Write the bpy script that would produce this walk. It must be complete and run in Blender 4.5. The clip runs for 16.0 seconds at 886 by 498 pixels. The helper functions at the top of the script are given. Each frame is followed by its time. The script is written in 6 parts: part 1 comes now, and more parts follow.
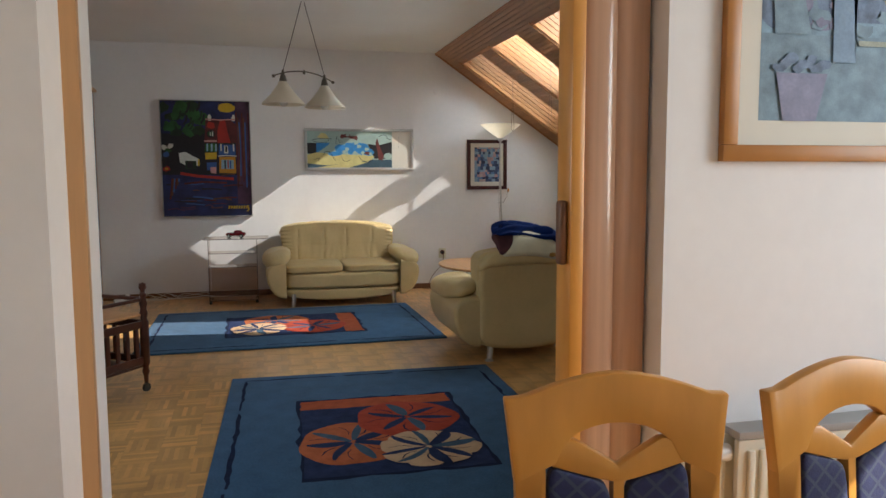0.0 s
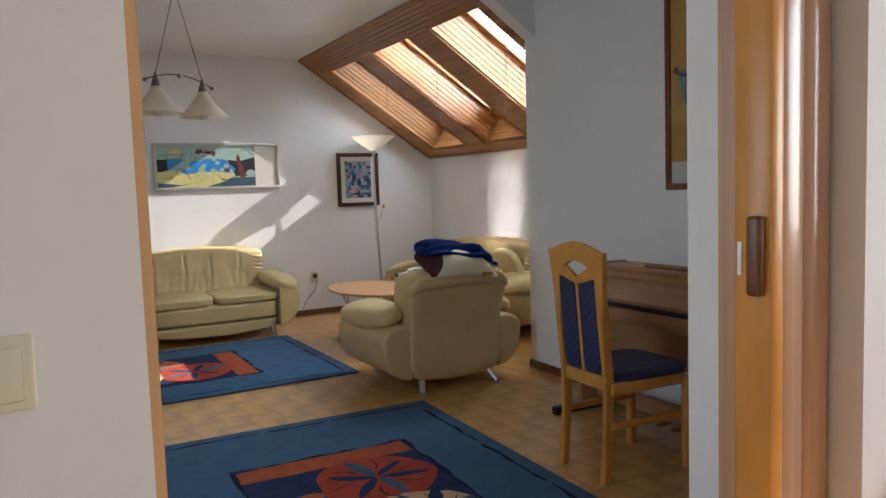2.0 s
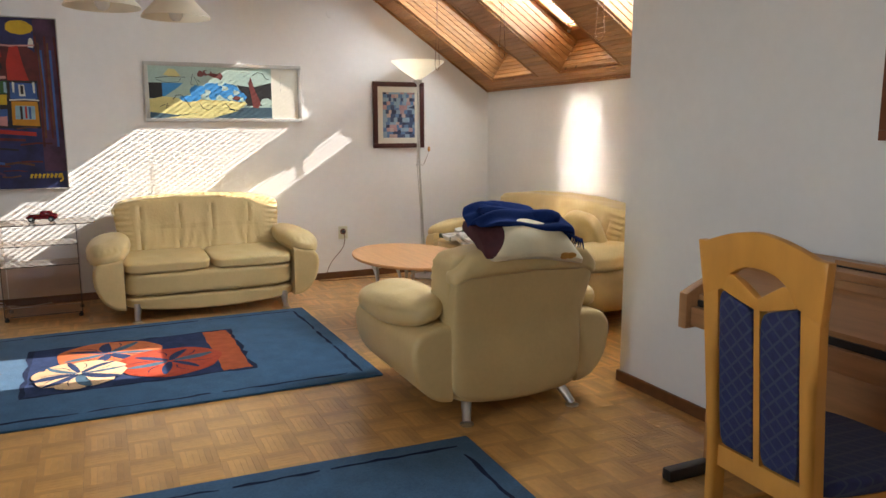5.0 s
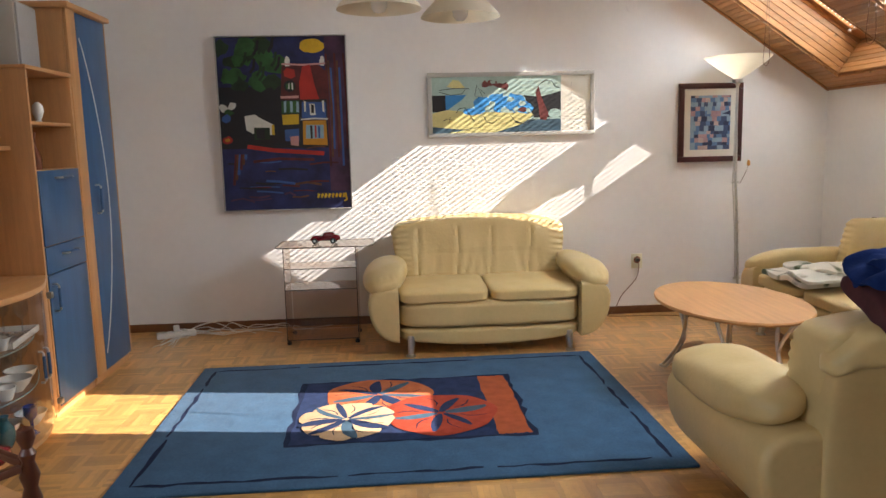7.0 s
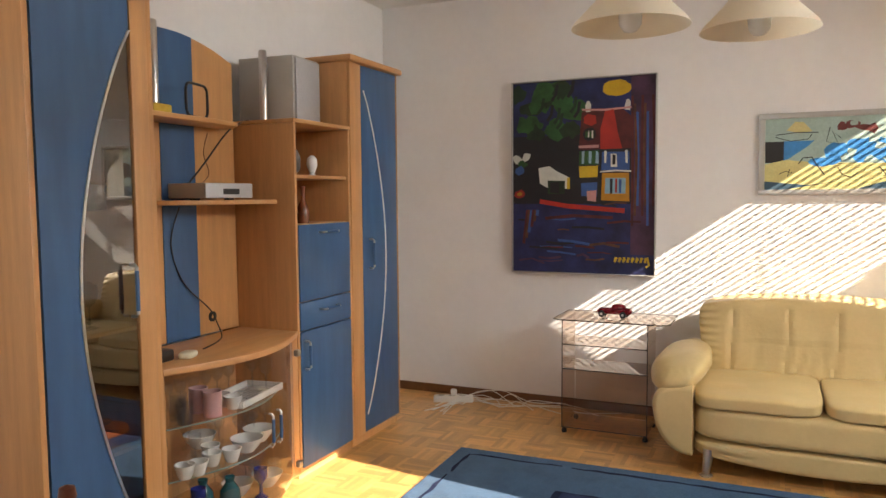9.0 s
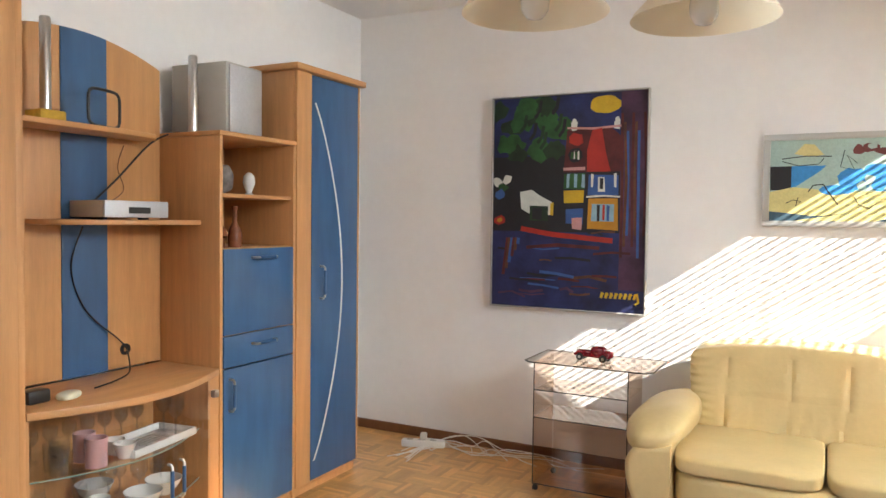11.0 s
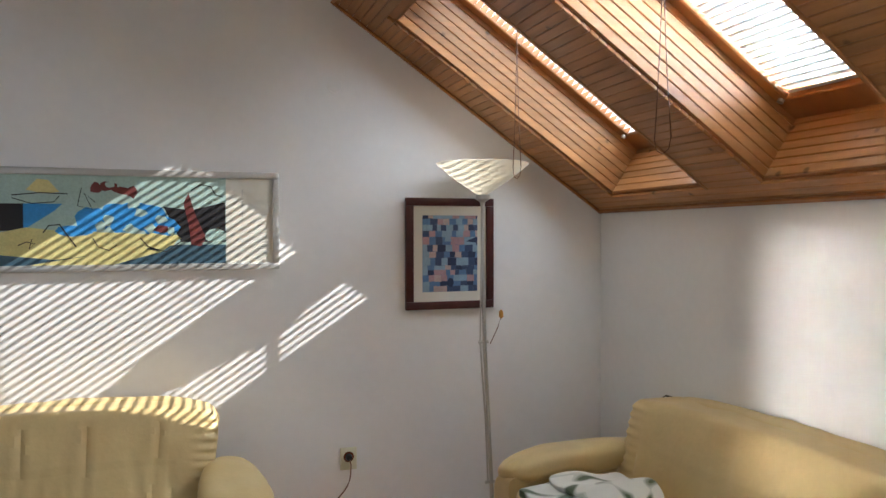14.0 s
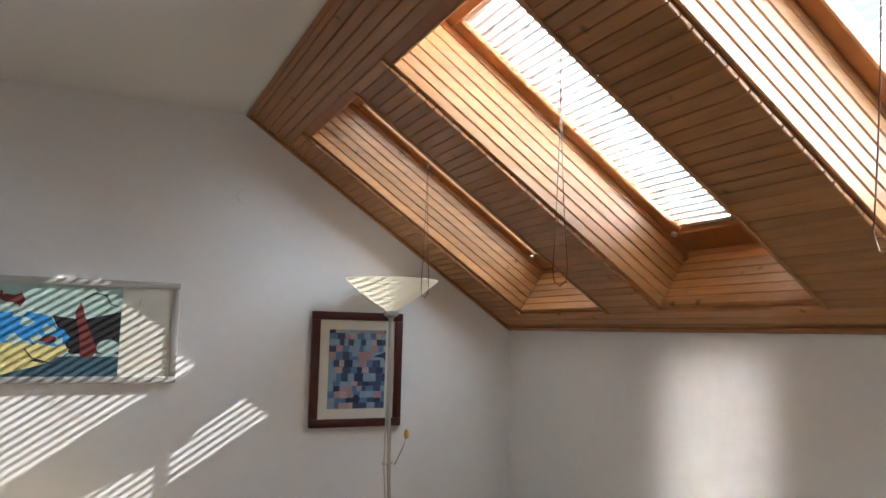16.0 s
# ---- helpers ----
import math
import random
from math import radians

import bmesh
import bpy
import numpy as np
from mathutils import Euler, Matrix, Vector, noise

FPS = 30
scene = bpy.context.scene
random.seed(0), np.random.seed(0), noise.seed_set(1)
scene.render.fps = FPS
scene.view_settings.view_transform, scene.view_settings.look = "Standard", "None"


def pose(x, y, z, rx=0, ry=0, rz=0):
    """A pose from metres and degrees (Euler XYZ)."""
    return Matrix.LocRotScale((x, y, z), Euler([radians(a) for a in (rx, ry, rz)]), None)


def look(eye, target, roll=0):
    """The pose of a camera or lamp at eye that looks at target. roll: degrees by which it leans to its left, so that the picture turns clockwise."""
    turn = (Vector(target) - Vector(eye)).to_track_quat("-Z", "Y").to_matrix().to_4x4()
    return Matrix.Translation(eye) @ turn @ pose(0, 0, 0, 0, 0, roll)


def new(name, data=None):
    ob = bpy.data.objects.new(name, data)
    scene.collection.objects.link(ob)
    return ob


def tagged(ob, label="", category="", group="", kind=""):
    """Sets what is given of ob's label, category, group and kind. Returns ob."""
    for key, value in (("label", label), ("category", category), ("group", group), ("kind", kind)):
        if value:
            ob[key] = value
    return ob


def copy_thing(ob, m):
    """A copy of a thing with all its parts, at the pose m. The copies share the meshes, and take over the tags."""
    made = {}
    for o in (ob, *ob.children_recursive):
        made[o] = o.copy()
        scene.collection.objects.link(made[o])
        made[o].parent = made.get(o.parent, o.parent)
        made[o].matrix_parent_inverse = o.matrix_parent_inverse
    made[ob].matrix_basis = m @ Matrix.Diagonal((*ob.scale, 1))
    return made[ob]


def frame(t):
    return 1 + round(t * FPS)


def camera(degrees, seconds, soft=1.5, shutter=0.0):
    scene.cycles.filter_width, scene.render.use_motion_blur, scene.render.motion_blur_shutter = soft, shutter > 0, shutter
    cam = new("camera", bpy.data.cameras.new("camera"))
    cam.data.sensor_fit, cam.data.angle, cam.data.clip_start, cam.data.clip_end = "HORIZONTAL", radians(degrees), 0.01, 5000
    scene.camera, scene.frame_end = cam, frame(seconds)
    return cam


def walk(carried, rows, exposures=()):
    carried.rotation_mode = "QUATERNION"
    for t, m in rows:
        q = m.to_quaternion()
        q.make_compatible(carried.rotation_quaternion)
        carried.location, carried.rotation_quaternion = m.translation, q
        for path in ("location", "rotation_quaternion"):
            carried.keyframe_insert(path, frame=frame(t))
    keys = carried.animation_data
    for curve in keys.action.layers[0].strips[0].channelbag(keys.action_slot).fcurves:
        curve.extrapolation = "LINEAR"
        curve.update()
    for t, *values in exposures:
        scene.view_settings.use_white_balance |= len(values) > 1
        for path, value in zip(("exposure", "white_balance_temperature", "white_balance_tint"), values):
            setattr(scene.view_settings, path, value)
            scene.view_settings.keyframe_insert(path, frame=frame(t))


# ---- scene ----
cam = camera(61.9, 16.0)
PATH = [
    (0, (-0.405, -0.815, 1.266), (0.072, 1.117, 1.071), -0.2),
    (0.5, (-0.552, -0.762, 1.297), (-0.004, 1.156, 1.151), -1.0),
    (1, (-0.808, -0.605, 1.317), (-0.112, 1.266, 1.196), -1.9),
    (1.5, (-0.929, -0.363, 1.295), (-0.08, 1.443, 1.163), -2.3),
    (2, (-0.938, -0.061, 1.283), (0.024, 1.684, 1.118), -1.9),
    (2.5, (-0.929, 0.257, 1.265), (0.065, 1.98, 1.056), -1.2),
    (3, (-0.878, 0.49, 1.252), (0.116, 2.207, 0.998), -0.3),
    (3.5, (-0.725, 0.681, 1.235), (0.171, 2.446, 0.945), 0.7),
    (6, (-0.166, 1.62, 1.298), (0.573, 3.446, 0.954), -1.8),
    (6.5, (-0.195, 1.832, 1.303), (0.254, 3.754, 0.979), -1.5),
    (7, (-0.181, 2.015, 1.307), (-0.056, 3.99, 1.021), -1.4),
    (7.5, (-0.031, 2.185, 1.322), (-0.216, 4.161, 1.075), -1.4),
    (8, (0.077, 2.345, 1.339), (-0.386, 4.279, 1.132), -1.5),
    (8.5, (0.126, 2.577, 1.344), (-0.582, 4.44, 1.176), -1.3),
    (11, (0.363, 3.35, 1.351), (-0.559, 5.123, 1.273), 0.7),
    (11.5, (0.514, 3.482, 1.394), (-0.072, 5.39, 1.275), -0.0),
    (12, (0.695, 3.598, 1.467), (0.468, 5.579, 1.316), -0.8),
    (12.5, (0.806, 3.66, 1.51), (0.921, 5.65, 1.345), -1.0),
    (13, (0.89, 3.701, 1.48), (1.236, 5.668, 1.361), -0.8),
    (13.5, (0.867, 3.754, 1.493), (1.405, 5.679, 1.413), -0.5),
    (14, (0.861, 3.775, 1.5), (1.514, 5.665, 1.46), -0.1),
    (14.5, (0.864, 3.781, 1.512), (1.589, 5.645, 1.528), 0.1),
    (15, (0.884, 3.769, 1.541), (1.65, 5.615, 1.617), 0.4),
    (15.5, (0.913, 3.762, 1.57), (1.712, 5.59, 1.719), 0.8),
    (16, (0.93, 3.758, 1.588), (1.766, 5.56, 1.815), 1.3),
]
walk(cam, [(t, look(eye, target, roll)) for t, eye, target, roll in PATH],
     exposures=[(0, 1.05, 6500, 10), (1, 1.15, 6300, 10), (2, 1.2, 6200, 10), (3.5, 1.55, 6950, 11), (6, 1.8, 6850, 13), (7, 1.78, 6900, 14), (8, 1.88, 6950, 13), (8.5, 1.98, 7550, 16),
                (11, 2.58, 6850, 11), (11.5, 2.15, 6600, 10), (12.5, 1.49, 6350, 10), (14, 1.18, 6200, 10), (16, 0.97, 6150, 10)])

# daylight: low sun from the east through the roof windows, and the sky
SUN = Vector((-1.0, 0.285, -0.67)).normalized()
world = bpy.data.worlds.new("sky")
scene.world = world
world.use_nodes = True
wn = world.node_tree.nodes
sky = wn.new("ShaderNodeTexSky")
sky.sky_type, sky.sun_disc = "NISHITA", False
sky.sun_elevation, sky.sun_rotation = math.asin(-SUN.z), math.atan2(-SUN.x, -SUN.y)
world.node_tree.links.new(sky.outputs[0], wn["Background"].inputs[0])
wn["Background"].inputs[1].default_value = 0.15
sun_data = bpy.data.lights.new("sun", "SUN")
sun_data.energy, sun_data.angle, sun_data.color = 5.0, radians(0.24), (1.0, 0.95, 0.88)
sun = new("sun", sun_data)
sun.matrix_basis = look((6, 3, 6), Vector((6, 3, 6)) + SUN)


def area_lamp(name, m, w, h, watts):
    """Area lamp at an opening, shining along the pose's -z: sky light, and once the added beam on the knee wall."""
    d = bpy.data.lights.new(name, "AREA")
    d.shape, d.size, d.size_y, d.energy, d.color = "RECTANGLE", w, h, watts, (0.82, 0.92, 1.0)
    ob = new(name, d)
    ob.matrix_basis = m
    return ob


# ---------------- materials ----------------
def mat(name, color, rough=0.5, metal=0.0, var=0.12, scale=8.0, bump=0.0, bscale=60.0, spec=0.5, stretch=(1, 1, 1), island=0.0, rnd=0.0, sheen=0.0, coat=0.0, fine=0.0, knots=0.0):
    m = bpy.data.materials.new(name)
    m.use_nodes = True
    nt, n = m.node_tree, m.node_tree.nodes
    b = n["Principled BSDF"]
    b.inputs["Roughness"].default_value, b.inputs["Metallic"].default_value = rough, metal
    b.inputs["Specular IOR Level"].default_value = spec
    b.inputs["Sheen Weight"].default_value, b.inputs["Coat Weight"].default_value = sheen, coat
    tc, mp = n.new("ShaderNodeTexCoord"), n.new("ShaderNodeMapping")
    mp.inputs["Scale"].default_value = stretch
    nt.links.new(tc.outputs["Object"], mp.inputs[0])
    tx = n.new("ShaderNodeTexNoise")
    tx.inputs["Scale"].default_value, tx.inputs["Detail"].default_value = scale, 6
    nt.links.new(mp.outputs[0], tx.inputs[0])
    ramp = n.new("ShaderNodeMapRange")
    ramp.inputs[1].default_value, ramp.inputs[2].default_value = 0.3, 0.7
    ramp.inputs[3].default_value, ramp.inputs[4].default_value = 1 - var, 1 + var
    nt.links.new(tx.outputs[0], ramp.inputs[0])
    last = ramp.outputs[0]
    extra = []
    if fine:
        f2 = n.new("ShaderNodeTexNoise")
        f2.inputs["Scale"].default_value, f2.inputs["Detail"].default_value = scale * 9, 3
        nt.links.new(mp.outputs[0], f2.inputs[0])
        r3 = n.new("ShaderNodeMapRange")
        r3.inputs[1].default_value, r3.inputs[2].default_value = 0.3, 0.7
        r3.inputs[3].default_value, r3.inputs[4].default_value = 1 - fine, 1 + fine
        nt.links.new(f2.outputs[0], r3.inputs[0])
        extra.append(r3.outputs[0])
    if island or rnd:
        src = n.new("ShaderNodeNewGeometry").outputs["Random Per Island"] if island else n.new("ShaderNodeObjectInfo").outputs["Random"]
        r2 = n.new("ShaderNodeMapRange")
        r2.inputs[3].default_value, r2.inputs[4].default_value = 1 - (island or rnd), 1 + (island or rnd)
        nt.links.new(src, r2.inputs[0])
        extra.append(r2.outputs[0])
    for out in extra:
        mul = n.new("ShaderNodeMath")
        mul.operation = "MULTIPLY"
        nt.links.new(last, mul.inputs[0])
        nt.links.new(out, mul.inputs[1])
        last = mul.outputs[0]
    if knots:
        kv = n.new("ShaderNodeTexVoronoi")
        kv.inputs["Scale"].default_value = 7.0
        nt.links.new(tc.outputs["Object"], kv.inputs["Vector"])
        kr = n.new("ShaderNodeMapRange")
        kr.inputs[1].default_value, kr.inputs[2].default_value = 0.05, 0.12
        kr.inputs[3].default_value, kr.inputs[4].default_value = 1 - knots, 1
        nt.links.new(kv.outputs["Distance"], kr.inputs[0])
        mul = n.new("ShaderNodeMath")
        mul.operation = "MULTIPLY"
        nt.links.new(last, mul.inputs[0])
        nt.links.new(kr.outputs[0], mul.inputs[1])
        last = mul.outputs[0]
    mix = n.new("ShaderNodeVectorMath")
    mix.operation = "SCALE"
    mix.inputs[0].default_value = color
    nt.links.new(last, mix.inputs["Scale"])
    nt.links.new(mix.outputs[0], b.inputs["Base Color"])
    if bump:
        bx = n.new("ShaderNodeTexNoise")
        bx.inputs["Scale"].default_value, bx.inputs["Detail"].default_value = bscale, 4
        nt.links.new(mp.outputs[0], bx.inputs[0])
        bp = n.new("ShaderNodeBump")
        bp.inputs["Strength"].default_value, bp.inputs["Distance"].default_value = bump, 0.004
        nt.links.new(bx.outputs[0], bp.inputs["Height"])
        nt.links.new(bp.outputs[0], b.inputs["Normal"])
    return m


def glass(name, color=(1, 1, 1), rough=0.0, face=0.04):
    """A thin pane: clear, with a mirror share that grows from face, seen head-on, to all at a grazing view."""
    m = bpy.data.materials.new(name)
    m.use_nodes = True
    nt, n = m.node_tree, m.node_tree.nodes
    n.remove(n["Principled BSDF"])
    tr, gl, mx, lw = n.new("ShaderNodeBsdfTransparent"), n.new("ShaderNodeBsdfGlossy"), n.new("ShaderNodeMixShader"), n.new("ShaderNodeLayerWeight")
    tr.inputs[0].default_value = (*color, 1)
    gl.inputs["Roughness"].default_value = rough
    lw.inputs["Blend"].default_value = 0.5
    power, ramp = n.new("ShaderNodeMath"), n.new("ShaderNodeMapRange")
    power.operation = "POWER"
    power.inputs[1].default_value = 5.0
    ramp.inputs[3].default_value, ramp.inputs[4].default_value = face, 1.0
    nt.links.new(lw.outputs["Facing"], power.inputs[0])
    nt.links.new(power.outputs[0], ramp.inputs[0])
    nt.links.new(ramp.outputs[0], mx.inputs[0])
    nt.links.new(tr.outputs[0], mx.inputs[1])
    nt.links.new(gl.outputs[0], mx.inputs[2])
    nt.links.new(mx.outputs[0], n["Material Output"].inputs[0])
    return m


M_wall = mat("wall_paint", (0.82, 0.815, 0.81), 0.85, var=0.02, scale=2.5, bump=0.04, bscale=140, spec=0.2, fine=0.012)
M_ceil = mat("ceiling_paint", (0.84, 0.835, 0.82), 0.9, var=0.02, scale=2, bump=0.1, bscale=120, spec=0.2)
M_pine = mat("pine_board", (0.40, 0.185, 0.066), 0.38, var=0.16, scale=5, stretch=(9, 0.7, 9), bump=0.08, bscale=14, island=0.14, fine=0.05, knots=0.6)
M_pine_u = mat("pine_board_reveal", (0.40, 0.185, 0.066), 0.38, var=0.16, scale=5, stretch=(0.7, 9, 9), bump=0.08, bscale=14, island=0.14, fine=0.05, knots=0.6)
M_pine_dark = mat("pine_frame", (0.36, 0.14, 0.04), 0.35, var=0.15, scale=5, stretch=(2, 2, 2), bump=0.05)
M_parquet = mat("parquet_oak", (0.57, 0.305, 0.10), 0.28, var=0.14, scale=4, bump=0.03, bscale=30, island=0.24, fine=0.06, coat=0.15)
M_parquet_p = mat("parquet_oak_block", (0.57, 0.305, 0.10), 0.28, var=0.14, scale=4, bump=0.03, bscale=30, island=0.24, fine=0.06, coat=0.15)
M_base = mat("baseboard_wood", (0.16, 0.065, 0.025), 0.4, var=0.15, scale=20)
M_leather = mat("cream_leather", (0.62, 0.46, 0.215), 0.45, var=0.05, scale=5, bump=0.22, bscale=55, fine=0.02)
M_chrome = mat("brushed_steel", (0.58, 0.57, 0.55), 0.28, 1.0, var=0.04)
M_beech = mat("beech_veneer", (0.56, 0.285, 0.115), 0.42, var=0.10, scale=4, stretch=(9, 9, 0.6), bump=0.03, fine=0.04)
M_beech_h = mat("beech_veneer_flat", (0.56, 0.285, 0.115), 0.40, var=0.10, scale=4, stretch=(9, 0.7, 9), bump=0.03, fine=0.04)
M_blue = mat("blue_laminate", (0.036, 0.105, 0.225), 0.35, var=0.12, scale=3, stretch=(6, 6, 1), bump=0.02)
M_chairwood = mat("chair_beech", (0.62, 0.285, 0.055), 0.33, var=0.10, scale=5, stretch=(3, 3, 1), bump=0.02)
M_navy = mat("navy_weave", (0.022, 0.035, 0.11), 0.8, var=0.25, scale=60, bump=0.2, bscale=200, sheen=0.3)
M_rug = mat("blue_rug_pile", (0.040, 0.100, 0.182), 0.95, var=0.12, scale=9, bump=0.6, bscale=260, sheen=0.06, spec=0.1, fine=0.12)
M_rug_dark = mat("rug_navy_line", (0.012, 0.018, 0.045), 0.95, var=0.2, scale=30, bump=0.5, bscale=260, spec=0.1)
M_rug_field = mat("rug_indigo_field", (0.022, 0.035, 0.085), 0.95, var=0.2, scale=20, bump=0.5, bscale=260, spec=0.1)
M_rug_rust = mat("rug_rust", (0.36, 0.085, 0.035), 0.95, var=0.15, scale=20, bump=0.5, bscale=260, spec=0.1)
M_rug_red = mat("rug_red", (0.34, 0.055, 0.030), 0.95, var=0.15, scale=20, bump=0.5, bscale=260, spec=0.1)
M_rug_orange = mat("rug_orange", (0.42, 0.12, 0.05), 0.95, var=0.15, scale=20, bump=0.5, bscale=260, spec=0.1)
M_rug_cream = mat("rug_cream", (0.52, 0.35, 0.21), 0.95, var=0.12, scale=20, bump=0.5, bscale=260, spec=0.1)
M_white = mat("white_plastic", (0.75, 0.74, 0.70), 0.4, var=0.03)
M_cream = mat("cream_plastic", (0.68, 0.66, 0.50), 0.4, var=0.04)
M_enamel = mat("radiator_enamel", (0.72, 0.68, 0.56), 0.35, var=0.04)
M_black = mat("black_plastic", (0.012, 0.012, 0.013), 0.4, var=0.1)
M_piano = mat("piano_oak", (0.40, 0.195, 0.083), 0.38, var=0.14, scale=5, stretch=(8, 0.7, 8), bump=0.04, fine=0.04)
M_smoke = glass("smoked_glass", (0.72, 0.58, 0.47), 0.0, 0.06)
M_clear = glass("clear_glass", (0.96, 0.97, 0.96), 0.0, 0.06)
M_tint = glass("tinted_glass", (0.42, 0.37, 0.32), 0.0, 0.22)
M_blind = mat("white_slat", (0.80, 0.80, 0.78), 0.65, var=0.03, spec=0.15)


# ---------------- mesh helpers ----------------
def box(bm, x0, y0, z0, x1, y1, z1, bev=0.0, seg=2):
    r = bmesh.ops.create_cube(bm, size=1)
    vs = r["verts"]
    for v in vs:
        v.co = Vector(((x0 + x1) / 2 + v.co.x * (x1 - x0), (y0 + y1) / 2 + v.co.y * (y1 - y0), (z0 + z1) / 2 + v.co.z * (z1 - z0)))
    if bev:
        es = {e for v in vs for e in v.link_edges}
        bmesh.ops.bevel(bm, geom=list(es), offset=bev, segments=seg, profile=0.5, affect="EDGES")
    return bm


def bx(x0, y0, z0, x1, y1, z1, bev=0.0, seg=2):
    return box(bmesh.new(), x0, y0, z0, x1, y1, z1, bev, seg)


def tube(bm, pts, r, seg=10, cap=True):
    """A tube along points; r is one radius or one for each point."""
    pts = [Vector(p) for p in pts]
    rs = r if isinstance(r, (list, tuple)) else [r] * len(pts)
    rings, up = [], Vector((0.0, 0.0, 1.0))
    for i, p in enumerate(pts):
        d = (pts[min(i + 1, len(pts) - 1)] - pts[max(i - 1, 0)]).normalized()
        ref = up if abs(d.z) < 0.95 else Vector((1.0, 0.0, 0.0))
        a = d.cross(ref).normalized()
        b = d.cross(a)
        rings.append([bm.verts.new(p + rs[i] * (math.cos(k * 2 * math.pi / seg) * a + math.sin(k * 2 * math.pi / seg) * b)) for k in range(seg)])
    for i in range(len(rings) - 1):
        s = rings[i], rings[i + 1]
        for k in range(seg):
            bm.faces.new((s[0][k], s[0][(k + 1) % seg], s[1][(k + 1) % seg], s[1][k]))
    if cap:
        bm.faces.new(rings[0][::-1])
        bm.faces.new(rings[-1])
    return bm


def lathe(bm, prof, c=(0, 0, 0), seg=28):
    """Turn a profile of (radius, height) about the z axis at c."""
    rings = []
    for r, z in prof:
        rings.append([bm.verts.new((c[0] + max(r, 1e-4) * math.cos(k * 2 * math.pi / seg), c[1] + max(r, 1e-4) * math.sin(k * 2 * math.pi / seg), c[2] + z)) for k in range(seg)])
    for a, b in zip(rings, rings[1:]):
        for k in range(seg):
            bm.faces.new((a[k], a[(k + 1) % seg], b[(k + 1) % seg], b[k]))
    return bm


def puff(bm, c, s, p=4.0, n=14, fn=None, rot=None):
    """A soft block: a superellipsoid of half sizes s about c; fn may shift its points."""
    lump = bmesh.new()
    bmesh.ops.create_cube(lump, size=2)
    bmesh.ops.subdivide_edges(lump, edges=list(lump.edges), cuts=n, use_grid_fill=True)
    for v in lump.verts:
        q = v.co.copy()
        k = (abs(q.x) ** p + abs(q.y) ** p + abs(q.z) ** p) ** (1 / p)
        q = Vector((q.x / k * s[0], q.y / k * s[1], q.z / k * s[2]))
        if fn:
            q = fn(q)
        if rot:
            q = rot @ q
        v.co = q + Vector(c)
    me = bpy.data.meshes.new("tmp")
    lump.to_mesh(me)
    lump.free()
    bm.from_mesh(me)
    bpy.data.meshes.remove(me)
    return bm


def prism(bm, poly, lo, hi, axis="y", bev=0.0):
    """Extrude a polygon of pairs along an axis: pairs are (x, z) for y, (y, z) for x, (x, y) for z."""
    def at(a, b, t):
        return {"y": (a, t, b), "x": (t, a, b), "z": (a, b, t)}[axis]
    v0 = [bm.verts.new(at(a, b, lo)) for a, b in poly]
    v1 = [bm.verts.new(at(a, b, hi)) for a, b in poly]
    n = len(poly)
    fs = [bm.faces.new(v0), bm.faces.new(v1[::-1])]
    for i in range(n):
        fs.append(bm.faces.new((v0[i], v1[i], v1[(i + 1) % n], v0[(i + 1) % n])))
    bmesh.ops.recalc_face_normals(bm, faces=fs)
    if bev:
        bmesh.ops.bevel(bm, geom=list({e for e in fs[0].edges} | {e for e in fs[1].edges}), offset=bev, segments=2, profile=0.5, affect="EDGES")
    return bm


def mesh(name, bm, material, smooth=True, angle=40):
    me = bpy.data.meshes.new(name)
    bmesh.ops.recalc_face_normals(bm, faces=bm.faces)
    if smooth:
        for f in bm.faces:
            f.smooth = True
        for e in bm.edges:
            if len(e.link_faces) == 2 and e.calc_face_angle(0) > radians(angle):
                e.smooth = False
    bm.to_mesh(me)
    bm.free()
    me.materials.append(material)
    return me


def part(name, bm, material, parent, label="", smooth=True, angle=40):
    ob = new(name, mesh(name, bm, material, smooth, angle))
    ob.parent = parent
    if label:
        tagged(ob, label)
    return ob


def thing(name, label, category, m=None, group="", kind=""):
    ob = new(name)
    ob.matrix_basis = m if m else Matrix()
    return tagged(ob, label, category, group, kind)


def solid(name, bm, material, label, category, kind="structure", smooth=False, group=""):
    ob = new(name, mesh(name, bm, material, smooth))
    return tagged(ob, label, category, group, kind)


# ---------------- structure ----------------
YF, XW, XP, YP, XK = 7.35, -2.33, 2.07, 4.145, 3.02
CEIL, KNEE, RIDGE = 2.63, 1.62, 1.527
Y0, Y1 = 0.865, 1.348         # the wall with the doorway
XL, XR = -0.832, 0.587        # doorway
SOUTH, EAST = -3.0, 2.6      # the room behind the camera
solid("wall_north", bx(XW - 0.2, YF, 0, XK + 0.2, YF + 0.2, CEIL), M_wall, "white painted plaster end wall with pictures", "wall")
# the opening from y 1.75 to 3.05 is unseen, assumed for light from the west
bm = bx(XW - 0.2, SOUTH - 0.2, 0, XW, 1.75, CEIL)
box(bm, XW - 0.2, 3.05, 0, XW, YF, CEIL)
box(bm, XW - 0.2, 1.75, 0, XW, 3.05, 0.9)
box(bm, XW - 0.2, 1.75, 2.25, XW, 3.05, CEIL)
solid("wall_west", bm, M_wall, "white painted plaster wall behind the cabinets", "wall")
solid("wall_knee", bx(XK, YP, 0, XK + 0.2, YF, KNEE), M_wall, "white painted knee wall under the roof slope", "wall")
bm = bx(XP, Y1, 0, XP + 0.2, YP, CEIL)
box(bm, XP + 0.2, YP - 0.2, 0, XK + 0.2, YP, CEIL)
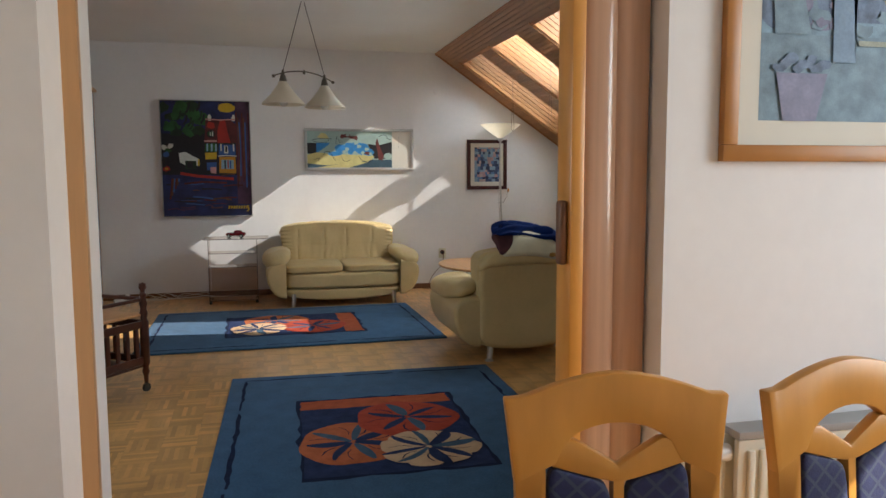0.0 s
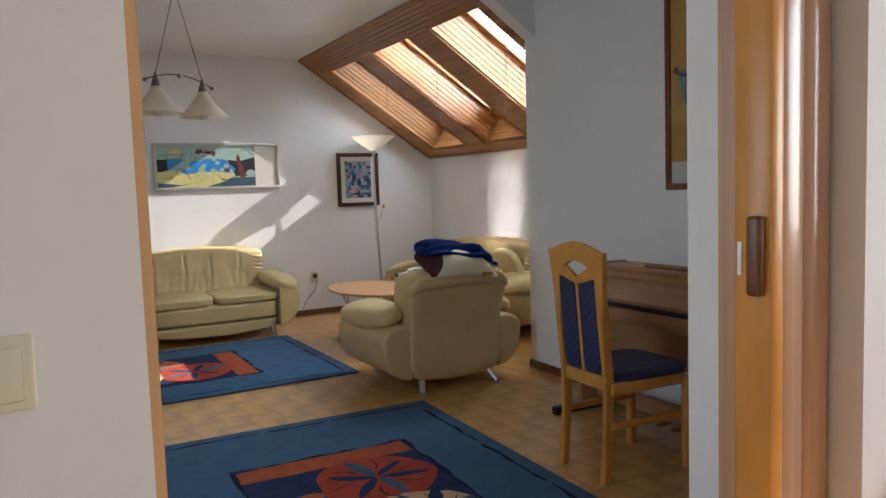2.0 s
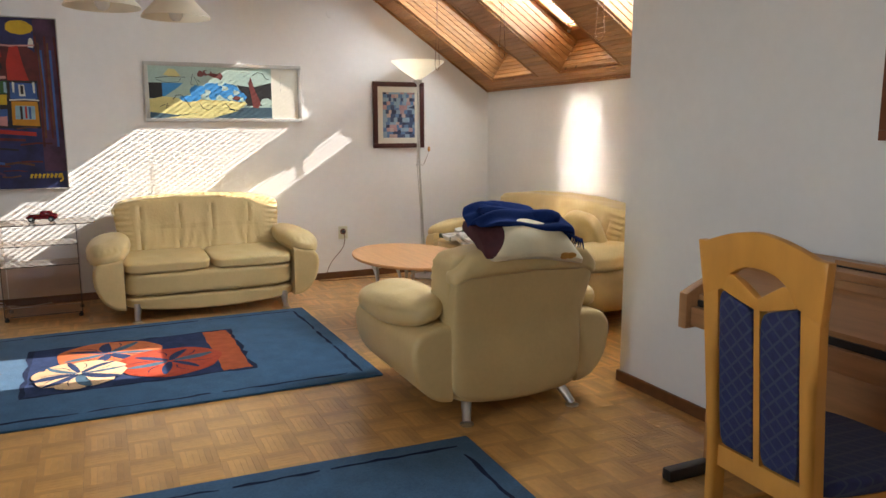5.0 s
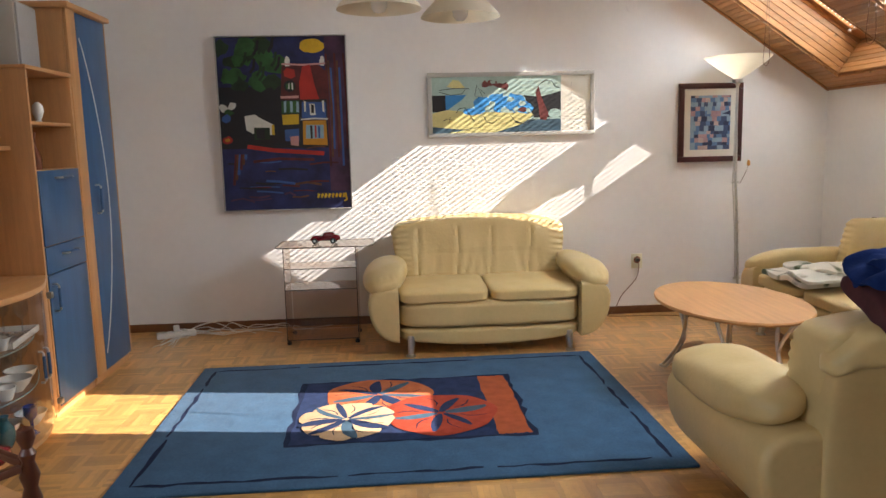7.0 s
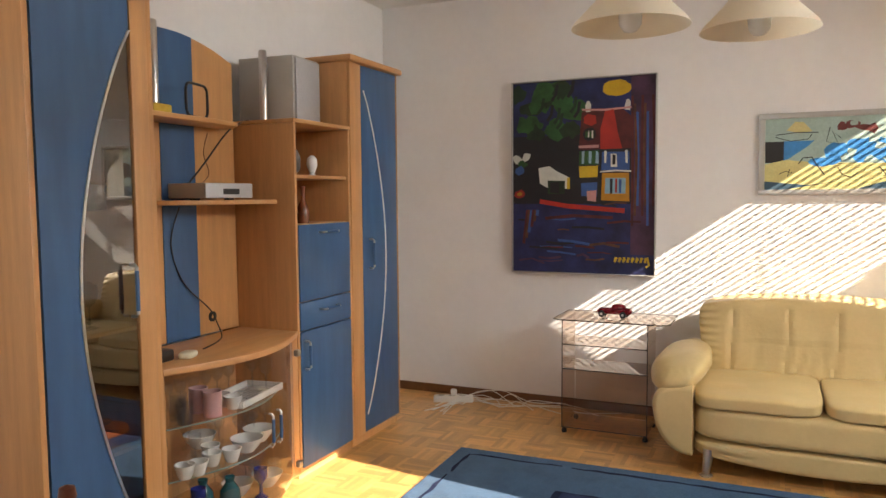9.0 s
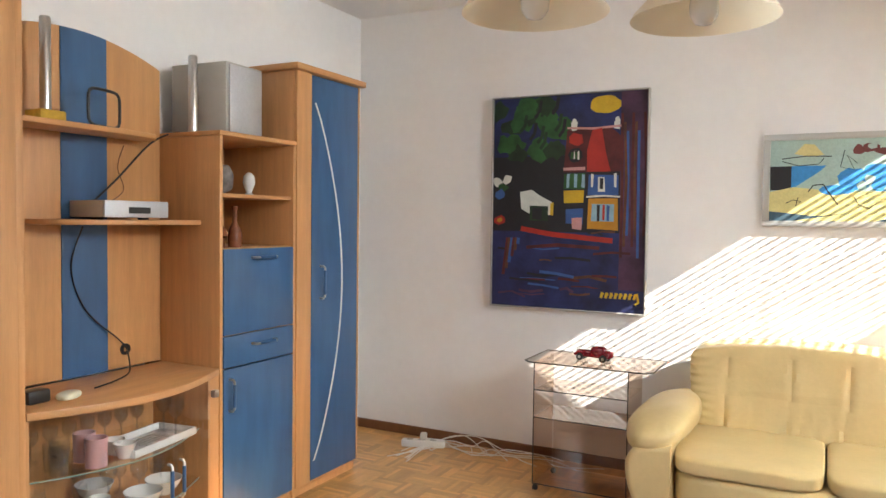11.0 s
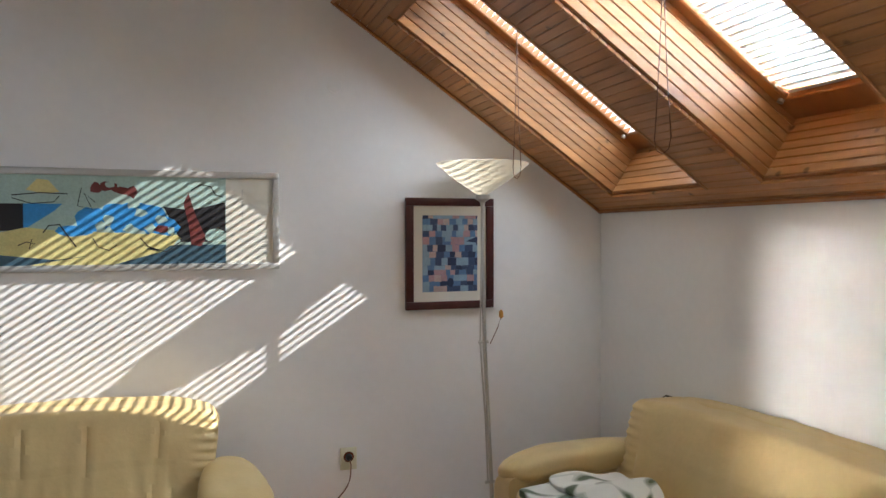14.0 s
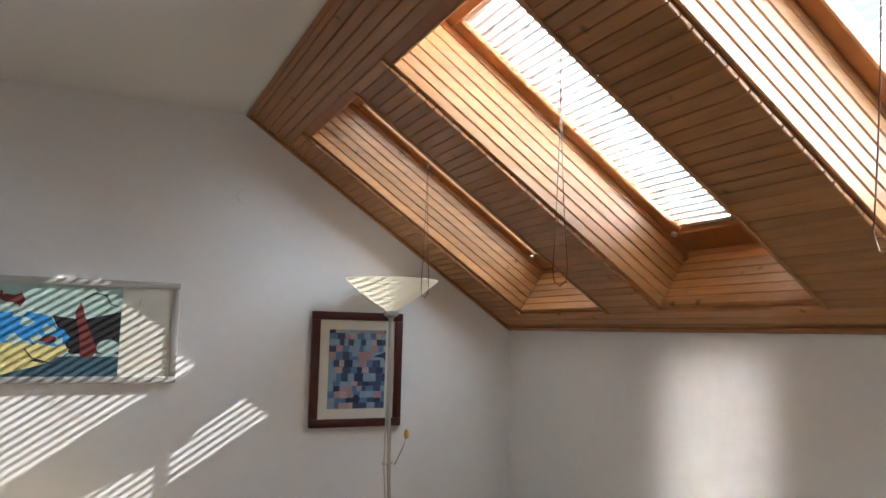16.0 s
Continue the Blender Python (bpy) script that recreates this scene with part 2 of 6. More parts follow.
prism(bm, [(RIDGE, CEIL), (XP, CEIL), (XP, CEIL - (XP - RIDGE) * 0.6709)], YP - 0.12, YP, "y")
solid("wall_piano", bm, M_wall, "white painted wall behind the piano", "wall")
bm = bx(XW, Y0, 0, XL, Y1, CEIL)
box(bm, XR, Y0, 0, EAST, Y1, CEIL)
box(bm, XL, Y0, 2.12, XR, Y1, CEIL)
solid("wall_doorway", bm, M_wall, "thick white wall with a wide open doorway", "wall")
solid("wall_south", bx(XW, SOUTH - 0.2, 0, EAST, SOUTH, CEIL), M_wall, "plain white dining room wall", "wall")
bm = bx(EAST, SOUTH, 0, EAST + 0.2, -1.5, CEIL)
box(bm, EAST, 0.12, 0, EAST + 0.2, Y1, CEIL)
box(bm, EAST, -1.5, 0, EAST + 0.2, 0.12, 0.95)
box(bm, EAST, -1.5, 2.25, EAST + 0.2, 0.12, CEIL)
solid("wall_east", bm, M_wall, "plain white dining room wall with a window opening", "wall")
solid("ceiling", bx(XW - 0.2, SOUTH - 0.2, CEIL, RIDGE, YF + 0.2, CEIL + 0.15), M_ceil, "flat white painted ceiling", "ceiling")
solid("ceiling_dining", bx(RIDGE, SOUTH - 0.2, CEIL, EAST + 0.2, YP, CEIL + 0.15), M_ceil, "flat white painted ceiling", "ceiling")

# roof slope: u runs down the slope from the ridge, n points out of the roof
DU = Vector((XK - RIDGE, 0, KNEE - CEIL)).normalized()
NU = Vector((-DU.z, 0, DU.x))
SLOPE = Matrix(((DU.x, 0, NU.x, RIDGE), (0, 1, 0, 0), (DU.z, 0, NU.z, CEIL), (0, 0, 0, 1)))
LEN = (Vector((XK, 0, KNEE)) - Vector((RIDGE, 0, CEIL))).length
NICHES = [(6.345, 7.075), (5.29, 6.025), (4.225, 4.945)]
U0, U1, DEEP = 0.28, 1.67, 0.30


def slope_box(bm, u0, y0, n0, u1, y1, n1, bev=0.0):
    b2 = bx(u0, y0, n0, u1, y1, n1, bev, 1)
    b2.transform(SLOPE)
    me = bpy.data.meshes.new("tmp")
    b2.to_mesh(me)
    b2.free()
    bm.from_mesh(me)
    bpy.data.meshes.remove(me)
    return bm


bm = bmesh.new()
slope_box(bm, -0.3, YP - 0.1, 0.016, U0, YF + 0.1, 0.38)
slope_box(bm, U1, YP - 0.1, 0.016, LEN + 0.3, YF + 0.1, 0.38)
edges = [YP - 0.1] + [v for nich in reversed(NICHES) for v in nich] + [YF + 0.1]
for i in range(0, len(edges), 2):
    slope_box(bm, U0, edges[i], 0.016, U1, edges[i + 1], 0.38)
solid("roof", bm, M_pine_dark, "timber roof slope above the lining boards", "roof")

PITCH = LEN / 44
bm, bm_u = bmesh.new(), bmesh.new()
rng = random.Random(4)
for i in range(44):
    u0, u1 = i * PITCH + 0.0008, (i + 1) * PITCH - 0.0008
    spans = [(YP, YF)]
    if u1 > U0 and u0 < U1:
        spans = [(edges[k] if k else YP, edges[k + 1] if k < 6 else YF) for k in range(0, 8, 2)]
        spans = [(a, min(b, YF)) for a, b in spans]
    for a, b in spans:
        uu0, uu1 = u0, u1
        if b - a > 2 and uu0 < U0 < uu1:
            uu1 = U0
        slope_box(bm, uu0, a + 0.001, 0.0, uu1, b - 0.001, 0.0155, 0.003)
for a, b in NICHES:
    for k in range(7):
        n0, n1 = 0.017 + k * 0.0404, 0.017 + (k + 1) * 0.0404 - 0.001
        slope_box(bm_u, U0, a, n0, U1, a + 0.012, n1, 0.004)
        slope_box(bm_u, U0, b - 0.012, n0, U1, b, n1, 0.004)
        slope_box(bm, U1 - 0.012, a + 0.013, n0, U1, b - 0.013, n1, 0.004)
        slope_box(bm, U0, a + 0.013, n0, U0 + 0.012, b - 0.013, n1, 0.004)
    slope_box(bm_u, U0 - 0.012, a - 0.014, -0.007, U1 + 0.012, a + 0.004, 0.0, 0.003)
solid("ceiling_slope_boards", bm, M_pine, "varnished tongue-and-groove pine boards lining the roof slope", "ceiling")
solid("ceiling_niche_boards", bm_u, M_pine_u, "varnished pine boards lining the roof window niches", "ceiling")
bm = bmesh.new()
slope_box(bm, LEN - 0.03, YP, -0.014, LEN - 0.004, YF - 0.015, -0.001, 0.004)
slope_box(bm, 0.0, YF - 0.022, -0.014, LEN, YF - 0.001, -0.001, 0.004)
slope_box(bm, 0.0, YP + 0.001, -0.012, 0.02, YF - 0.022, -0.001, 0.004)
solid("trim_slope", bm, M_pine_dark, "narrow pine trim strip along the roof slope", "trim")


def roof_window(i, y0, y1, tilt, sw):
    """A roof window in its niche: frame, pane, and a venetian blind with slats at a tilt."""
    root = thing("window_%d" % (i + 1), "pine roof window with a white venetian blind", "window", kind="structure")
    u0, u1, f = U0 + 0.012, U1 - 0.012, 0.058
    bm = bmesh.new()
    slope_box(bm, u0, y0 + 0.012, DEEP - 0.02, u0 + 0.08, y1 - 0.012, DEEP + 0.05, 0.006)
    slope_box(bm, u1 - 0.115, y0 + 0.012, DEEP - 0.02, u1, y1 - 0.012, DEEP + 0.05, 0.006)
    slope_box(bm, u0 + 0.08, y0 + 0.012, DEEP - 0.02, u1 - 0.115, y0 + 0.032 + f, DEEP + 0.05, 0.006)
    slope_box(bm, u0 + 0.08, y1 - 0.012 - f, DEEP - 0.02, u1 - 0.115, y1 - 0.012, DEEP + 0.05, 0.006)
    part("window_frame", bm, M_pine_dark, root, "varnished pine sash frame")
    pane = part("pane", slope_box(bmesh.new(), u0 + 0.07, y0 + 0.062, DEEP + 0.03, u1 - 0.09, y1 - 0.062, DEEP + 0.035), M_clear, root, "clear window pane", False)
    pane.visible_shadow = False
    for y in (y0 + 0.05, y1 - 0.05):
        b = bmesh.new()
        lathe(b, [(0, 0), (0.012, 0), (0.012, 0.012), (0.006, 0.014), (0, 0.014)], seg=14)
        b.transform(SLOPE @ Matrix.Translation((u1 - 0.12, y, DEEP - 0.034)))
        part("sash_bolt", b, M_chrome, root, "round metal bolt")
    bl = part("blind_rail", slope_box(bmesh.new(), u0 + 0.075, y0 + 0.072, DEEP - 0.004, u0 + 0.10, y1 - 0.072, DEEP + 0.022, 0.004), M_blind, root, "white metal blind head rail")
    s0 = bmesh.new()
    for k in range(5):
        q = (k - 2) / 2
        for y in (y0 + 0.090, y1 - 0.072):
            s0.verts.new((q * sw / 2, y, 0.0020 * (1 - q * q)))
    s0.verts.ensure_lookup_table()
    vs = s0.verts
    for k in range(4):
        s0.faces.new((vs[2 * k], vs[2 * k + 1], vs[2 * k + 3], vs[2 * k + 2]))
    me = mesh("slat", s0, M_blind)
    ua, ub = u0 + 0.115, u1 - 0.12
    cnt = 36
    for k in range(cnt):
        ob = new("slat", me)
        ob.parent = root
        ob.matrix_basis = SLOPE @ Matrix.Translation((ua + (ub - ua) * k / (cnt - 1), 0, DEEP + 0.008)) @ Matrix.Rotation(radians(tilt), 4, "Y")
    cb = bmesh.new()
    for y in (y0 + 0.2, y1 - 0.2):
        b2 = tube(bmesh.new(), [(ua, y, DEEP + 0.008), (ub, y, DEEP + 0.008)], 0.0012, 5)
        b2.transform(SLOPE)
        me2 = bpy.data.meshes.new("tmp")
        b2.to_mesh(me2)
        b2.free()
        cb.from_mesh(me2)
        bpy.data.meshes.remove(me2)
    part("ladder_cord", cb, M_blind, root)
    # pull cord hanging in a loop
    top = SLOPE @ Vector((u0 + 0.36, (y0 + y1) / 2 + 0.03, DEEP - 0.01))
    drop, w = 0.72, 0.042
    pts = []
    for k in range(25):
        a = k / 24
        if a < 0.42:
            q = a / 0.42
            pts.append(top + Vector((0, w * q ** 2, -drop * q)))
        elif a > 0.58:
            q = (1 - a) / 0.42
            pts.append(top + Vector((0, -w * q ** 2, -drop * q)))
        else:
            q = (a - 0.42) / 0.16 * math.pi
            pts.append(top + Vector((0, w * math.cos(q), -drop - w * math.sin(q))))
    part("pull_cord", tube(bmesh.new(), pts, 0.0018, 6), M_base, root, "thin brown looped pull cord")
    return root


# at a tilt of 112 degrees the slats lie along the sunlight
TILTS = (89, 155, 112)
for i, ((y0, y1), tilt) in enumerate(zip(NICHES, TILTS)):
    roof_window(i, y0, y1, tilt, (0.0345, 0.0440, 0.0345)[i])

# roof windows, the dining room window and an assumed west opening let the sky in
for (ya, yb), watts in zip(NICHES, (8, 56, 24)):
    mm = SLOPE @ Matrix.Translation(((U0 + U1) / 2, (ya + yb) / 2, DEEP + 0.07))
    area_lamp("sky_light", mm, 1.15, 0.52, watts)
# assumed source in the unseen west opening, brightens the piano wall
area_lamp("assumed_west_light", look((XW - 0.03, 2.4, 1.58), (0, 2.4, 1.3)), 1.25, 1.3, 6)
# added narrow beam, source unseen, to make the soft patch on the knee wall
beam = area_lamp("added_knee_beam", look((XW - 0.01, 2.45, 1.50), (XK, 5.86, 1.05)), 0.44, 0.92, 0.46)
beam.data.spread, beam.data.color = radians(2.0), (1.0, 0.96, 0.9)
area_lamp("dining_sky_light", look((EAST - 0.02, -0.69, 1.6), (0, -0.69, 1.4)), 1.55, 1.2, 17)

# ---------------- doorway ----------------
bm = bmesh.new()
prism(bm, [(XL, 1.035), (XL + 0.035, 1.04), (XL + 0.035, 1.065), (XL, 1.07)], 0, 2.12, "z", 0.003)
solid("trim_door_post", bm, mat("beech_post", (0.52, 0.30, 0.14), 0.4, var=0.08, scale=5, stretch=(8, 8, 0.6), bump=0.02), "varnished wooden receiving post of the folding door", "trim")
fold = thing("folding_door", "wood-look accordion folding door pushed open against the jamb", "door", pose(0, 0, 0))
M_pleat = mat("pleat_veneer", (0.50, 0.30, 0.19), 0.22, var=0.10, scale=4, stretch=(14, 14, 0.4), bump=0.03, coat=0.3)
part("end_post", bx(0.352, 0.912, 0.02, 0.391, 1.005, 2.10, 0.008), M_chairwood, fold, "golden varnished wooden end post")
h = part("handle", bx(0.331, 0.925, 1.04, 0.353, 0.962, 1.205, 0.009, 3), M_base, fold, "dark brown moulded pull handle")
part("latch_plate", bx(0.3505, 0.985, 1.08, 0.3525, 0.995, 1.15), M_chrome, fold, "small metal latch plate")
for k in range(2):
    x = 0.392 + k * 0.0936
    y = 0.926 + 0.004 * k
    b = bmesh.new()
    prism(b, [(x, y + 0.012), (x + 0.010, y + 0.004), (x + 0.026, y), (x + 0.066, y), (x + 0.082, y + 0.004), (x + 0.0932, y + 0.012), (x + 0.0932, 1.08), (x, 1.08)], 0.02, 2.10, "z")
    part("pleat", b, M_pleat, fold)
part("track", bx(XL, 0.985, 2.10, XR, 1.03, 2.119, 0.002), M_pleat, fold, "wooden overhead track")
sw = thing("light_switch", "cream square light switch on the white wall", "switch", pose(-0.99, Y0, 1.097))
part("plate", bx(-0.042, -0.010, -0.042, 0.042, 0, 0.042, 0.004), M_cream, sw)
part("rocker", bx(-0.030, -0.015, -0.030, 0.030, -0.0102, 0.030, 0.003), M_cream, sw)

# baseboards
bm = bx(XW, YF - 0.014, 0, XK, YF, 0.058, 0.004)
box(bm, XK - 0.014, YP, 0, XK, YF - 0.014, 0.058, 0.004)
box(bm, XP - 0.014, Y1, 0, XP, YP + 0.014, 0.058, 0.004)
box(bm, XP, YP, 0, XK - 0.014, YP + 0.014, 0.058, 0.004)
box(bm, XW, Y1, 0, XW + 0.014, YF - 0.014, 0.058, 0.004)
box(bm, XW + 0.014, Y1, 0, XL - 0.004, Y1 + 0.014, 0.058, 0.004)
box(bm, XR + 0.004, Y1, 0, XP - 0.014, Y1 + 0.014, 0.058, 0.004)
box(bm, XR + 0.004, Y0 - 0.014, 0, EAST, Y0, 0.058, 0.004)
box(bm, XW, Y0 - 0.014, 0, XL - 0.004, Y0, 0.058, 0.004)
solid("baseboard", bm, M_base, "narrow dark brown wooden baseboard", "baseboard")


# ---------------- seating ----------------
def smoothstep(a, b, x):
    t = min(max((x - a) / (b - a), 0), 1)
    return t * t * (3 - 2 * t)


def tub_side(bm, s, x0, y0, y1, n=28, r=0.030):
    """A bellied block of D-shaped section along y, its two ends rounded by r."""
    def ring(y, inset):
        vs = []
        for k in range(n + 1):
            a = math.pi * (k / n - 0.5)
            c = max(math.cos(a), 0) ** (0.6 if a > 0 else 0.92)
            x = (0.188 - inset) * c
            z = 0.335 + (0.105 - inset) * math.sin(a) if a > 0 else 0.335 + (0.243 - inset) * math.sin(a)
            vs.append(bm.verts.new((s * (x0 + x), y, z)))
        return vs
    rows = [(y0 + r * (1 - math.cos(i / 6 * math.pi / 2)), r * (1 - math.sin(i / 6 * math.pi / 2))) for i in range(7)]
    rows += [(y0 + (y1 - y0) * i / 8, 0) for i in range(1, 8)]
    rows += [(y1 - (y - y0), d) for y, d in rows[6::-1]]
    rings = [ring(y, d) for y, d in rows]
    fs = [bm.faces.new(rings[0]), bm.faces.new(rings[-1][::-1])]
    for p, q in zip(rings, rings[1:]):
        for k in range(n + 1):
            j = (k + 1) % (n + 1)
            fs.append(bm.faces.new((p[k], q[k], q[j], p[j])))
    bmesh.ops.recalc_face_normals(bm, faces=fs)
    return bm


def sofa(name, label, category, inner, seats, m, back_h=0.80, group="cream leather suite"):
    """Cream leather seat facing -y: tub sides, arm pads, seat cushions, a pleated back, metal legs. Its front feet stand at y = 0."""
    root = thing(name, label, category, m, group)
    hw, rnd_ = inner / 2, random.Random(len(name) + seats)
    D = 0.80

    def wr(q, amp=0.004, f=7.0):
        return noise.noise(Vector((q.x * f, q.y * f, q.z * f)) + Vector((seats, 0, 0))) * amp

    def low_fn(q):
        if q.z < 0:
            q.z += 0.040 * (q.x / hw) ** 2
        q.y -= 0.014 * (1 - (q.x / (hw + 0.01)) ** 2)
        q.z += wr(q, 0.002)
        return q

    def up_fn(q):
        q.y -= 0.016 * (1 - (q.x / (hw + 0.01)) ** 2)
        q.z += wr(q, 0.002)
        return q
    part("lower_panel", puff(bmesh.new(), (0, D / 2 - 0.02, 0.115), (hw + 0.004, D / 2 - 0.012, 0.060), 9, 18, low_fn), M_leather, root)
    part("upper_panel", puff(bmesh.new(), (0, D / 2 - 0.025, 0.256), (hw + 0.002, D / 2 - 0.005, 0.084), 8, 18, up_fn), M_leather, root)
    for s in (-1, 1):
        # tub side: widest under the arm, drawn in to the foot, with a flat rounded front
        part("side", tub_side(bmesh.new(), s, hw - 0.006, -0.035, D - 0.050), M_leather, root, "bellied leather tub side")

        def arm_fn(q, s=s):
            t = (q.y + 0.37) / 0.74
            q.z -= 0.028 * smoothstep(0.35, 0.0, t) - 0.012 * smoothstep(0.5, 1.0, t)
            q.x *= 1.0 - 0.16 * smoothstep(0.5, 1.0, t)
            q.z -= 0.17 * s * q.x
            crease = math.exp(-((t - 0.06) / 0.03) ** 2) * math.sin(q.x * 160) * 0.003
            q.z += wr(q, 0.006, 9) + crease
            q.x += wr(q, 0.005, 11)
            return q
        part("arm_pad", puff(bmesh.new(), (s * (hw + 0.076), 0.330, 0.474), (0.142, 0.368, 0.074), 2.7, 22, arm_fn), M_leather, root, "padded leather armrest")
    for k in range(seats):
        w = inner / seats

        def seat_fn(q, w=w):
            q.z += 0.006 * (1 - (q.x / (w / 2)) ** 2) * (1 if q.z > 0 else 0.2)
            q.z += wr(q, 0.004, 10) - 0.012 * smoothstep(-0.1, -0.34, q.y)
            return q
        part("seat_cushion", puff(bmesh.new(), (-hw + w * (k + 0.5), 0.290, 0.376), (w / 2 - 0.003, 0.325, 0.037), 6.5, 22, seat_fn), M_leather, root)
    zc, hh = 0.36 + (back_h - 0.36) / 2, (back_h - 0.36) / 2

    pleats = (-0.73, -0.26, 0.14, 0.60) if seats < 3 else (-0.84, -0.55, -0.18, 0.20, 0.55, 0.84)

    def back_fn(q):
        f = q.z / hh
        u = q.x / hw
        q.x += 0.018 * u * smoothstep(-0.3, 0.6, f)
        q.z += (0.034 * (1 - u * u) - 0.014) * (1 if q.z > 0 else 0)
        lean = 0.12 * (f * 0.5 + 0.5)
        front = q.y < 0
        q.y += lean
        if front:
            fade = smoothstep(1.0, 0.55, f)
            for c in pleats:
                q.y += 0.017 * math.exp(-((u - c - 0.02 * f) / (0.011 / hw)) ** 2) * fade - 0.005 * math.exp(-((u - c) / 0.06) ** 2)
            low = smoothstep(0.55, -0.7, f)
            for c, sl in ((-0.12, 0.10), (-0.03, 0.07), (0.02, -0.03), (0.45, -0.08), (0.68, -0.06), (-0.5, 0.05)):
                q.y += 0.009 * math.exp(-((u - c - sl * f) / (0.013 / hw)) ** 2) * low
            edge = smoothstep(0.80, 1.0, abs(u))
            q.y += edge * 0.006 * math.sin(f * 34 + u * 3)
            q.y += wr(q, 0.012, 5)
        q.z += wr(q, 0.006, 6)
        return q
    part("backrest", puff(bmesh.new(), (0, 0.585, zc), (hw + 0.006, 0.112, hh), 11, 60 if seats < 3 else 40, back_fn), M_leather, root, "pleated cream leather backrest")
    # outer back panel, one smooth sheet between the tub sides, with a bowed lower edge
    sz = (back_h - 0.02 - 0.07) / 2

    def shell_fn(q):
        f = q.z / sz * 0.5 + 0.5
        u = q.x / hw
        if q.z < 0:
            q.z += 0.040 * u * u * smoothstep(0.2, 0, f)
        q.y += 0.075 * smoothstep(0.45, 1.0, f) + wr(q, 0.003, 4)
        q.x += u * 0.016 * smoothstep(0.5, 0.95, f)
        return q
    part("back_panel", puff(bmesh.new(), (0, D - 0.10, 0.07 + sz), (hw + 0.002, 0.072, sz), 9, 24, shell_fn), M_leather, root, "smooth leather back panel")

    # rolled top edge, hanging over a little at both ends
    def roll_fn(q):
        u = q.x / hw
        q.z += 0.030 * (1 - u * u) - 0.03 * smoothstep(0.85, 1.08, abs(u)) + wr(q, 0.006, 9)
        q.y += wr(q, 0.006, 8)
        return q
    part("top_roll", puff(bmesh.new(), (0, D - 0.015, back_h - 0.065), (hw + 0.034, 0.085, 0.062), 3.2, 24, roll_fn), M_leather, root, "rolled leather top edge")
    for sx in (-1, 1):
        for fy, y in ((0, 0.0), (1, D - 0.06)):
            x = sx * (hw - 0.07) if inner > 0.8 else sx * (hw - 0.09)
            lean = 0.10 if fy else -0.02
            y, x = (y + 0.045, x + sx * 0.035) if fy else (y, x)
            leg = part("leg", tube(bmesh.new(), [(x - sx * (0.045 if fy else 0.01), y - lean, 0.125), (x, y, 0.012)], [0.027, 0.018], 14), M_chrome, root, "tapered brushed steel leg")
            fb = bmesh.new()
            lathe(fb, [(0, 0), (0.030, 0), (0.031, 0.006), (0.018, 0.013), (0, 0.013)], (x, y, 0), 16)
            part("foot", fb, M_chrome, root)
    return root


sofa("loveseat", "cream leather two-seat sofa with pleated back against the wall", "sofa", 1.14, 2, pose(0.385, 6.45, 0), 0.772)
sofa("armchair", "cream leather armchair with cushions piled on its back", "armchair", 0.66, 1, pose(1.375, 4.745, 0, 0, 0, 180), 0.76)
sofa("sofa", "cream leather three-seat sofa along the knee wall", "sofa", 1.62, 3, pose(2.20, 5.88, 0, 0, 0, -90), 0.765)

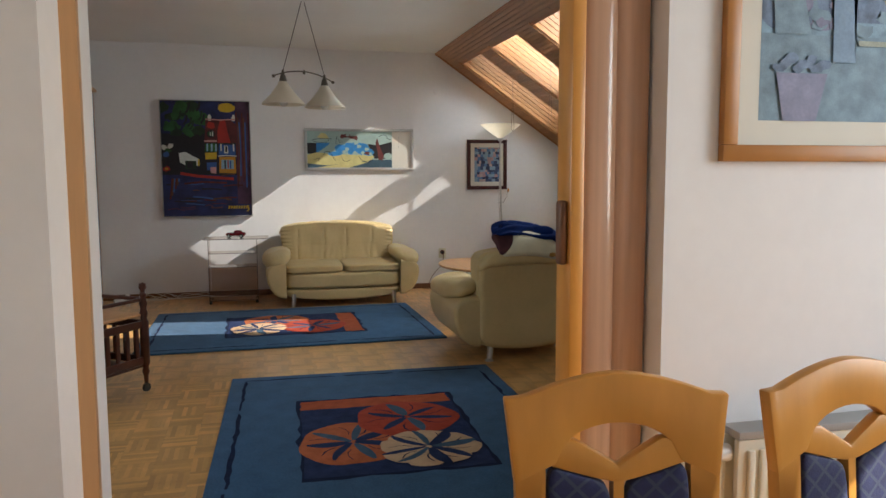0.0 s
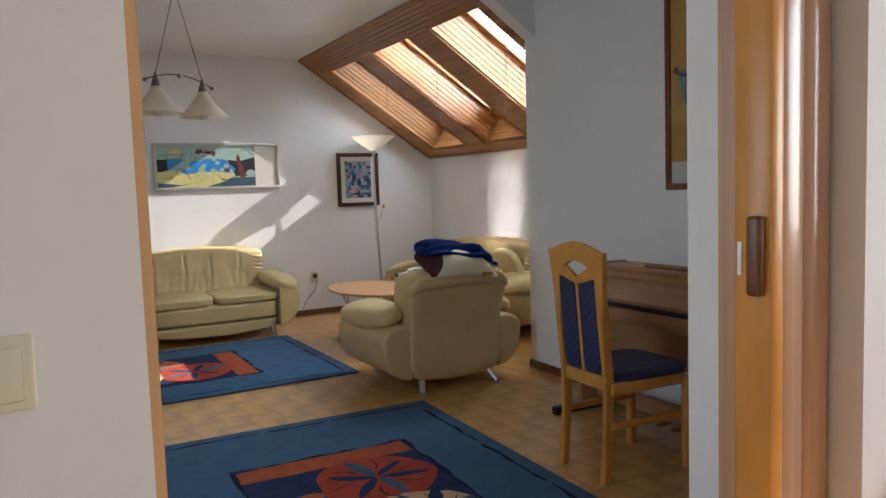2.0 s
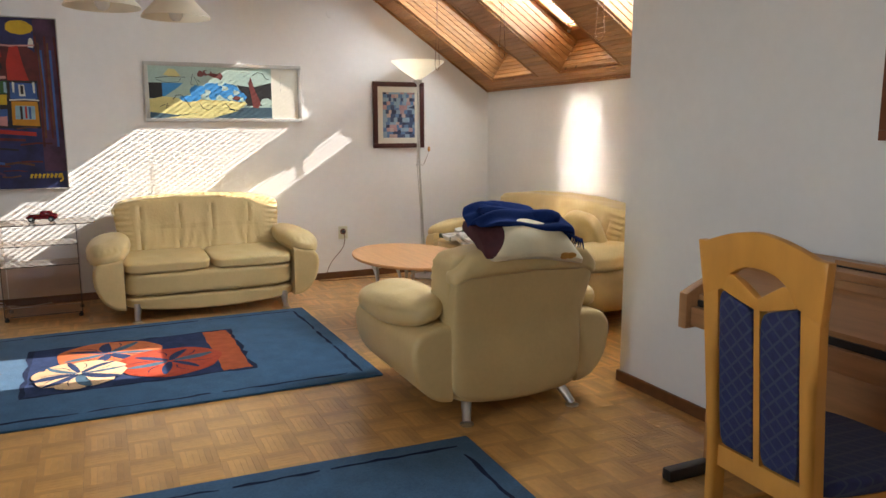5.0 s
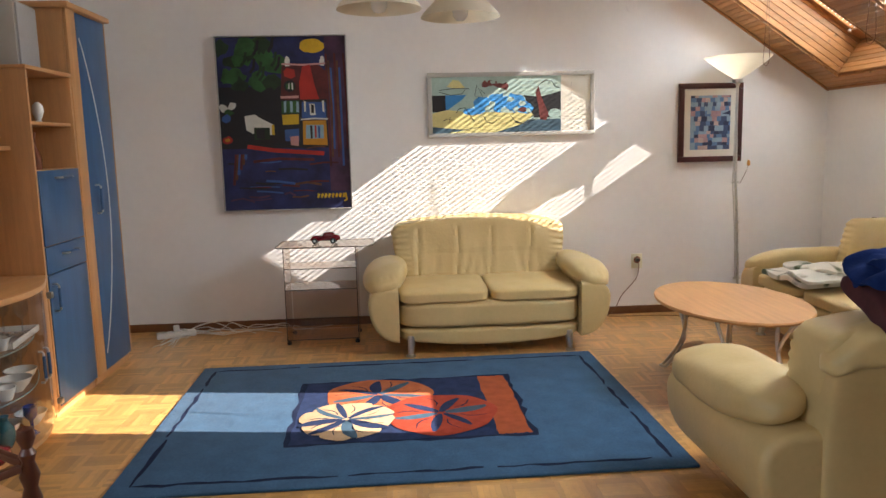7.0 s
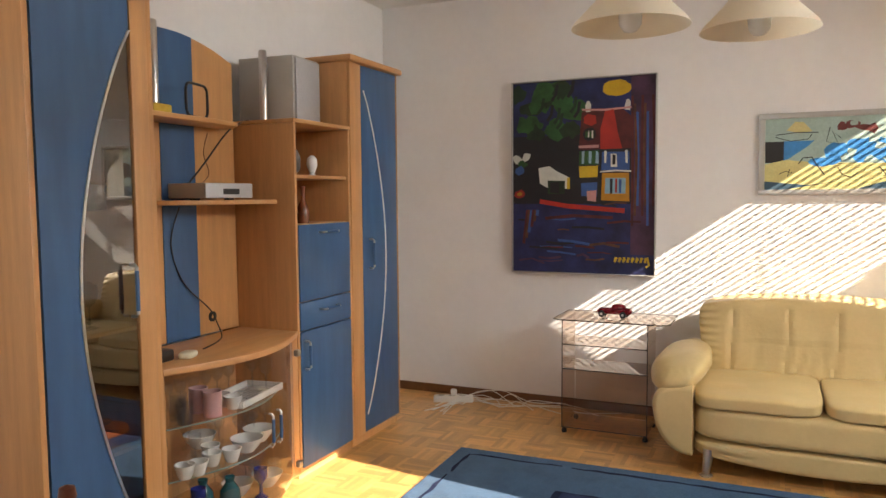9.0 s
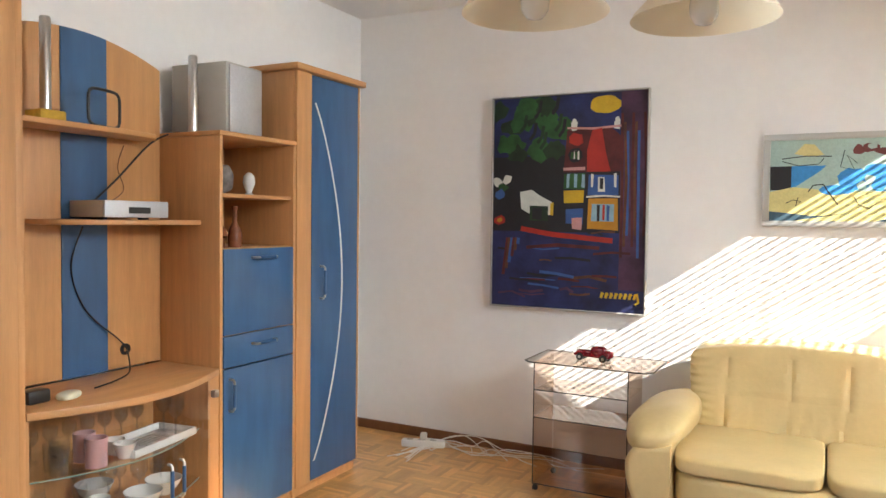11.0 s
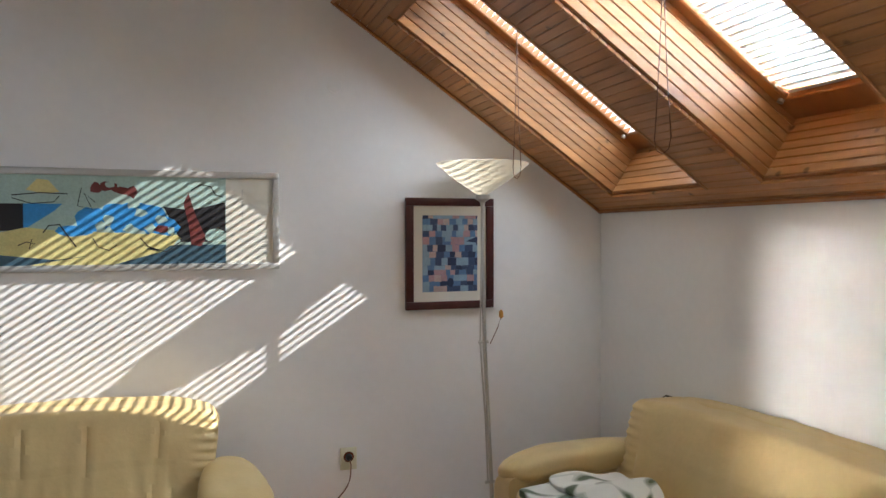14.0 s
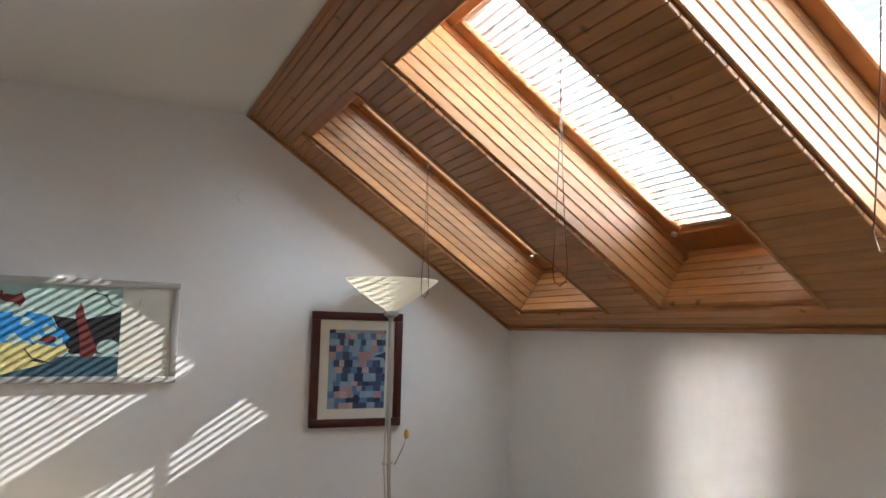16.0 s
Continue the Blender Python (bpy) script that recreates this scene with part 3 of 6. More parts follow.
# ---------------- rugs ----------------
def rug(m, flower_mats, label):
    """A thick blue rug, 2.32 by 1.64 m, with a broken dark border line and three carved flowers on a dark field."""
    root = thing("rug", label, "rug", m, "matching blue rugs")
    L, W = 1.16, 0.82
    b = bmesh.new()
    box(b, -L, -W, 0.0, L, W, 0.014, 0.006, 3)
    part("rug_body", b, M_rug, root)
    rr = random.Random(5)

    def strip(name, pts, w, material, z=0.0146):
        b = bmesh.new()
        left, right = [], []
        for i, p in enumerate(pts):
            a, c = pts[max(i - 1, 0)], pts[min(i + 1, len(pts) - 1)]
            d = Vector((c[0] - a[0], c[1] - a[1])).normalized()
            ww = w * (0.55 + 0.9 * rr.random()) * (0.5 if i in (0, len(pts) - 1) else 1)
            left.append(b.verts.new((p[0] - d.y * ww, p[1] + d.x * ww, z)))
            right.append(b.verts.new((p[0] + d.y * ww, p[1] - d.x * ww, z)))
        for i in range(len(pts) - 1):
            b.faces.new((left[i], right[i], right[i + 1], left[i + 1]))
        part(name, b, material, root)
    ins = 0.085

    def dash(x0, y0, x1, y1):
        n = max(3, int(math.hypot(x1 - x0, y1 - y0) / 0.06))
        strip("border_line", [(x0 + (x1 - x0) * i / n + rr.uniform(-1, 1) * 0.007, y0 + (y1 - y0) * i / n + rr.uniform(-1, 1) * 0.007) for i in range(n + 1)], 0.009, M_rug_dark)
    for y in (-W + ins, W - ins):
        x = -L + ins
        while x < L - ins - 0.1:
            e = min(x + rr.uniform(0.45, 1.0), L - ins)
            dash(x, y, e, y)
            x = e + 0.05
    for x in (-L + ins, L - ins):
        y = -W + ins
        while y < W - ins - 0.1:
            e = min(y + rr.uniform(0.3, 0.7), W - ins)
            dash(x, y, x, e)
            y = e + 0.04
    # dark field with a wavering edge, and a rust bar on one end
    fx0, fx1, fy0, fy1 = -0.535, 0.585, -0.43, 0.44

    def patch(name, x0, y0, x1, y1, z, material, amp=0.012, n=14):
        b = bmesh.new()
        ring = []
        for (ax, ay), (cx, cy) in zip(((x0, y0), (x1, y0), (x1, y1), (x0, y1)), ((x1, y0), (x1, y1), (x0, y1), (x0, y0))):
            for i in range(n):
                t = i / n
                ring.append(b.verts.new((ax + (cx - ax) * t + rr.uniform(-amp, amp), ay + (cy - ay) * t + rr.uniform(-amp, amp), z)))
        b.faces.new(ring)
        bmesh.ops.triangulate(b, faces=b.faces)
        part(name, b, material, root)
    patch("dark_field", fx0, fy0, fx1, fy1, 0.0147, M_rug_dark, 0.016)
    patch("indigo_field", fx0 + 0.02, fy0 + 0.02, fx1 - 0.02, fy1 - 0.02, 0.0151, M_rug_field, 0.006)
    patch("rust_bar", fx1 - 0.17, fy0 + 0.025, fx1 - 0.02, fy1 - 0.025, 0.0155, M_rug_rust, 0.006)

    def flower(cx, cy, rx, ry, material, n, turn, z, open_rim):
        """A raised disc with a wavering rim, cut by dark leaf-shaped spokes that run out from its middle."""
        b = bmesh.new()
        ring = []
        for i in range(72):
            a = 2 * math.pi * i / 72
            q = 1 + 0.035 * math.sin(3 * a + turn) + 0.02 * math.sin(7 * a + 2 * turn) - (0.10 * max(0, math.cos(n * (a - turn))) ** 6 if open_rim else 0)
            ring.append(b.verts.new((cx + rx * q * math.cos(a), cy + ry * q * math.sin(a), z)))
        g = bmesh.ops.extrude_face_region(b, geom=[b.faces.new(ring)])
        for v in [v for v in g["geom"] if isinstance(v, bmesh.types.BMVert)]:
            v.co.z += 0.002
            v.co.x += (cx - v.co.x) * 0.03
            v.co.y += (cy - v.co.y) * 0.03
        part("flower", b, material, root)
        for k in range(n):
            am = turn + (k + rr.uniform(-0.16, 0.16)) * 2 * math.pi / n
            t0, t1 = rr.uniform(0.02, 0.10), (1.0 if open_rim else rr.uniform(0.80, 0.92))
            bend, wide = rr.uniform(-0.22, 0.22), rr.uniform(0.06, 0.115)
            b = bmesh.new()
            left, right = [], []
            for i in range(11):
                f = i / 10
                t = t0 + (t1 - t0) * f
                a = am + bend * f * f
                w = wide * (0.22 + 1.0 * math.sin(math.pi * min(f * 0.92 + 0.05, 1)) ** 0.8) * (1.15 if open_rim and f > 0.6 else 1)
                x, y = t * math.cos(a), t * math.sin(a)
                left.append(b.verts.new((cx + rx * (x - w * math.sin(a)), cy + ry * (y + w * math.cos(a)), z + 0.0024)))
                right.append(b.verts.new((cx + rx * (x + w * math.sin(a)), cy + ry * (y - w * math.cos(a)), z + 0.0024)))
            for i in range(10):
                b.faces.new((left[i], right[i], right[i + 1], left[i + 1]))
            part("spoke", b, M_rug_field if k % 3 else M_rug_slate, root)
            a2 = am + math.pi / n + rr.uniform(-0.1, 0.1)
            strip("vein", [(cx + rx * t * math.cos(a2 + 0.1 * math.sin(9 * t)), cy + ry * t * math.sin(a2 + 0.1 * math.sin(9 * t))) for t in (0.35, 0.5, 0.65, 0.82)], 0.0035, M_rug_dark, z + 0.0024)
    flower(-0.125, 0.185, 0.275, 0.255, flower_mats[1], 7, 0.75, 0.0160, False)
    flower(0.175, -0.12, 0.270, 0.265, flower_mats[0], 6, 0.30, 0.0186, False)
    flower(-0.272, -0.155, 0.225, 0.235, flower_mats[2], 8, 0.15, 0.0212, True)
    return root


M_rug_slate = mat("rug_slate", (0.055, 0.10, 0.145), 0.95, var=0.15, scale=20, bump=0.5, bscale=260, spec=0.1)
rug(pose(-0.172, 5.535, 0.0, 0, 0, 0.6), (M_rug_red, M_rug_orange, M_rug_cream), "thick blue wool rug with red and cream flowers, sunlit")
rug(pose(0.180, 2.70, 0.0, 0, 0, 88.2), (M_rug_red, M_rug_orange, M_rug_cream), "thick blue wool rug with orange and cream flowers near the doorway")

# ---------------- coffee table ----------------
tab = thing("coffee_table", "oval beech coffee table on curved chrome legs", "table", pose(1.52, 5.635, 0))
b = bmesh.new()
lathe(b, [(0, 0.448), (0.93, 0.448), (0.985, 0.452), (1.0, 0.462), (0.992, 0.470), (0, 0.470)], seg=56)
for v in b.verts:
    v.co.x *= 0.355
    v.co.y *= 0.515
part("tabletop", b, M_beech_h, tab)
b = bmesh.new()
lathe(b, [(0, 0.150), (0.96, 0.150), (1.0, 0.157), (0.99, 0.166), (0, 0.166)], seg=44)
for v in b.verts:
    v.co.x *= 0.22
    v.co.y *= 0.33
part("lower_shelf", b, M_beech_h, tab, "oval beech lower shelf")
for sx in (-1, 1):
    for sy in (-1, 1):
        pts, pts2 = [], []
        for k in range(13):
            t = k / 12
            x = sx * (0.17 - 0.05 * math.sin(math.pi * t) + 0.02 * t)
            y = sy * (0.20 + 0.21 * t ** 1.6)
            pts.append((x, y, 0.445 - 0.435 * t))
            pts2.append((x, sy * (0.37 - 0.14 * math.sin(math.pi * t * 0.9) + 0.05 * t), 0.445 - 0.435 * t))
        part("leg", tube(bmesh.new(), pts, 0.010, 10), M_chrome, tab, "curved chrome leg")
        part("leg", tube(bmesh.new(), pts2, 0.010, 10), M_chrome, tab, "curved chrome leg")
        b = bmesh.new()
        lathe(b, [(0, 0), (0.022, 0), (0.022, 0.010), (0, 0.012)], (pts[-1][0], pts[-1][1], 0), 12)
        part("foot", b, M_chrome, tab)


# ---------------- chairs ----------------
def lattice_mat():
    m = mat("navy_lattice_weave", (0.012, 0.019, 0.080), 0.75, var=0.2, scale=60, bump=0.2, bscale=250, sheen=0.05)
    nt, n = m.node_tree, m.node_tree.nodes
    tc, mp = n.new("ShaderNodeTexCoord"), n.new("ShaderNodeMapping")
    nt.links.new(tc.outputs["Object"], mp.inputs[0])
    mp.inputs["Rotation"].default_value = (0, radians(45), 0)
    ck = n.new("ShaderNodeTexBrick")
    ck.offset = 0.0
    ck.inputs["Scale"].default_value = 1.0
    ck.inputs["Brick Width"].default_value = ck.inputs["Row Height"].default_value = 0.032
    ck.inputs["Mortar Size"].default_value, ck.inputs["Mortar Smooth"].default_value = 0.0035, 0.3
    sw2, cb = n.new("ShaderNodeSeparateXYZ"), n.new("ShaderNodeCombineXYZ")
    nt.links.new(mp.outputs[0], sw2.inputs[0])
    add = n.new("ShaderNodeMath")
    nt.links.new(sw2.outputs[2], add.inputs[0])
    nt.links.new(sw2.outputs[1], add.inputs[1])
    nt.links.new(sw2.outputs[0], cb.inputs[0])
    nt.links.new(add.outputs[0], cb.inputs[1])
    nt.links.new(cb.outputs[0], ck.inputs[0])
    mix = n.new("ShaderNodeMix")
    mix.data_type = "RGBA"
    b = n["Principled BSDF"]
    old = b.inputs["Base Color"].links[0].from_socket
    nt.links.new(ck.outputs["Fac"], mix.inputs[0])
    nt.links.new(old, mix.inputs[6])
    mix.inputs[7].default_value = (0.036, 0.047, 0.095, 1)
    nt.links.new(mix.outputs[2], b.inputs["Base Color"])
    return m


M_lattice = lattice_mat()


def dining_chair(label, m):
    """Honey beech chair facing -y: arched top rail, split navy upholstered back, padded seat. The seat's middle is the origin."""
    root = thing("dining_chair", label, "chair", m, "matching beech chairs")
    back = 0.20

    def by(z):
        return back + 0.045 * max(0, (z - 0.42)) / 0.58
    for s in (-1, 1):
        pts = [(s * 0.150, back - 0.005 + 0.03, 0.0, 0.017), (s * 0.150, back, 0.25, 0.018), (s * 0.150, back, 0.45, 0.019), (s * 0.150, by(0.7), 0.70, 0.023), (s * 0.152, by(0.88), 0.88, 0.026)]
        b = bmesh.new()
        for (x, y, z, w), (x2, y2, z2, w2) in zip(pts, pts[1:]):
            d, d2 = (0.015 if z < 0.6 else 0.0135), (0.015 if z2 < 0.6 else 0.0135 if z2 < 0.8 else 0.0122)
            lo = [b.verts.new((x + a * w, y + c * d, z)) for a, c in ((-1, -1), (1, -1), (1, 1), (-1, 1))]
            hi = [b.verts.new((x2 + a * w2, y2 + c * d2, z2)) for a, c in ((-1, -1), (1, -1), (1, 1), (-1, 1))]
            for k in range(4):
                b.faces.new((lo[k], lo[(k + 1) % 4], hi[(k + 1) % 4], hi[k]))
            b.faces.new(lo[::-1])
            b.faces.new(hi)
        bmesh.ops.remove_doubles(b, verts=b.verts, dist=0.0005)
        part("back_post", b, M_chairwood, root)
        b = bx(s * 0.185 - 0.018, -0.225, 0, s * 0.185 + 0.018, -0.189, 0.42, 0.006)
        part("front_leg", b, M_chairwood, root)
        b = bx(s * 0.168 - 0.010, -0.20, 0.235, s * 0.168 + 0.010, back, 0.265, 0.004)
        part("stretcher", b, M_chairwood, root)
        b = bx(s * 0.172 - 0.011, -0.20, 0.385, s * 0.172 + 0.011, back, 0.435, 0.004)
        part("seat_rail", b, M_chairwood, root)
    part("seat_rail", bx(-0.17, -0.217, 0.385, 0.17, -0.195, 0.435, 0.004), M_chairwood, root)
    part("seat_rail", bx(-0.14, back - 0.012, 0.40, 0.14, back + 0.012, 0.46, 0.004), M_chairwood, root)

    def plank(poly_fn, n, thick, name, material, label=""):
        b = bmesh.new()
        top, bot = poly_fn
        rings = []
        for dy in (-thick / 2, thick / 2):
            rings.append(([b.verts.new((x, by(z) + dy, z)) for x, z in top], [b.verts.new((x, by(z) + dy, z)) for x, z in bot]))
        k = len(top)
        for r, fl in ((rings[0], 1), (rings[1], -1)):
            for i in range(k - 1):
                b.faces.new((r[0][i], r[0][i + 1], r[1][i + 1], r[1][i]))
        for idx in (0, 1):
            for i in range(k - 1):
                b.faces.new((rings[0][idx][i], rings[0][idx][i + 1], rings[1][idx][i + 1], rings[1][idx][i]))
        for i in (0, k - 1):
            b.faces.new((rings[0][0][i], rings[0][1][i], rings[1][1][i], rings[1][0][i]))
        bmesh.ops.recalc_face_normals(b, faces=b.faces)
        bmesh.ops.bevel(b, geom=[e for e in b.edges if e.calc_face_angle(0) > 0.9], offset=0.004, segments=2, profile=0.5, affect="EDGES")
        return part(name, b, material, root, label)
    N = 24
    xs = [-1 + 2 * i / N for i in range(N + 1)]
    # arched top rail with a half-moon cut below
    top = [(0.195 * u, 0.983 + 0.052 * (1 - abs(u) ** 1.7) + 0.012 * max(0, abs(u) - 0.85) / 0.15) for u in xs]
    bot = [((0.187 - 0.009 * u * u) * u, (0.885 + 0.065 * math.sqrt(max(0, 1 - (u / 0.56) ** 2))) if abs(u) < 0.56 else 0.885 - 0.035 * (abs(u) - 0.56) / 0.44) for u in xs]
    plank((top, bot), N, 0.026, "top_rail", M_chairwood, "arched honey beech top rail")
    # V-shaped yoke under the opening
    xs2 = [-1 + 2 * i / 16 for i in range(17)]
    top = [(0.118 * u, 0.877 + 0.046 * min(1, abs(u) / 0.64) ** 0.95) for u in xs2]
    bot = [(0.118 * u, 0.848 + 0.032 * abs(u) ** 1.2) for u in xs2]
    plank((top, bot), 16, 0.024, "yoke", M_chairwood, "V-shaped wooden yoke")
    b = bmesh.new()
    for z0, z1 in ((0.46, 0.64), (0.64, 0.855)):
        v = [b.verts.new((a * 0.009, by(z) + c * 0.012, z)) for z in (z0, z1) for a, c in ((-1, -1), (1, -1), (1, 1), (-1, 1))]
        for k in range(4):
            b.faces.new((v[k], v[(k + 1) % 4], v[4 + (k + 1) % 4], v[4 + k]))
    part("centre_splat", b, M_chairwood, root)
    for s in (-1, 1):
        def pad_fn(q, s=s):
            z = 0.665 + q.z
            q.y += by(z) - by(0.665)
            if q.z > 0:
                q.z += 0.018 * (s * q.x / 0.055) * smoothstep(0, 0.17, q.z)
            return q
        part("back_pad", puff(bmesh.new(), (s * 0.0672, by(0.665), 0.665), (0.0555, 0.016, 0.198), 9, 12, pad_fn), M_lattice, root, "navy upholstered back pad with a diamond lattice")

    def seat_fn(q):
        q.x *= 1.0 + 0.10 * (-q.y / 0.21)
        q.z += 0.012 * (1 - (q.x / 0.21) ** 2) * (1 - (q.y / 0.23) ** 2) * (1 if q.z > 0 else 0)
        return q
    part("seat", puff(bmesh.new(), (0, -0.015, 0.455), (0.192, 0.215, 0.026), 5, 14, seat_fn), M_lattice, root, "navy upholstered seat pad")
    return root


ch = dining_chair("honey beech chair with navy lattice upholstery at the piano", pose(1.343, 2.435, 0, 0, 0, 87.3))
c1 = copy_thing(ch, pose(0.097, 0.005, 0, 0, 0, -9.5) @ Matrix.Scale(0.926, 4))
tagged(c1, "honey beech chair with navy lattice upholstery beside the doorway")
c2 = copy_thing(ch, pose(0.584, -0.01, 0, 0, 0, 8) @ Matrix.Scale(0.926, 4))
tagged(c2, "honey beech chair with navy lattice upholstery, half in sunlight")


# ---------------- wall unit along the west wall ----------------
FX = -1.88


def handle(parent, p0, p1, out=0.03, r=0.006):
    """A bar handle between two points on a front that faces +x: chrome ends and a blue grip."""
    a, b = Vector(p0), Vector(p1)
    d = (b - a).normalized()
    o = Vector((out, 0, 0))
    bm = tube(bmesh.new(), [a, a + o * 0.7, a + o + d * 0.008, b + o - d * 0.008, b + o * 0.7, b], r * 0.9, 8)
    hd = part("handle", bm, M_chrome, parent, "slim chrome bar handle")
    part("grip", tube(bmesh.new(), [a + o + d * 0.02, b + o - d * 0.02], r * 1.2, 8), M_blue, hd, "blue grip sleeve")
    return hd


def arc_strip(pts, w, x0, x1):
    bm = bmesh.new()
    n = len(pts)
    ring = [[bm.verts.new((x, y + s * w, z)) for y, z in pts] for x, s in ((x0, -1), (x1, -1), (x1, 1), (x0, 1))]
    for k in range(4):
        a, b = ring[k], ring[(k + 1) % 4]
        for i in range(n - 1):
            bm.faces.new((a[i], a[i + 1], b[i + 1], b[i]))
    bm.faces.new([r[0] for r in ring])
    bm.faces.new([r[-1] for r in ring][::-1])
    return bm


def bow(y_edge, y_mid, z0, z1, n=24):
    """Points of a shallow arc that starts and ends at y_edge and reaches y_mid half-way up."""
    return [(y_edge + (y_mid - y_edge) * math.sin(math.pi * i / n) ** 0.85, z0 + (z1 - z0) * i / n) for i in range(n + 1)]


# tall cupboard beside the window wall
tc = thing("tall_cupboard", "tall beech cupboard with a blue door and chrome arc", "cupboard", group="beech and blue wall unit")
bm = bx(-2.32, 6.135, 0.03, -1.888, 6.66, 2.05, 0.002)
part("body", bm, M_beech, tc)
part("cornice", bx(-2.32, 6.11, 2.051, -1.845, 6.69, 2.083, 0.008), M_beech_h, tc, "beech cornice board")
part("stile", bx(-1.887, 6.137, 0.05, -1.868, 6.248, 2.05, 0.003), M_beech, tc)
dr = part("door", bx(-1.887, 6.252, 0.055, -1.869, 6.645, 2.045, 0.002), M_blue, tc, "blue laminate door")
part("arc_trim", arc_strip(bow(6.275, 6.505, 0.15, 1.915), 0.0055, -1.8685, -1.866), M_white, dr, "thin silvery white arc inlay")
handle(dr, (-1.869, 6.322, 0.955), (-1.869, 6.322, 1.115))
part("edge_strip", bx(-1.887, 6.647, 0.05, -1.868, 6.66, 2.05, 0.002), M_beech, tc)
part("plinth", bx(-2.30, 6.14, 0.0, -1.89, 6.655, 0.029), M_beech, tc)
# half-high cupboard with an open shelf
mc = thing("half_cupboard", "beech cupboard with open shelves, blue flap, drawer and door", "cupboard", group="beech and blue wall unit")
part("side_panel", bx(-2.32, 5.64, 0.03, -1.872, 5.658, 1.692, 0.002), M_beech, mc)
part("side_panel", bx(-2.32, 6.115, 0.03, -1.872, 6.133, 1.692, 0.002), M_beech, mc)
part("top_board", bx(-2.32, 5.637, 1.693, -1.868, 6.134, 1.712, 0.003), M_beech_h, mc)
part("back_panel", bx(-2.315, 5.659, 0.05, -2.305, 6.114, 1.69), M_beech, mc)
for z in (1.437, 1.205, 0.846, 0.035):
    part("shelf", bx(-2.304, 5.659, z, -1.885, 6.114, z + 0.016, 0.002), M_beech_h, mc)
d = part("flap", bx(-1.886, 5.661, 0.853, -1.868, 6.112, 1.217, 0.002), M_blue, mc, "blue drop flap")
handle(d, (-1.868, 5.83, 1.178), (-1.868, 5.97, 1.178))
d = part("drawer", bx(-1.886, 5.661, 0.714, -1.868, 6.112, 0.847, 0.002), M_blue, mc, "blue drawer front")
handle(d, (-1.868, 5.83, 0.80), (-1.868, 5.97, 0.80))
d = part("door", bx(-1.886, 5.661, 0.055, -1.868, 6.112, 0.708, 0.002), M_blue, mc, "blue laminate door")
handle(d, (-1.868, 5.692, 0.53), (-1.868, 5.692, 0.665))
part("plinth", bx(-2.30, 5.65, 0.0, -1.89, 6.125, 0.029), M_beech, mc)
# middle part: bowed glass display base and a tall arched back board
base = thing("display_cabinet", "bowed beech display cabinet with glass doors full of glassware", "cabinet", group="beech and blue wall unit")


def bowed(y0, y1, back, x_end, x_mid, n=20):
    return [(back, y0)] + [(x_end + (x_mid - x_end) * math.sin(math.pi * i / n), y0 + (y1 - y0) * i / n) for i in range(n + 1)] + [(back, y1)]


part("top_board", prism(bmesh.new(), bowed(4.80, 5.635, -2.20, -1.87, -1.745), 0.695, 0.722, "z", 0.004), M_beech_h, base)
part("bottom_board", prism(bmesh.new(), bowed(4.82, 5.615, -2.20, -1.89, -1.77), 0.03, 0.055, "z", 0.004), M_beech_h, base)
part("plinth", prism(bmesh.new(), bowed(4.85, 5.60, -2.20, -1.93, -1.83), 0.0, 0.029, "z"), M_beech_h, base)
part("side_panel", bx(-2.20, 4.80, 0.03, -1.885, 4.818, 0.694, 0.002), M_beech, base)
part("side_panel", bx(-2.20, 5.575, 0.03, -1.872, 5.636, 0.694, 0.003), M_beech, base)
part("back_panel", bx(-2.20, 4.82, 0.056, -2.19, 5.574, 0.694), M_beech, base)
def curved_pane(y0, y1, n=12):
    bm = bmesh.new()
    rows = []
    for i in range(n + 1):
        y = y0 + (y1 - y0) * i / n
        x = -1.885 + 0.118 * math.sin(math.pi * (y - 4.80) / 0.835)
        rows.append([bm.verts.new((x, y, z)) for z in (0.06, 0.69)])
    for a, b in zip(rows, rows[1:]):
        bm.faces.new((a[0], a[1], b[1], b[0]))
    return bm


def sheet(*pts):
    """One clear sheet of glass; its rim gives the thickness."""
    bm = bmesh.new()
    bm.faces.new([bm.verts.new(p) for p in pts])
    return bm


M_edge_glass = mat("glass_edge", (0.25, 0.36, 0.32), 0.1, var=0.05)
for z in (0.27, 0.475):
    edge = [(x, y, z + 0.006) for x, y in bowed(4.822, 5.572, -2.188, -1.92, -1.80)]
    g = part("glass_shelf", sheet(*edge), M_clear, base, "clear glass shelf", False)
    part("polished_edge", tube(bmesh.new(), [(x, y, z + 0.0025) for x, y, _ in edge[1:-1]], 0.003, 6), M_edge_glass, g, "pale green polished edge")


for y0, y1, hy in ((4.825, 5.30, 5.27), (5.306, 5.57, 5.335)):
    g = part("glass_door", curved_pane(y0, y1), M_clear, base, "curved clear glass door")
    hx = -1.88 + 0.118 * math.sin(math.pi * (hy - 4.80) / 0.835)
    handle(g, (hx, hy, 0.30), (hx, hy, 0.44), 0.022, 0.006)
part("hinge", bx(-1.84, 5.555, 0.62, -1.815, 5.58, 0.65, 0.004), M_chrome, base, "round metal hinge")
part("hinge", bx(-1.84, 5.555, 0.10, -1.815, 5.58, 0.13, 0.004), M_chrome, base, "round metal hinge")
bb = thing("back_board", "arched beech back board with a blue stripe and two shelves", "shelf", group="beech and blue wall unit")
poly = [(4.802, 0.724)] + [(4.802 + 0.834 * i / 20, 2.065 - 0.085 * ((4.802 + 0.834 * i / 20 - 5.215) / 0.42) ** 2) for i in range(21)] + [(5.636, 0.724)]
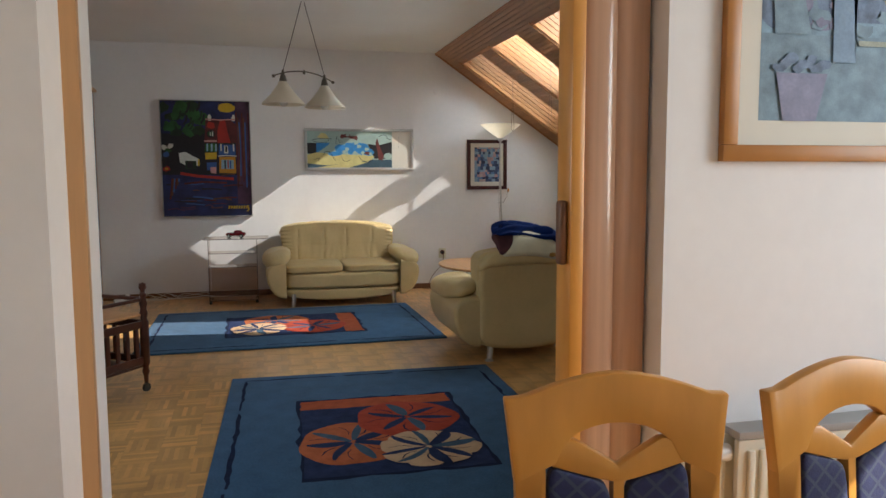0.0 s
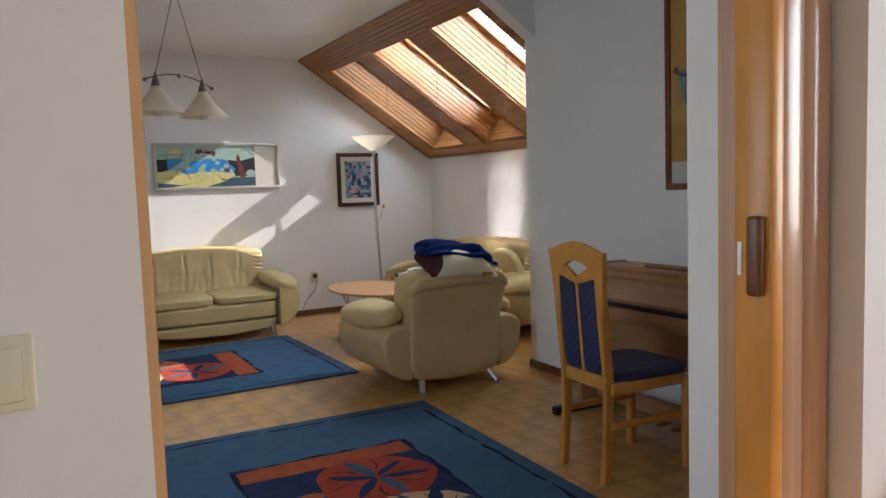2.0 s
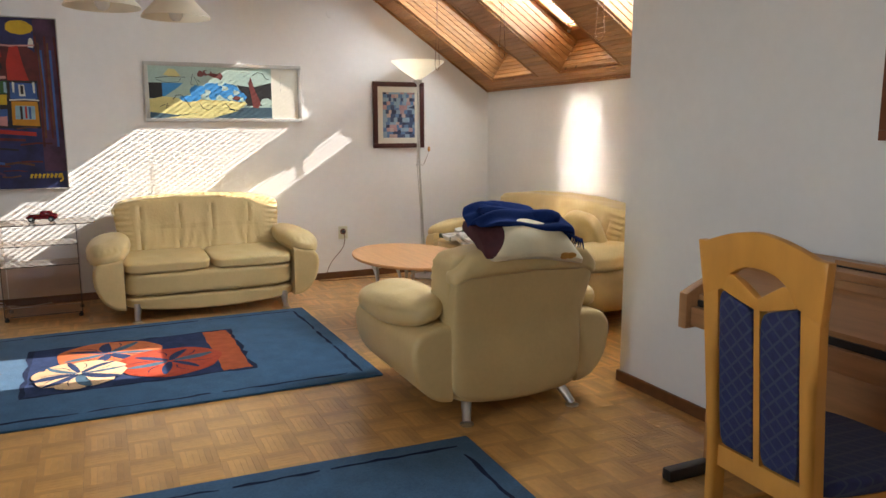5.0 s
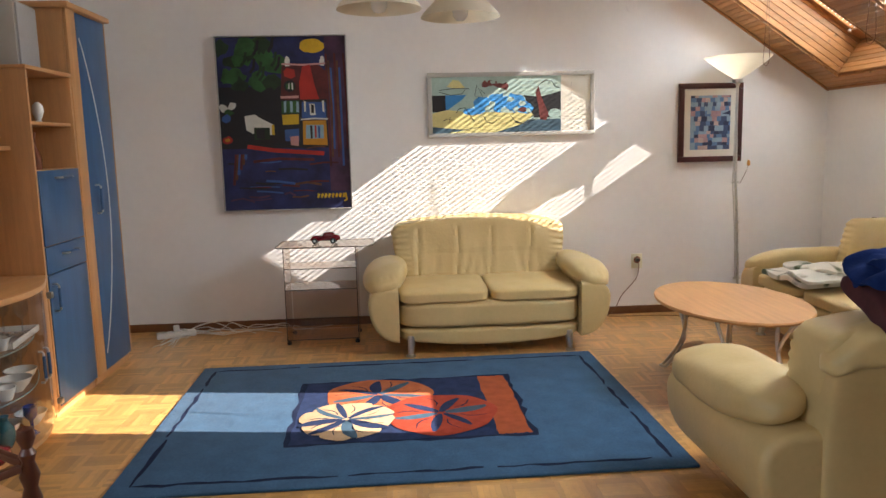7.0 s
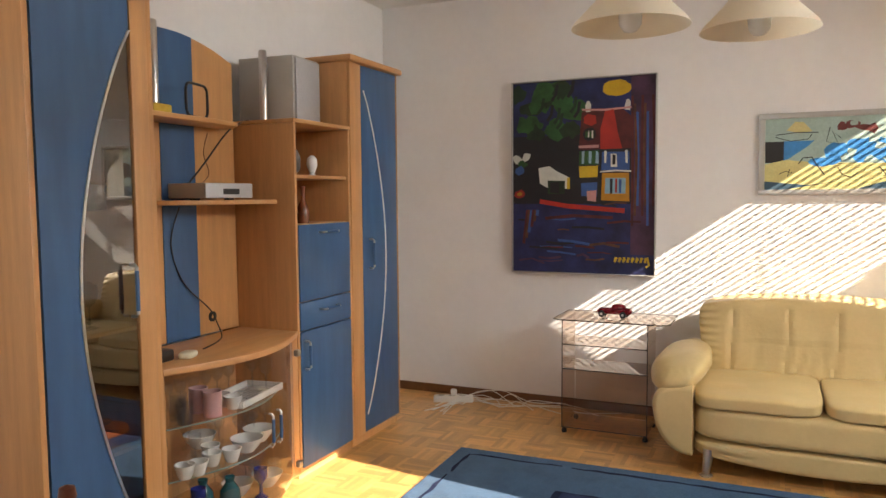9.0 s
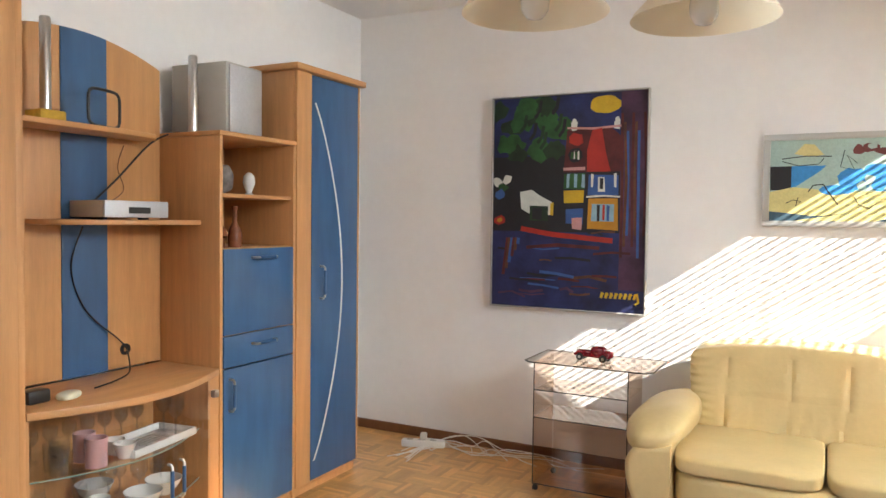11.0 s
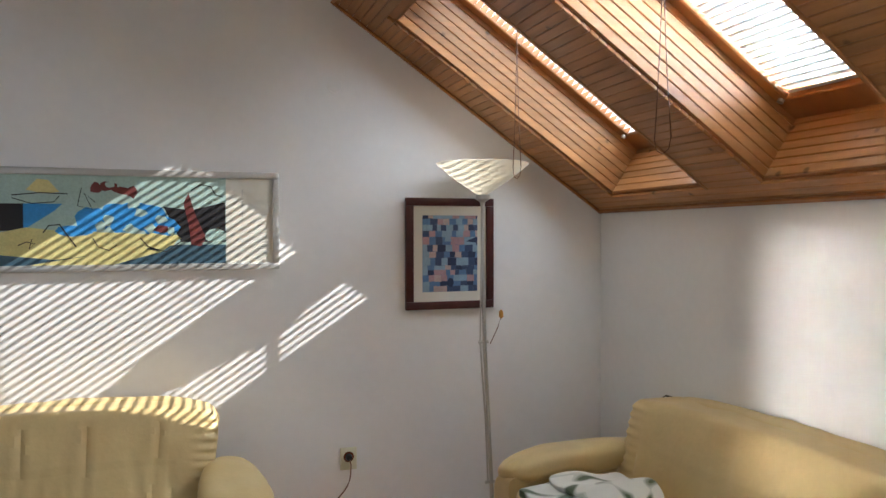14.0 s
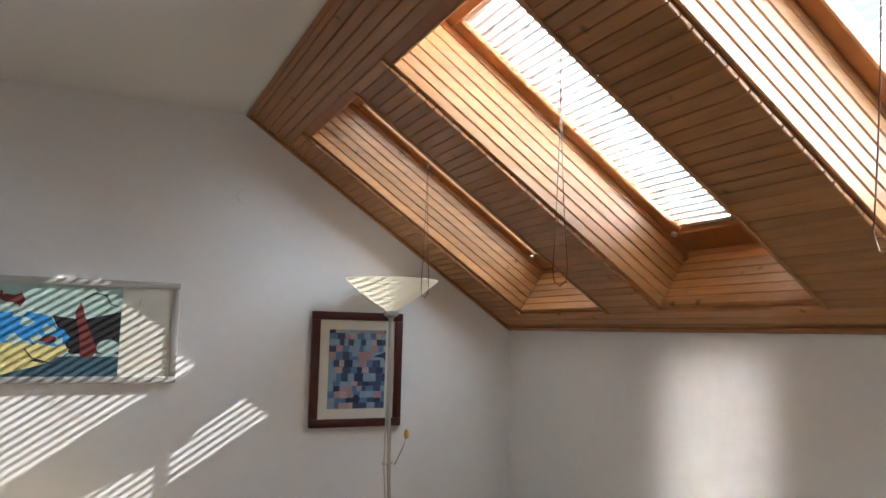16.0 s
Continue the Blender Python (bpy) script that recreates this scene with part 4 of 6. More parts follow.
part("board", prism(bmesh.new(), poly, -2.24, -2.214, "x", 0.003), M_beech, bb)
poly = [(5.165, 0.724)] + [(5.165 + 0.2 * i / 8, 2.063 - 0.085 * ((5.165 + 0.2 * i / 8 - 5.215) / 0.42) ** 2) for i in range(9)] + [(5.365, 0.724)]
part("stripe", prism(bmesh.new(), poly, -2.2138, -2.209, "x"), M_blue, bb, "blue laminate stripe")
part("shelf", prism(bmesh.new(), [(-2.208, 4.802), (-2.02, 4.802), (-2.03, 5.3), (-2.06, 5.48), (-2.12, 5.53), (-2.208, 5.535)], 1.665, 1.685, "z", 0.003), M_beech_h, bb)
part("shelf", prism(bmesh.new(), [(-2.208, 5.634), (-1.97, 5.634), (-1.98, 5.2), (-2.03, 5.06), (-2.10, 5.02), (-2.208, 5.02)], 1.318, 1.338, "z", 0.003), M_beech_h, bb)
cab = bmesh.new()
lathe(cab, [(0.010, 0), (0.024, 0), (0.024, 0.006), (0.012, 0.008)], seg=16)
cab.transform(pose(-2.2135, 5.45, 0.80, 0, 90, 0))
part("cable_grommet", cab, M_black, bb, "round black cable outlet")
# tall cupboard with a blue door and a lens-shaped glass panel
lc = thing("glass_cupboard", "tall beech cupboard with blue door and arched dark glass", "cupboard", group="beech and blue wall unit")
part("side_panel", bx(-2.32, 4.30, 0.03, -1.872, 4.322, 2.05, 0.003), M_beech, lc)
part("side_panel", bx(-2.32, 4.775, 0.03, -1.872, 4.799, 2.05, 0.003), M_beech, lc)
part("back_panel", bx(-2.315, 4.323, 0.05, -2.30, 4.774, 2.05), M_beech, lc)
part("cornice", bx(-2.32, 4.275, 2.051, -1.845, 4.825, 2.083, 0.008), M_beech_h, lc, "beech cornice board")
part("plinth", bx(-2.30, 4.31, 0.0, -1.90, 4.79, 0.05), M_beech, lc)
part("stile", bx(-1.887, 4.700, 0.05, -1.868, 4.774, 2.05, 0.003), M_beech, lc)
for z in (0.45, 0.88, 1.30, 1.62):
    if z in (0.88, 0.45):
        part("shelf", bx(-2.299, 4.324, z, -1.92, 4.773, z + 0.016, 0.002), M_beech_h, lc)
    else:
        part("glass_shelf", sheet((-2.299, 4.324, z + 0.005), (-1.95, 4.324, z + 0.005), (-1.95, 4.773, z + 0.005), (-2.299, 4.773, z + 0.005)), M_clear, lc, "clear glass shelf", False)
arc = bow(4.694, 4.462, 0.14, 1.92)
poly = [(4.694, 0.055)] + arc + [(4.694, 2.045), (4.327, 2.045), (4.327, 0.055)]
d = part("door", prism(bmesh.new(), poly, -1.886, -1.869, "x"), M_blue, lc, "blue laminate door with an arched cut-out", False)
part("arc_trim", arc_strip(arc, 0.005, -1.8685, -1.864), M_chrome, d, "thin chrome arc trim")
part("glass_panel", sheet(*[(-1.878, y, z) for y, z in arc]), M_tint, d, "dark arched glass panel", False)
handle(d, (-1.869, 4.665, 0.94), (-1.869, 4.665, 1.12))


# ---------------- glass and china ----------------
M_crystal = glass("crystal", (0.90, 0.93, 0.95), 0.02, 0.10)


def lathe_thing(name, label, category, prof, material, places, seg=18, group=""):
    """A turned piece, and copies of it at other places."""
    me = mesh(name, lathe(bmesh.new(), prof, seg=seg), material)
    for p in places:
        ob = new(name, me)
        ob.matrix_basis = pose(*p)
        tagged(ob, label, category, group)


wine = [(0.030, 0), (0.030, 0.003), (0.004, 0.010), (0.004, 0.075), (0.020, 0.090), (0.032, 0.115), (0.030, 0.155)]
tumbler = [(0, 0.004), (0.028, 0), (0.033, 0.09)]
cup = [(0, 0), (0.022, 0), (0.028, 0.012), (0.040, 0.055), (0.037, 0.055), (0.026, 0.014), (0, 0.006)]
bowl_p = [(0, 0), (0.030, 0), (0.055, 0.03), (0.070, 0.06), (0.067, 0.06), (0.050, 0.03), (0, 0.008)]
M_china = mat("white_china", (0.72, 0.71, 0.68), 0.2, var=0.04)
M_pink = mat("pink_ceramic", (0.55, 0.33, 0.33), 0.35, var=0.08)
M_maroon = mat("maroon_glaze", (0.20, 0.015, 0.03), 0.15, var=0.1)
M_teal = mat("teal_glaze", (0.02, 0.11, 0.13), 0.15, var=0.1)
M_cobalt = mat("cobalt_glaze", (0.02, 0.03, 0.20), 0.15, var=0.1)
lathe_thing("wine_glass", "clear stemmed wine glass on a shelf", "glass", wine, M_crystal,
            [(-2.05, 4.50, 0.897), (-2.0, 4.60, 0.897), (-2.1, 4.66, 0.897), (-2.02, 4.55, 0.467), (-2.1, 4.63, 0.467), (-2.0, 5.20, 0.277), (-1.93, 5.28, 0.277), (-1.95, 5.40, 0.277), (-1.95, 5.48, 0.277), (-1.90, 5.43, 0.482), (-2.0, 5.46, 0.482)], group="glassware")
lathe_thing("tumbler", "clear drinking glass on a shelf", "glass", tumbler, M_crystal,
            [(-1.90, 4.93, 0.482), (-1.96, 4.95, 0.482), (-2.0, 5.0, 0.482), (-1.89, 4.99, 0.277), (-2.05, 4.50, 1.307), (-2.0, 4.62, 1.307), (-2.05, 4.7, 1.307), (-2.06, 4.9, 0.482), (-1.92, 5.5, 0.056)], group="glassware")
shelf_rng = random.Random(31)
spots = [(-1.88 - 0.075 * (k % 3) + shelf_rng.uniform(-0.012, 0.012), 4.90 + 0.055 * k + shelf_rng.uniform(-0.010, 0.010)) for k in range(11)]
lathe_thing("liqueur_glass", "small clear stemmed liqueur glass in the cabinet", "glass", [(r * 0.8, z * 0.72) for r, z in wine], M_crystal,
            [(x - 0.10, y, 0.277) for x, y in spots[1::2]] + [(x - 0.08, y, 0.056) for x, y in spots[4:]] + [(-2.09, 4.88 + 0.075 * k, 0.482) for k in range(8)], group="glassware")
lathe_thing("mug", "matt pink ceramic mug on the glass shelf", "mug", [(0, 0), (0.036, 0), (0.038, 0.10), (0.034, 0.10), (0.032, 0.008), (0, 0.008)], M_pink, [(-1.87, 5.05, 0.482), (-1.96, 5.07, 0.482)])
lathe_thing("cup", "small white china cup on the glass shelf", "cup", cup, M_china,
            [(-1.86, 4.95, 0.277), (-1.88, 5.05, 0.277), (-1.84, 5.12, 0.277), (-1.95, 5.12, 0.277), (-1.86, 5.16, 0.482), (-1.93, 5.17, 0.482), (-1.88, 4.9, 0.277)], group="china")
lathe_thing("bowl", "white china bowl in the cabinet", "bowl", bowl_p, M_china, [(-1.95, 5.28, 0.056), (-1.9, 5.42, 0.056), (-2.08, 5.2, 0.277), (-1.86, 5.24, 0.277), (-1.90, 5.37, 0.277)])
lathe_thing("lidded_pot", "maroon glazed lidded pot on the cabinet floor", "pot", [(0, 0), (0.05, 0), (0.075, 0.03), (0.07, 0.055), (0.02, 0.075), (0.012, 0.09), (0, 0.095)], M_maroon, [(-1.85, 4.98, 0.056)])
lathe_thing("vase", "small teal glazed vase on the cabinet floor", "vase", [(0, 0), (0.025, 0), (0.045, 0.04), (0.04, 0.085), (0.016, 0.12), (0.022, 0.14), (0, 0.13)], M_teal, [(-1.88, 5.15, 0.056), (-1.96, 5.08, 0.056)])
lathe_thing("goblet", "cobalt glazed goblet on the cabinet floor", "goblet", [(0, 0), (0.03, 0), (0.008, 0.02), (0.008, 0.06), (0.03, 0.09), (0.03, 0.13), (0, 0.1)], M_cobalt, [(-1.93, 5.02, 0.056), (-1.84, 5.3, 0.056)])
tr = thing("serving_tray", "white enamel serving tray with silverware on the glass shelf", "tray", pose(-1.93, 5.32, 0.482, 0, 0, 8))
b = bmesh.new()
prism(b, [(-0.085, -0.16), (0.085, -0.16), (0.085, 0.16), (-0.085, 0.16)], 0.0, 0.006, "z", 0.002)
part("tray_floor", b, M_china, tr)
for x0, y0, x1, y1 in ((-0.095, -0.17, -0.086, 0.17), (0.086, -0.17, 0.095, 0.17), (-0.086, -0.17, 0.086, -0.161), (-0.086, 0.161, 0.086, 0.17)):
    part("rim", bx(x0, y0, 0.0, x1, y1, 0.030, 0.003), M_china, tr)
for k in range(5):
    part("spoon", tube(bmesh.new(), [(-0.05 + 0.022 * k, -0.09 + 0.01 * k, 0.010), (-0.04 + 0.022 * k, 0.06, 0.012), (-0.038 + 0.022 * k, 0.09, 0.010)], [0.003, 0.003, 0.008], 6), M_chrome, tr)
# ornaments on the open shelves
M_stone = mat("grey_stone", (0.16, 0.14, 0.13), 0.7, var=0.4, scale=30, bump=0.4)
M_brown = mat("brown_glaze", (0.20, 0.06, 0.025), 0.2, var=0.3, scale=20)
orn = bmesh.new()
puff(orn, (0, 0, 0.065), (0.045, 0.05, 0.065), 2.4, 8, lambda q: q * (1 + 0.15 * noise.noise(q * 30)))
o = solid("ornament", orn, M_stone, "grey and black carved stone ornament on the shelf", "ornament", "", True)
o.matrix_basis = pose(-1.98, 5.76, 1.453)
lathe_thing("ball_ornament", "small ivory ball on a turned stand", "ornament", [(0, 0), (0.022, 0), (0.012, 0.012), (0.02, 0.03), (0.028, 0.055), (0.024, 0.085), (0.010, 0.10), (0, 0.102)], M_china, [(-1.95, 5.90, 1.453)])
lathe_thing("bottle", "brown glazed bottle with a long neck", "bottle", [(0, 0), (0.028, 0), (0.032, 0.05), (0.026, 0.08), (0.010, 0.11), (0.010, 0.16), (0.014, 0.18), (0, 0.18)], M_brown, [(-1.94, 5.80, 1.221)])
lathe_thing("mushroom_figure", "small terracotta mushroom figure on the shelf", "ornament", [(0, 0), (0.022, 0), (0.018, 0.04), (0.035, 0.05), (0.026, 0.085), (0, 0.10)], M_brown, [(-1.95, 5.72, 1.221)])
# speaker, tubes, player on the shelves
M_grey = mat("grey_box", (0.42, 0.41, 0.38), 0.5, var=0.04)
M_silver = mat("silver_mesh", (0.50, 0.51, 0.53), 0.35, 0.4, var=0.1, scale=200, bump=0.3, bscale=500)
spk = thing("loudspeaker", "grey loudspeaker with silver grille on the cupboard", "loudspeaker", pose(-2.08, 5.875, 1.712, 0, 0, 3))
part("body", bx(-0.19, -0.12, 0, 0.12, 0.12, 0.315, 0.005), M_grey, spk)
part("grille", bx(0.1205, -0.108, 0.012, 0.132, 0.108, 0.303, 0.004), M_silver, spk, "silver mesh grille")
for p in ((-2.07, 5.685, 1.712), (-2.10, 5.03, 1.721)):
    ob = solid("metal_tube", lathe(bmesh.new(), [(0, 0), (0.019, 0), (0.019, 0.325), (0.016, 0.33), (0, 0.33)], seg=18), M_chrome, "upright silver metal tube", "tube", "", True)
    ob.matrix_basis = pose(*p)
ob = solid("sponge_block", bx(-0.045, -0.05, 0, 0.045, 0.05, 0.036, 0.006), mat("yellow_foam", (0.55, 0.36, 0.05), 0.9, var=0.15, scale=60), "mustard yellow foam block under a metal tube", "block", "", True)
ob.matrix_basis = pose(-2.10, 5.03, 1.685)
pts = []
for k in range(33):
    a = k / 32 * 2 * math.pi
    c, s = math.cos(a), math.sin(a)
    pts.append((0, 0.085 * abs(c) ** 0.4 * (1 if c > 0 else -1), 0.076 + 0.070 * abs(s) ** 0.4 * (1 if s > 0 else -1)))
ob = solid("photo_frame", tube(bmesh.new(), pts, 0.006, 8, False), M_black, "empty black rounded photo frame standing on the shelf", "photo frame", "", True)
ob.matrix_basis = pose(-2.10, 5.27, 1.685, 0, 0, 12)
pl = thing("disc_player", "silver disc player on the beech shelf", "player", pose(-2.09, 5.33, 1.338, 0, 0, -4))
part("body", bx(-0.11, -0.14, 0.008, 0.10, 0.14, 0.072, 0.003), M_grey, pl)
part("front", bx(0.1005, -0.14, 0.008, 0.110, 0.14, 0.072, 0.004), M_silver, pl, "silver front panel")
part("display", bx(0.1102, -0.04, 0.024, 0.1115, 0.055, 0.048), M_black, pl, "dark display window")
for sy in (-1, 1):
    part("foot", bx(-0.01, sy * 0.10 - 0.015, 0, 0.02, sy * 0.10 + 0.015, 0.008), M_black, pl)


def cable(name, label, pts, r, material, n=8):
    """A cable along a smooth line through the points."""
    P = [Vector(p) for p in pts]
    out = []
    for i in range(len(P) - 1):
        a, b, c, d = P[max(i - 1, 0)], P[i], P[i + 1], P[min(i + 2, len(P) - 1)]
        for k in range(n):
            t = k / n
            out.append(0.5 * (2 * b + (c - a) * t + (2 * a - 5 * b + 4 * c - d) * t * t + (3 * b - a - 3 * c + d) * t ** 3))
    out.append(P[-1])
    return solid(name, tube(bmesh.new(), out, r, 6), material, label, "cable", "", True)


cable("cable", "black cable hanging against the back board", [(-2.19, 5.24, 1.31), (-2.205, 5.20, 1.15), (-2.20, 5.26, 0.98), (-2.19, 5.40, 0.85), (-2.20, 5.45, 0.80)], 0.003, M_black)
cable("cable", "dark grey cable running up to the cupboard top", [(-2.16, 5.27, 1.411), (-2.17, 5.38, 1.50), (-2.17, 5.55, 1.66), (-2.17, 5.68, 1.718), (-2.2, 5.75, 1.718)], 0.004, M_black)
cable("cable", "thin brown cable hanging behind the player", [(-2.15, 5.34, 1.411), (-2.18, 5.42, 1.46), (-2.19, 5.40, 1.55), (-2.19, 5.43, 1.64)], 0.002, M_base)
cable("cable", "black cable lying on the cabinet top", [(-2.20, 5.45, 0.80), (-2.10, 5.38, 0.735), (-2.03, 5.27, 0.727), (-1.98, 5.13, 0.727)], 0.003, M_black)
ob = solid("power_adapter", bx(-0.03, -0.04, 0, 0.03, 0.04, 0.045, 0.008), M_black, "small black power adapter on the cabinet top", "adapter", "", True)
ob.matrix_basis = pose(-1.98, 4.90, 0.722)
ob = solid("soap_dish", puff(bmesh.new(), (0, 0, 0.014), (0.03, 0.045, 0.014), 3, 6), M_cream, "small cream dish on the cabinet top", "dish", "", True)
ob.matrix_basis = pose(-1.93, 4.99, 0.722, 0, 0, 20)
rr = random.Random(8)
for k in range(8):
    y0 = 7.30 - 0.03 * k
    pts = [(-1.82 + 0.02 * k, 6.95 + rr.uniform(-0.1, 0.1), 0.006)]
    for j in range(1, 7):
        pts.append((-1.82 + (0.07 + 0.018 * k) * j + rr.uniform(-0.06, 0.06), 7.20 + rr.uniform(-0.10, 0.09), 0.006 + (0.05 if j in (2, 4) and k % 2 else 0.0) + 0.004 * k))
    cable("cable", "white cable tangled on the floor along the wall", pts, 0.0026, M_white)

ps = thing("power_strip", "white multi-socket power strip lying among cables on the floor", "power strip", pose(-1.74, 7.17, 0, 0, 0, 20))
part("housing", bx(-0.13, -0.028, 0, 0.13, 0.028, 0.042, 0.008), M_white, ps)
for k in range(3):
    part("socket", tube(bmesh.new(), [(-0.08 + 0.07 * k, 0, 0.0422), (-0.08 + 0.07 * k, 0, 0.0435)], 0.021, 18), M_grey, ps, "round grey socket")
part("plug", bx(-0.018, -0.018, 0.044, 0.022, 0.018, 0.085, 0.010), M_white, ps, "white plug")

# ---------------- glass side table ----------------
gt = thing("glass_trolley", "smoked glass side trolley with shelves and castors", "trolley", pose(-0.685, 6.975, 0))
M_edge = mat("dark_metal_edge", (0.05, 0.045, 0.04), 0.35, 0.6, var=0.1)
top = [(-0.285, -0.15), (-0.25, -0.185), (0.31, -0.185), (0.35, -0.14), (0.35, 0.19), (-0.285, 0.19)]
tp = part("top", sheet(*[(x, y, 0.6555) for x, y in top]), M_smoke, gt, "smoked glass top with clipped corners", False)
part("rim", tube(bmesh.new(), [(x, y, 0.652) for x, y in top + top[:1]], 0.0035, 6, False), M_edge, tp, "dark polished glass edge")
for z in (0.505, 0.366, 0.03):
    s = part("shelf", sheet((-0.235, -0.15, z + 0.003), (0.235, -0.15, z + 0.003), (0.235, 0.15, z + 0.003), (-0.235, 0.15, z + 0.003)), M_smoke, gt, "smoked glass shelf", False)
    part("rim", tube(bmesh.new(), [(-0.235, -0.15, z + 0.003), (0.235, -0.15, z + 0.003)], 0.003, 6), M_edge, s)
for x in (-0.238, 0.232):
    s = part("side_pane", sheet((x + 0.003, -0.15, 0.03), (x + 0.003, 0.15, 0.03), (x + 0.003, 0.15, 0.647), (x + 0.003, -0.15, 0.647)), M_smoke, gt, "smoked glass side pane", False)
    part("rim", tube(bmesh.new(), [(x + 0.003, -0.152, 0.03), (x + 0.003, -0.152, 0.647)], 0.003, 6), M_edge, s)
part("back_pane", sheet((-0.231, 0.147, 0.037), (0.231, 0.147, 0.037), (0.231, 0.147, 0.366), (-0.231, 0.147, 0.366)), M_smoke, gt, "smoked glass back pane", False)
for sx in (-1, 1):
    for sy in (-1, 1):
        b = bmesh.new()
        lathe(b, [(0, 0), (0.014, 0.002), (0.016, 0.014), (0.010, 0.026), (0, 0.0295)], (sx * 0.225, sy * 0.14, 0), 12)
        part("castor", b, M_black, gt, "small black castor")
# red model car
car = thing("model_car", "small red vintage model car on the glass trolley", "toy car", pose(-0.66, 6.965, 0.656, 0, 0, 172))
M_red = mat("red_enamel", (0.22, 0.008, 0.015), 0.18, var=0.1, coat=0.5)
b = bx(-0.095, -0.022, 0.018, 0.085, 0.022, 0.036, 0.008)
part("body", b, M_red, car)
part("bonnet", bx(0.005, -0.018, 0.034, 0.08, 0.018, 0.052, 0.008), M_red, car)
part("cabin", puff(bmesh.new(), (-0.03, 0, 0.05), (0.042, 0.024, 0.026), 3, 8), M_red, car)
part("tail", puff(bmesh.new(), (-0.075, 0, 0.038), (0.03, 0.024, 0.02), 2.5, 8), M_red, car)
part("grille", bx(0.0805, -0.014, 0.026, 0.085, 0.014, 0.050, 0.002), M_chrome, car, "silver radiator grille")
for x in (-0.062, 0.062):
    for y in (-0.028, 0.028):
        b = tube(bmesh.new(), [(x, y - 0.005, 0.0185), (x, y + 0.005, 0.0185)], 0.0182, 16)
        wl = part("wheel", b, M_black, car)
        part("hub", tube(bmesh.new(), [(x, y - 0.006, 0.0185), (x, y + 0.006, 0.0185)], 0.008, 10), M_chrome, wl)
        part("mudguard", tube(bmesh.new(), [(x + 0.027 * math.cos(a), y, 0.0185 + 0.026 * math.sin(a)) for a in (0.3, 0.8, 1.3, 1.8, 2.3, 2.8)], 0.006, 6), M_red, car)

# ---------------- pendant lamp ----------------
M_opal = mat("frosted_glass", (0.72, 0.66, 0.54), 0.45, var=0.05, scale=12)
nt = M_opal.node_tree
tl, ad = nt.nodes.new("ShaderNodeBsdfTranslucent"), nt.nodes.new("ShaderNodeMixShader")
tl.inputs[0].default_value = (0.85, 0.76, 0.58, 1)
ad.inputs[0].default_value = 0.32
nt.links.new(nt.nodes["Principled BSDF"].outputs[0], ad.inputs[1])
nt.links.new(tl.outputs[0], ad.inputs[2])
nt.links.new(ad.outputs[0], nt.nodes["Material Output"].inputs[0])
M_nickel = mat("antique_nickel", (0.16, 0.14, 0.12), 0.38, 0.85, var=0.1)
pd = thing("pendant_lamp", "two-shade ceiling pendant with frosted glass cone shades", "pendant lamp", pose(-0.055, 4.985, 0.018, 0, 0, 32))
b = bmesh.new()
lathe(b, [(0, (CEIL - 0.018)), (0.058, (CEIL - 0.018)), (0.060, (CEIL - 0.018) - 0.012), (0.040, (CEIL - 0.018) - 0.028), (0.012, (CEIL - 0.018) - 0.034), (0, (CEIL - 0.018) - 0.034)], seg=24)
part("canopy", b, M_nickel, pd, "round nickel ceiling canopy")
part("bar", tube(bmesh.new(), [(-0.27 + 0.54 * i / 20, 0, 2.045 - 0.055 * ((i - 10) / 10) ** 2) for i in range(21)], 0.005, 8), M_nickel, pd, "arched metal bar")
for s in (-1, 1):
    part("wire", tube(bmesh.new(), [(s * 0.012, 0, (CEIL - 0.018) - 0.05), (s * 0.19, 0, 2.03)], 0.0025, 6), M_black, pd, "dark suspension wire")
    part("end_knob", lathe(bmesh.new(), [(0, -0.012), (0.009, -0.010), (0.013, 0.0), (0.009, 0.010), (0, 0.012)], (s * 0.272, 0, 1.988), 12), M_nickel, pd)
    part("stem_cap", lathe(bmesh.new(), [(0.008, 2.04), (0.010, 2.02), (0.022, 1.99), (0.030, 1.955), (0.012, 1.955)], (s * 0.19, 0, 0), 16), M_nickel, pd, "nickel socket cap")
    sh = [(0.026, 1.958), (0.055, 1.912), (0.098, 1.855), (0.152, 1.800), (0.160, 1.786)]
    part("shade", lathe(bmesh.new(), sh, (s * 0.19, 0, 0), 36), M_opal, pd, "frosted glass cone shade")
    part("bulb", lathe(bmesh.new(), [(0, 1.770), (0.018, 1.775), (0.030, 1.792), (0.032, 1.815), (0.022, 1.88), (0.014, 1.93), (0, 1.93)], (s * 0.19, 0, 0), 18), M_china, pd, "opal light bulb")
part("centre_knob", lathe(bmesh.new(), [(0, 2.022), (0.010, 2.028), (0.012, 2.048), (0, 2.06)], seg=12), M_nickel, pd)

# ---------------- floor lamp ----------------
fl = thing("floor_lamp", "slim steel floor lamp with a glass bowl shade", "floor lamp", pose(2.258, 7.075, 0))
b = bmesh.new()
lathe(b, [(0, 0), (0.13, 0), (0.132, 0.012), (0.10, 0.022), (0.02, 0.028), (0, 0.028)], seg=28)
part("base", b, M_chrome, fl)
part("pole", tube(bmesh.new(), [(0, 0, 0.02), (-0.010, 0, 0.3), (-0.045, 0, 0.97), (-0.055, 0, 1.40), (-0.055, 0, 1.66)], 0.0095, 10), M_chrome, fl, "slightly bent steel pole")
part("side_rod", tube(bmesh.new(), [(-0.028, 0, 0.30), (-0.042, 0, 0.62), (-0.068, 0, 0.975), (-0.062, 0, 1.35), (-0.058, 0, 1.60)], 0.004, 8), M_chrome, fl, "thin bent side rod")
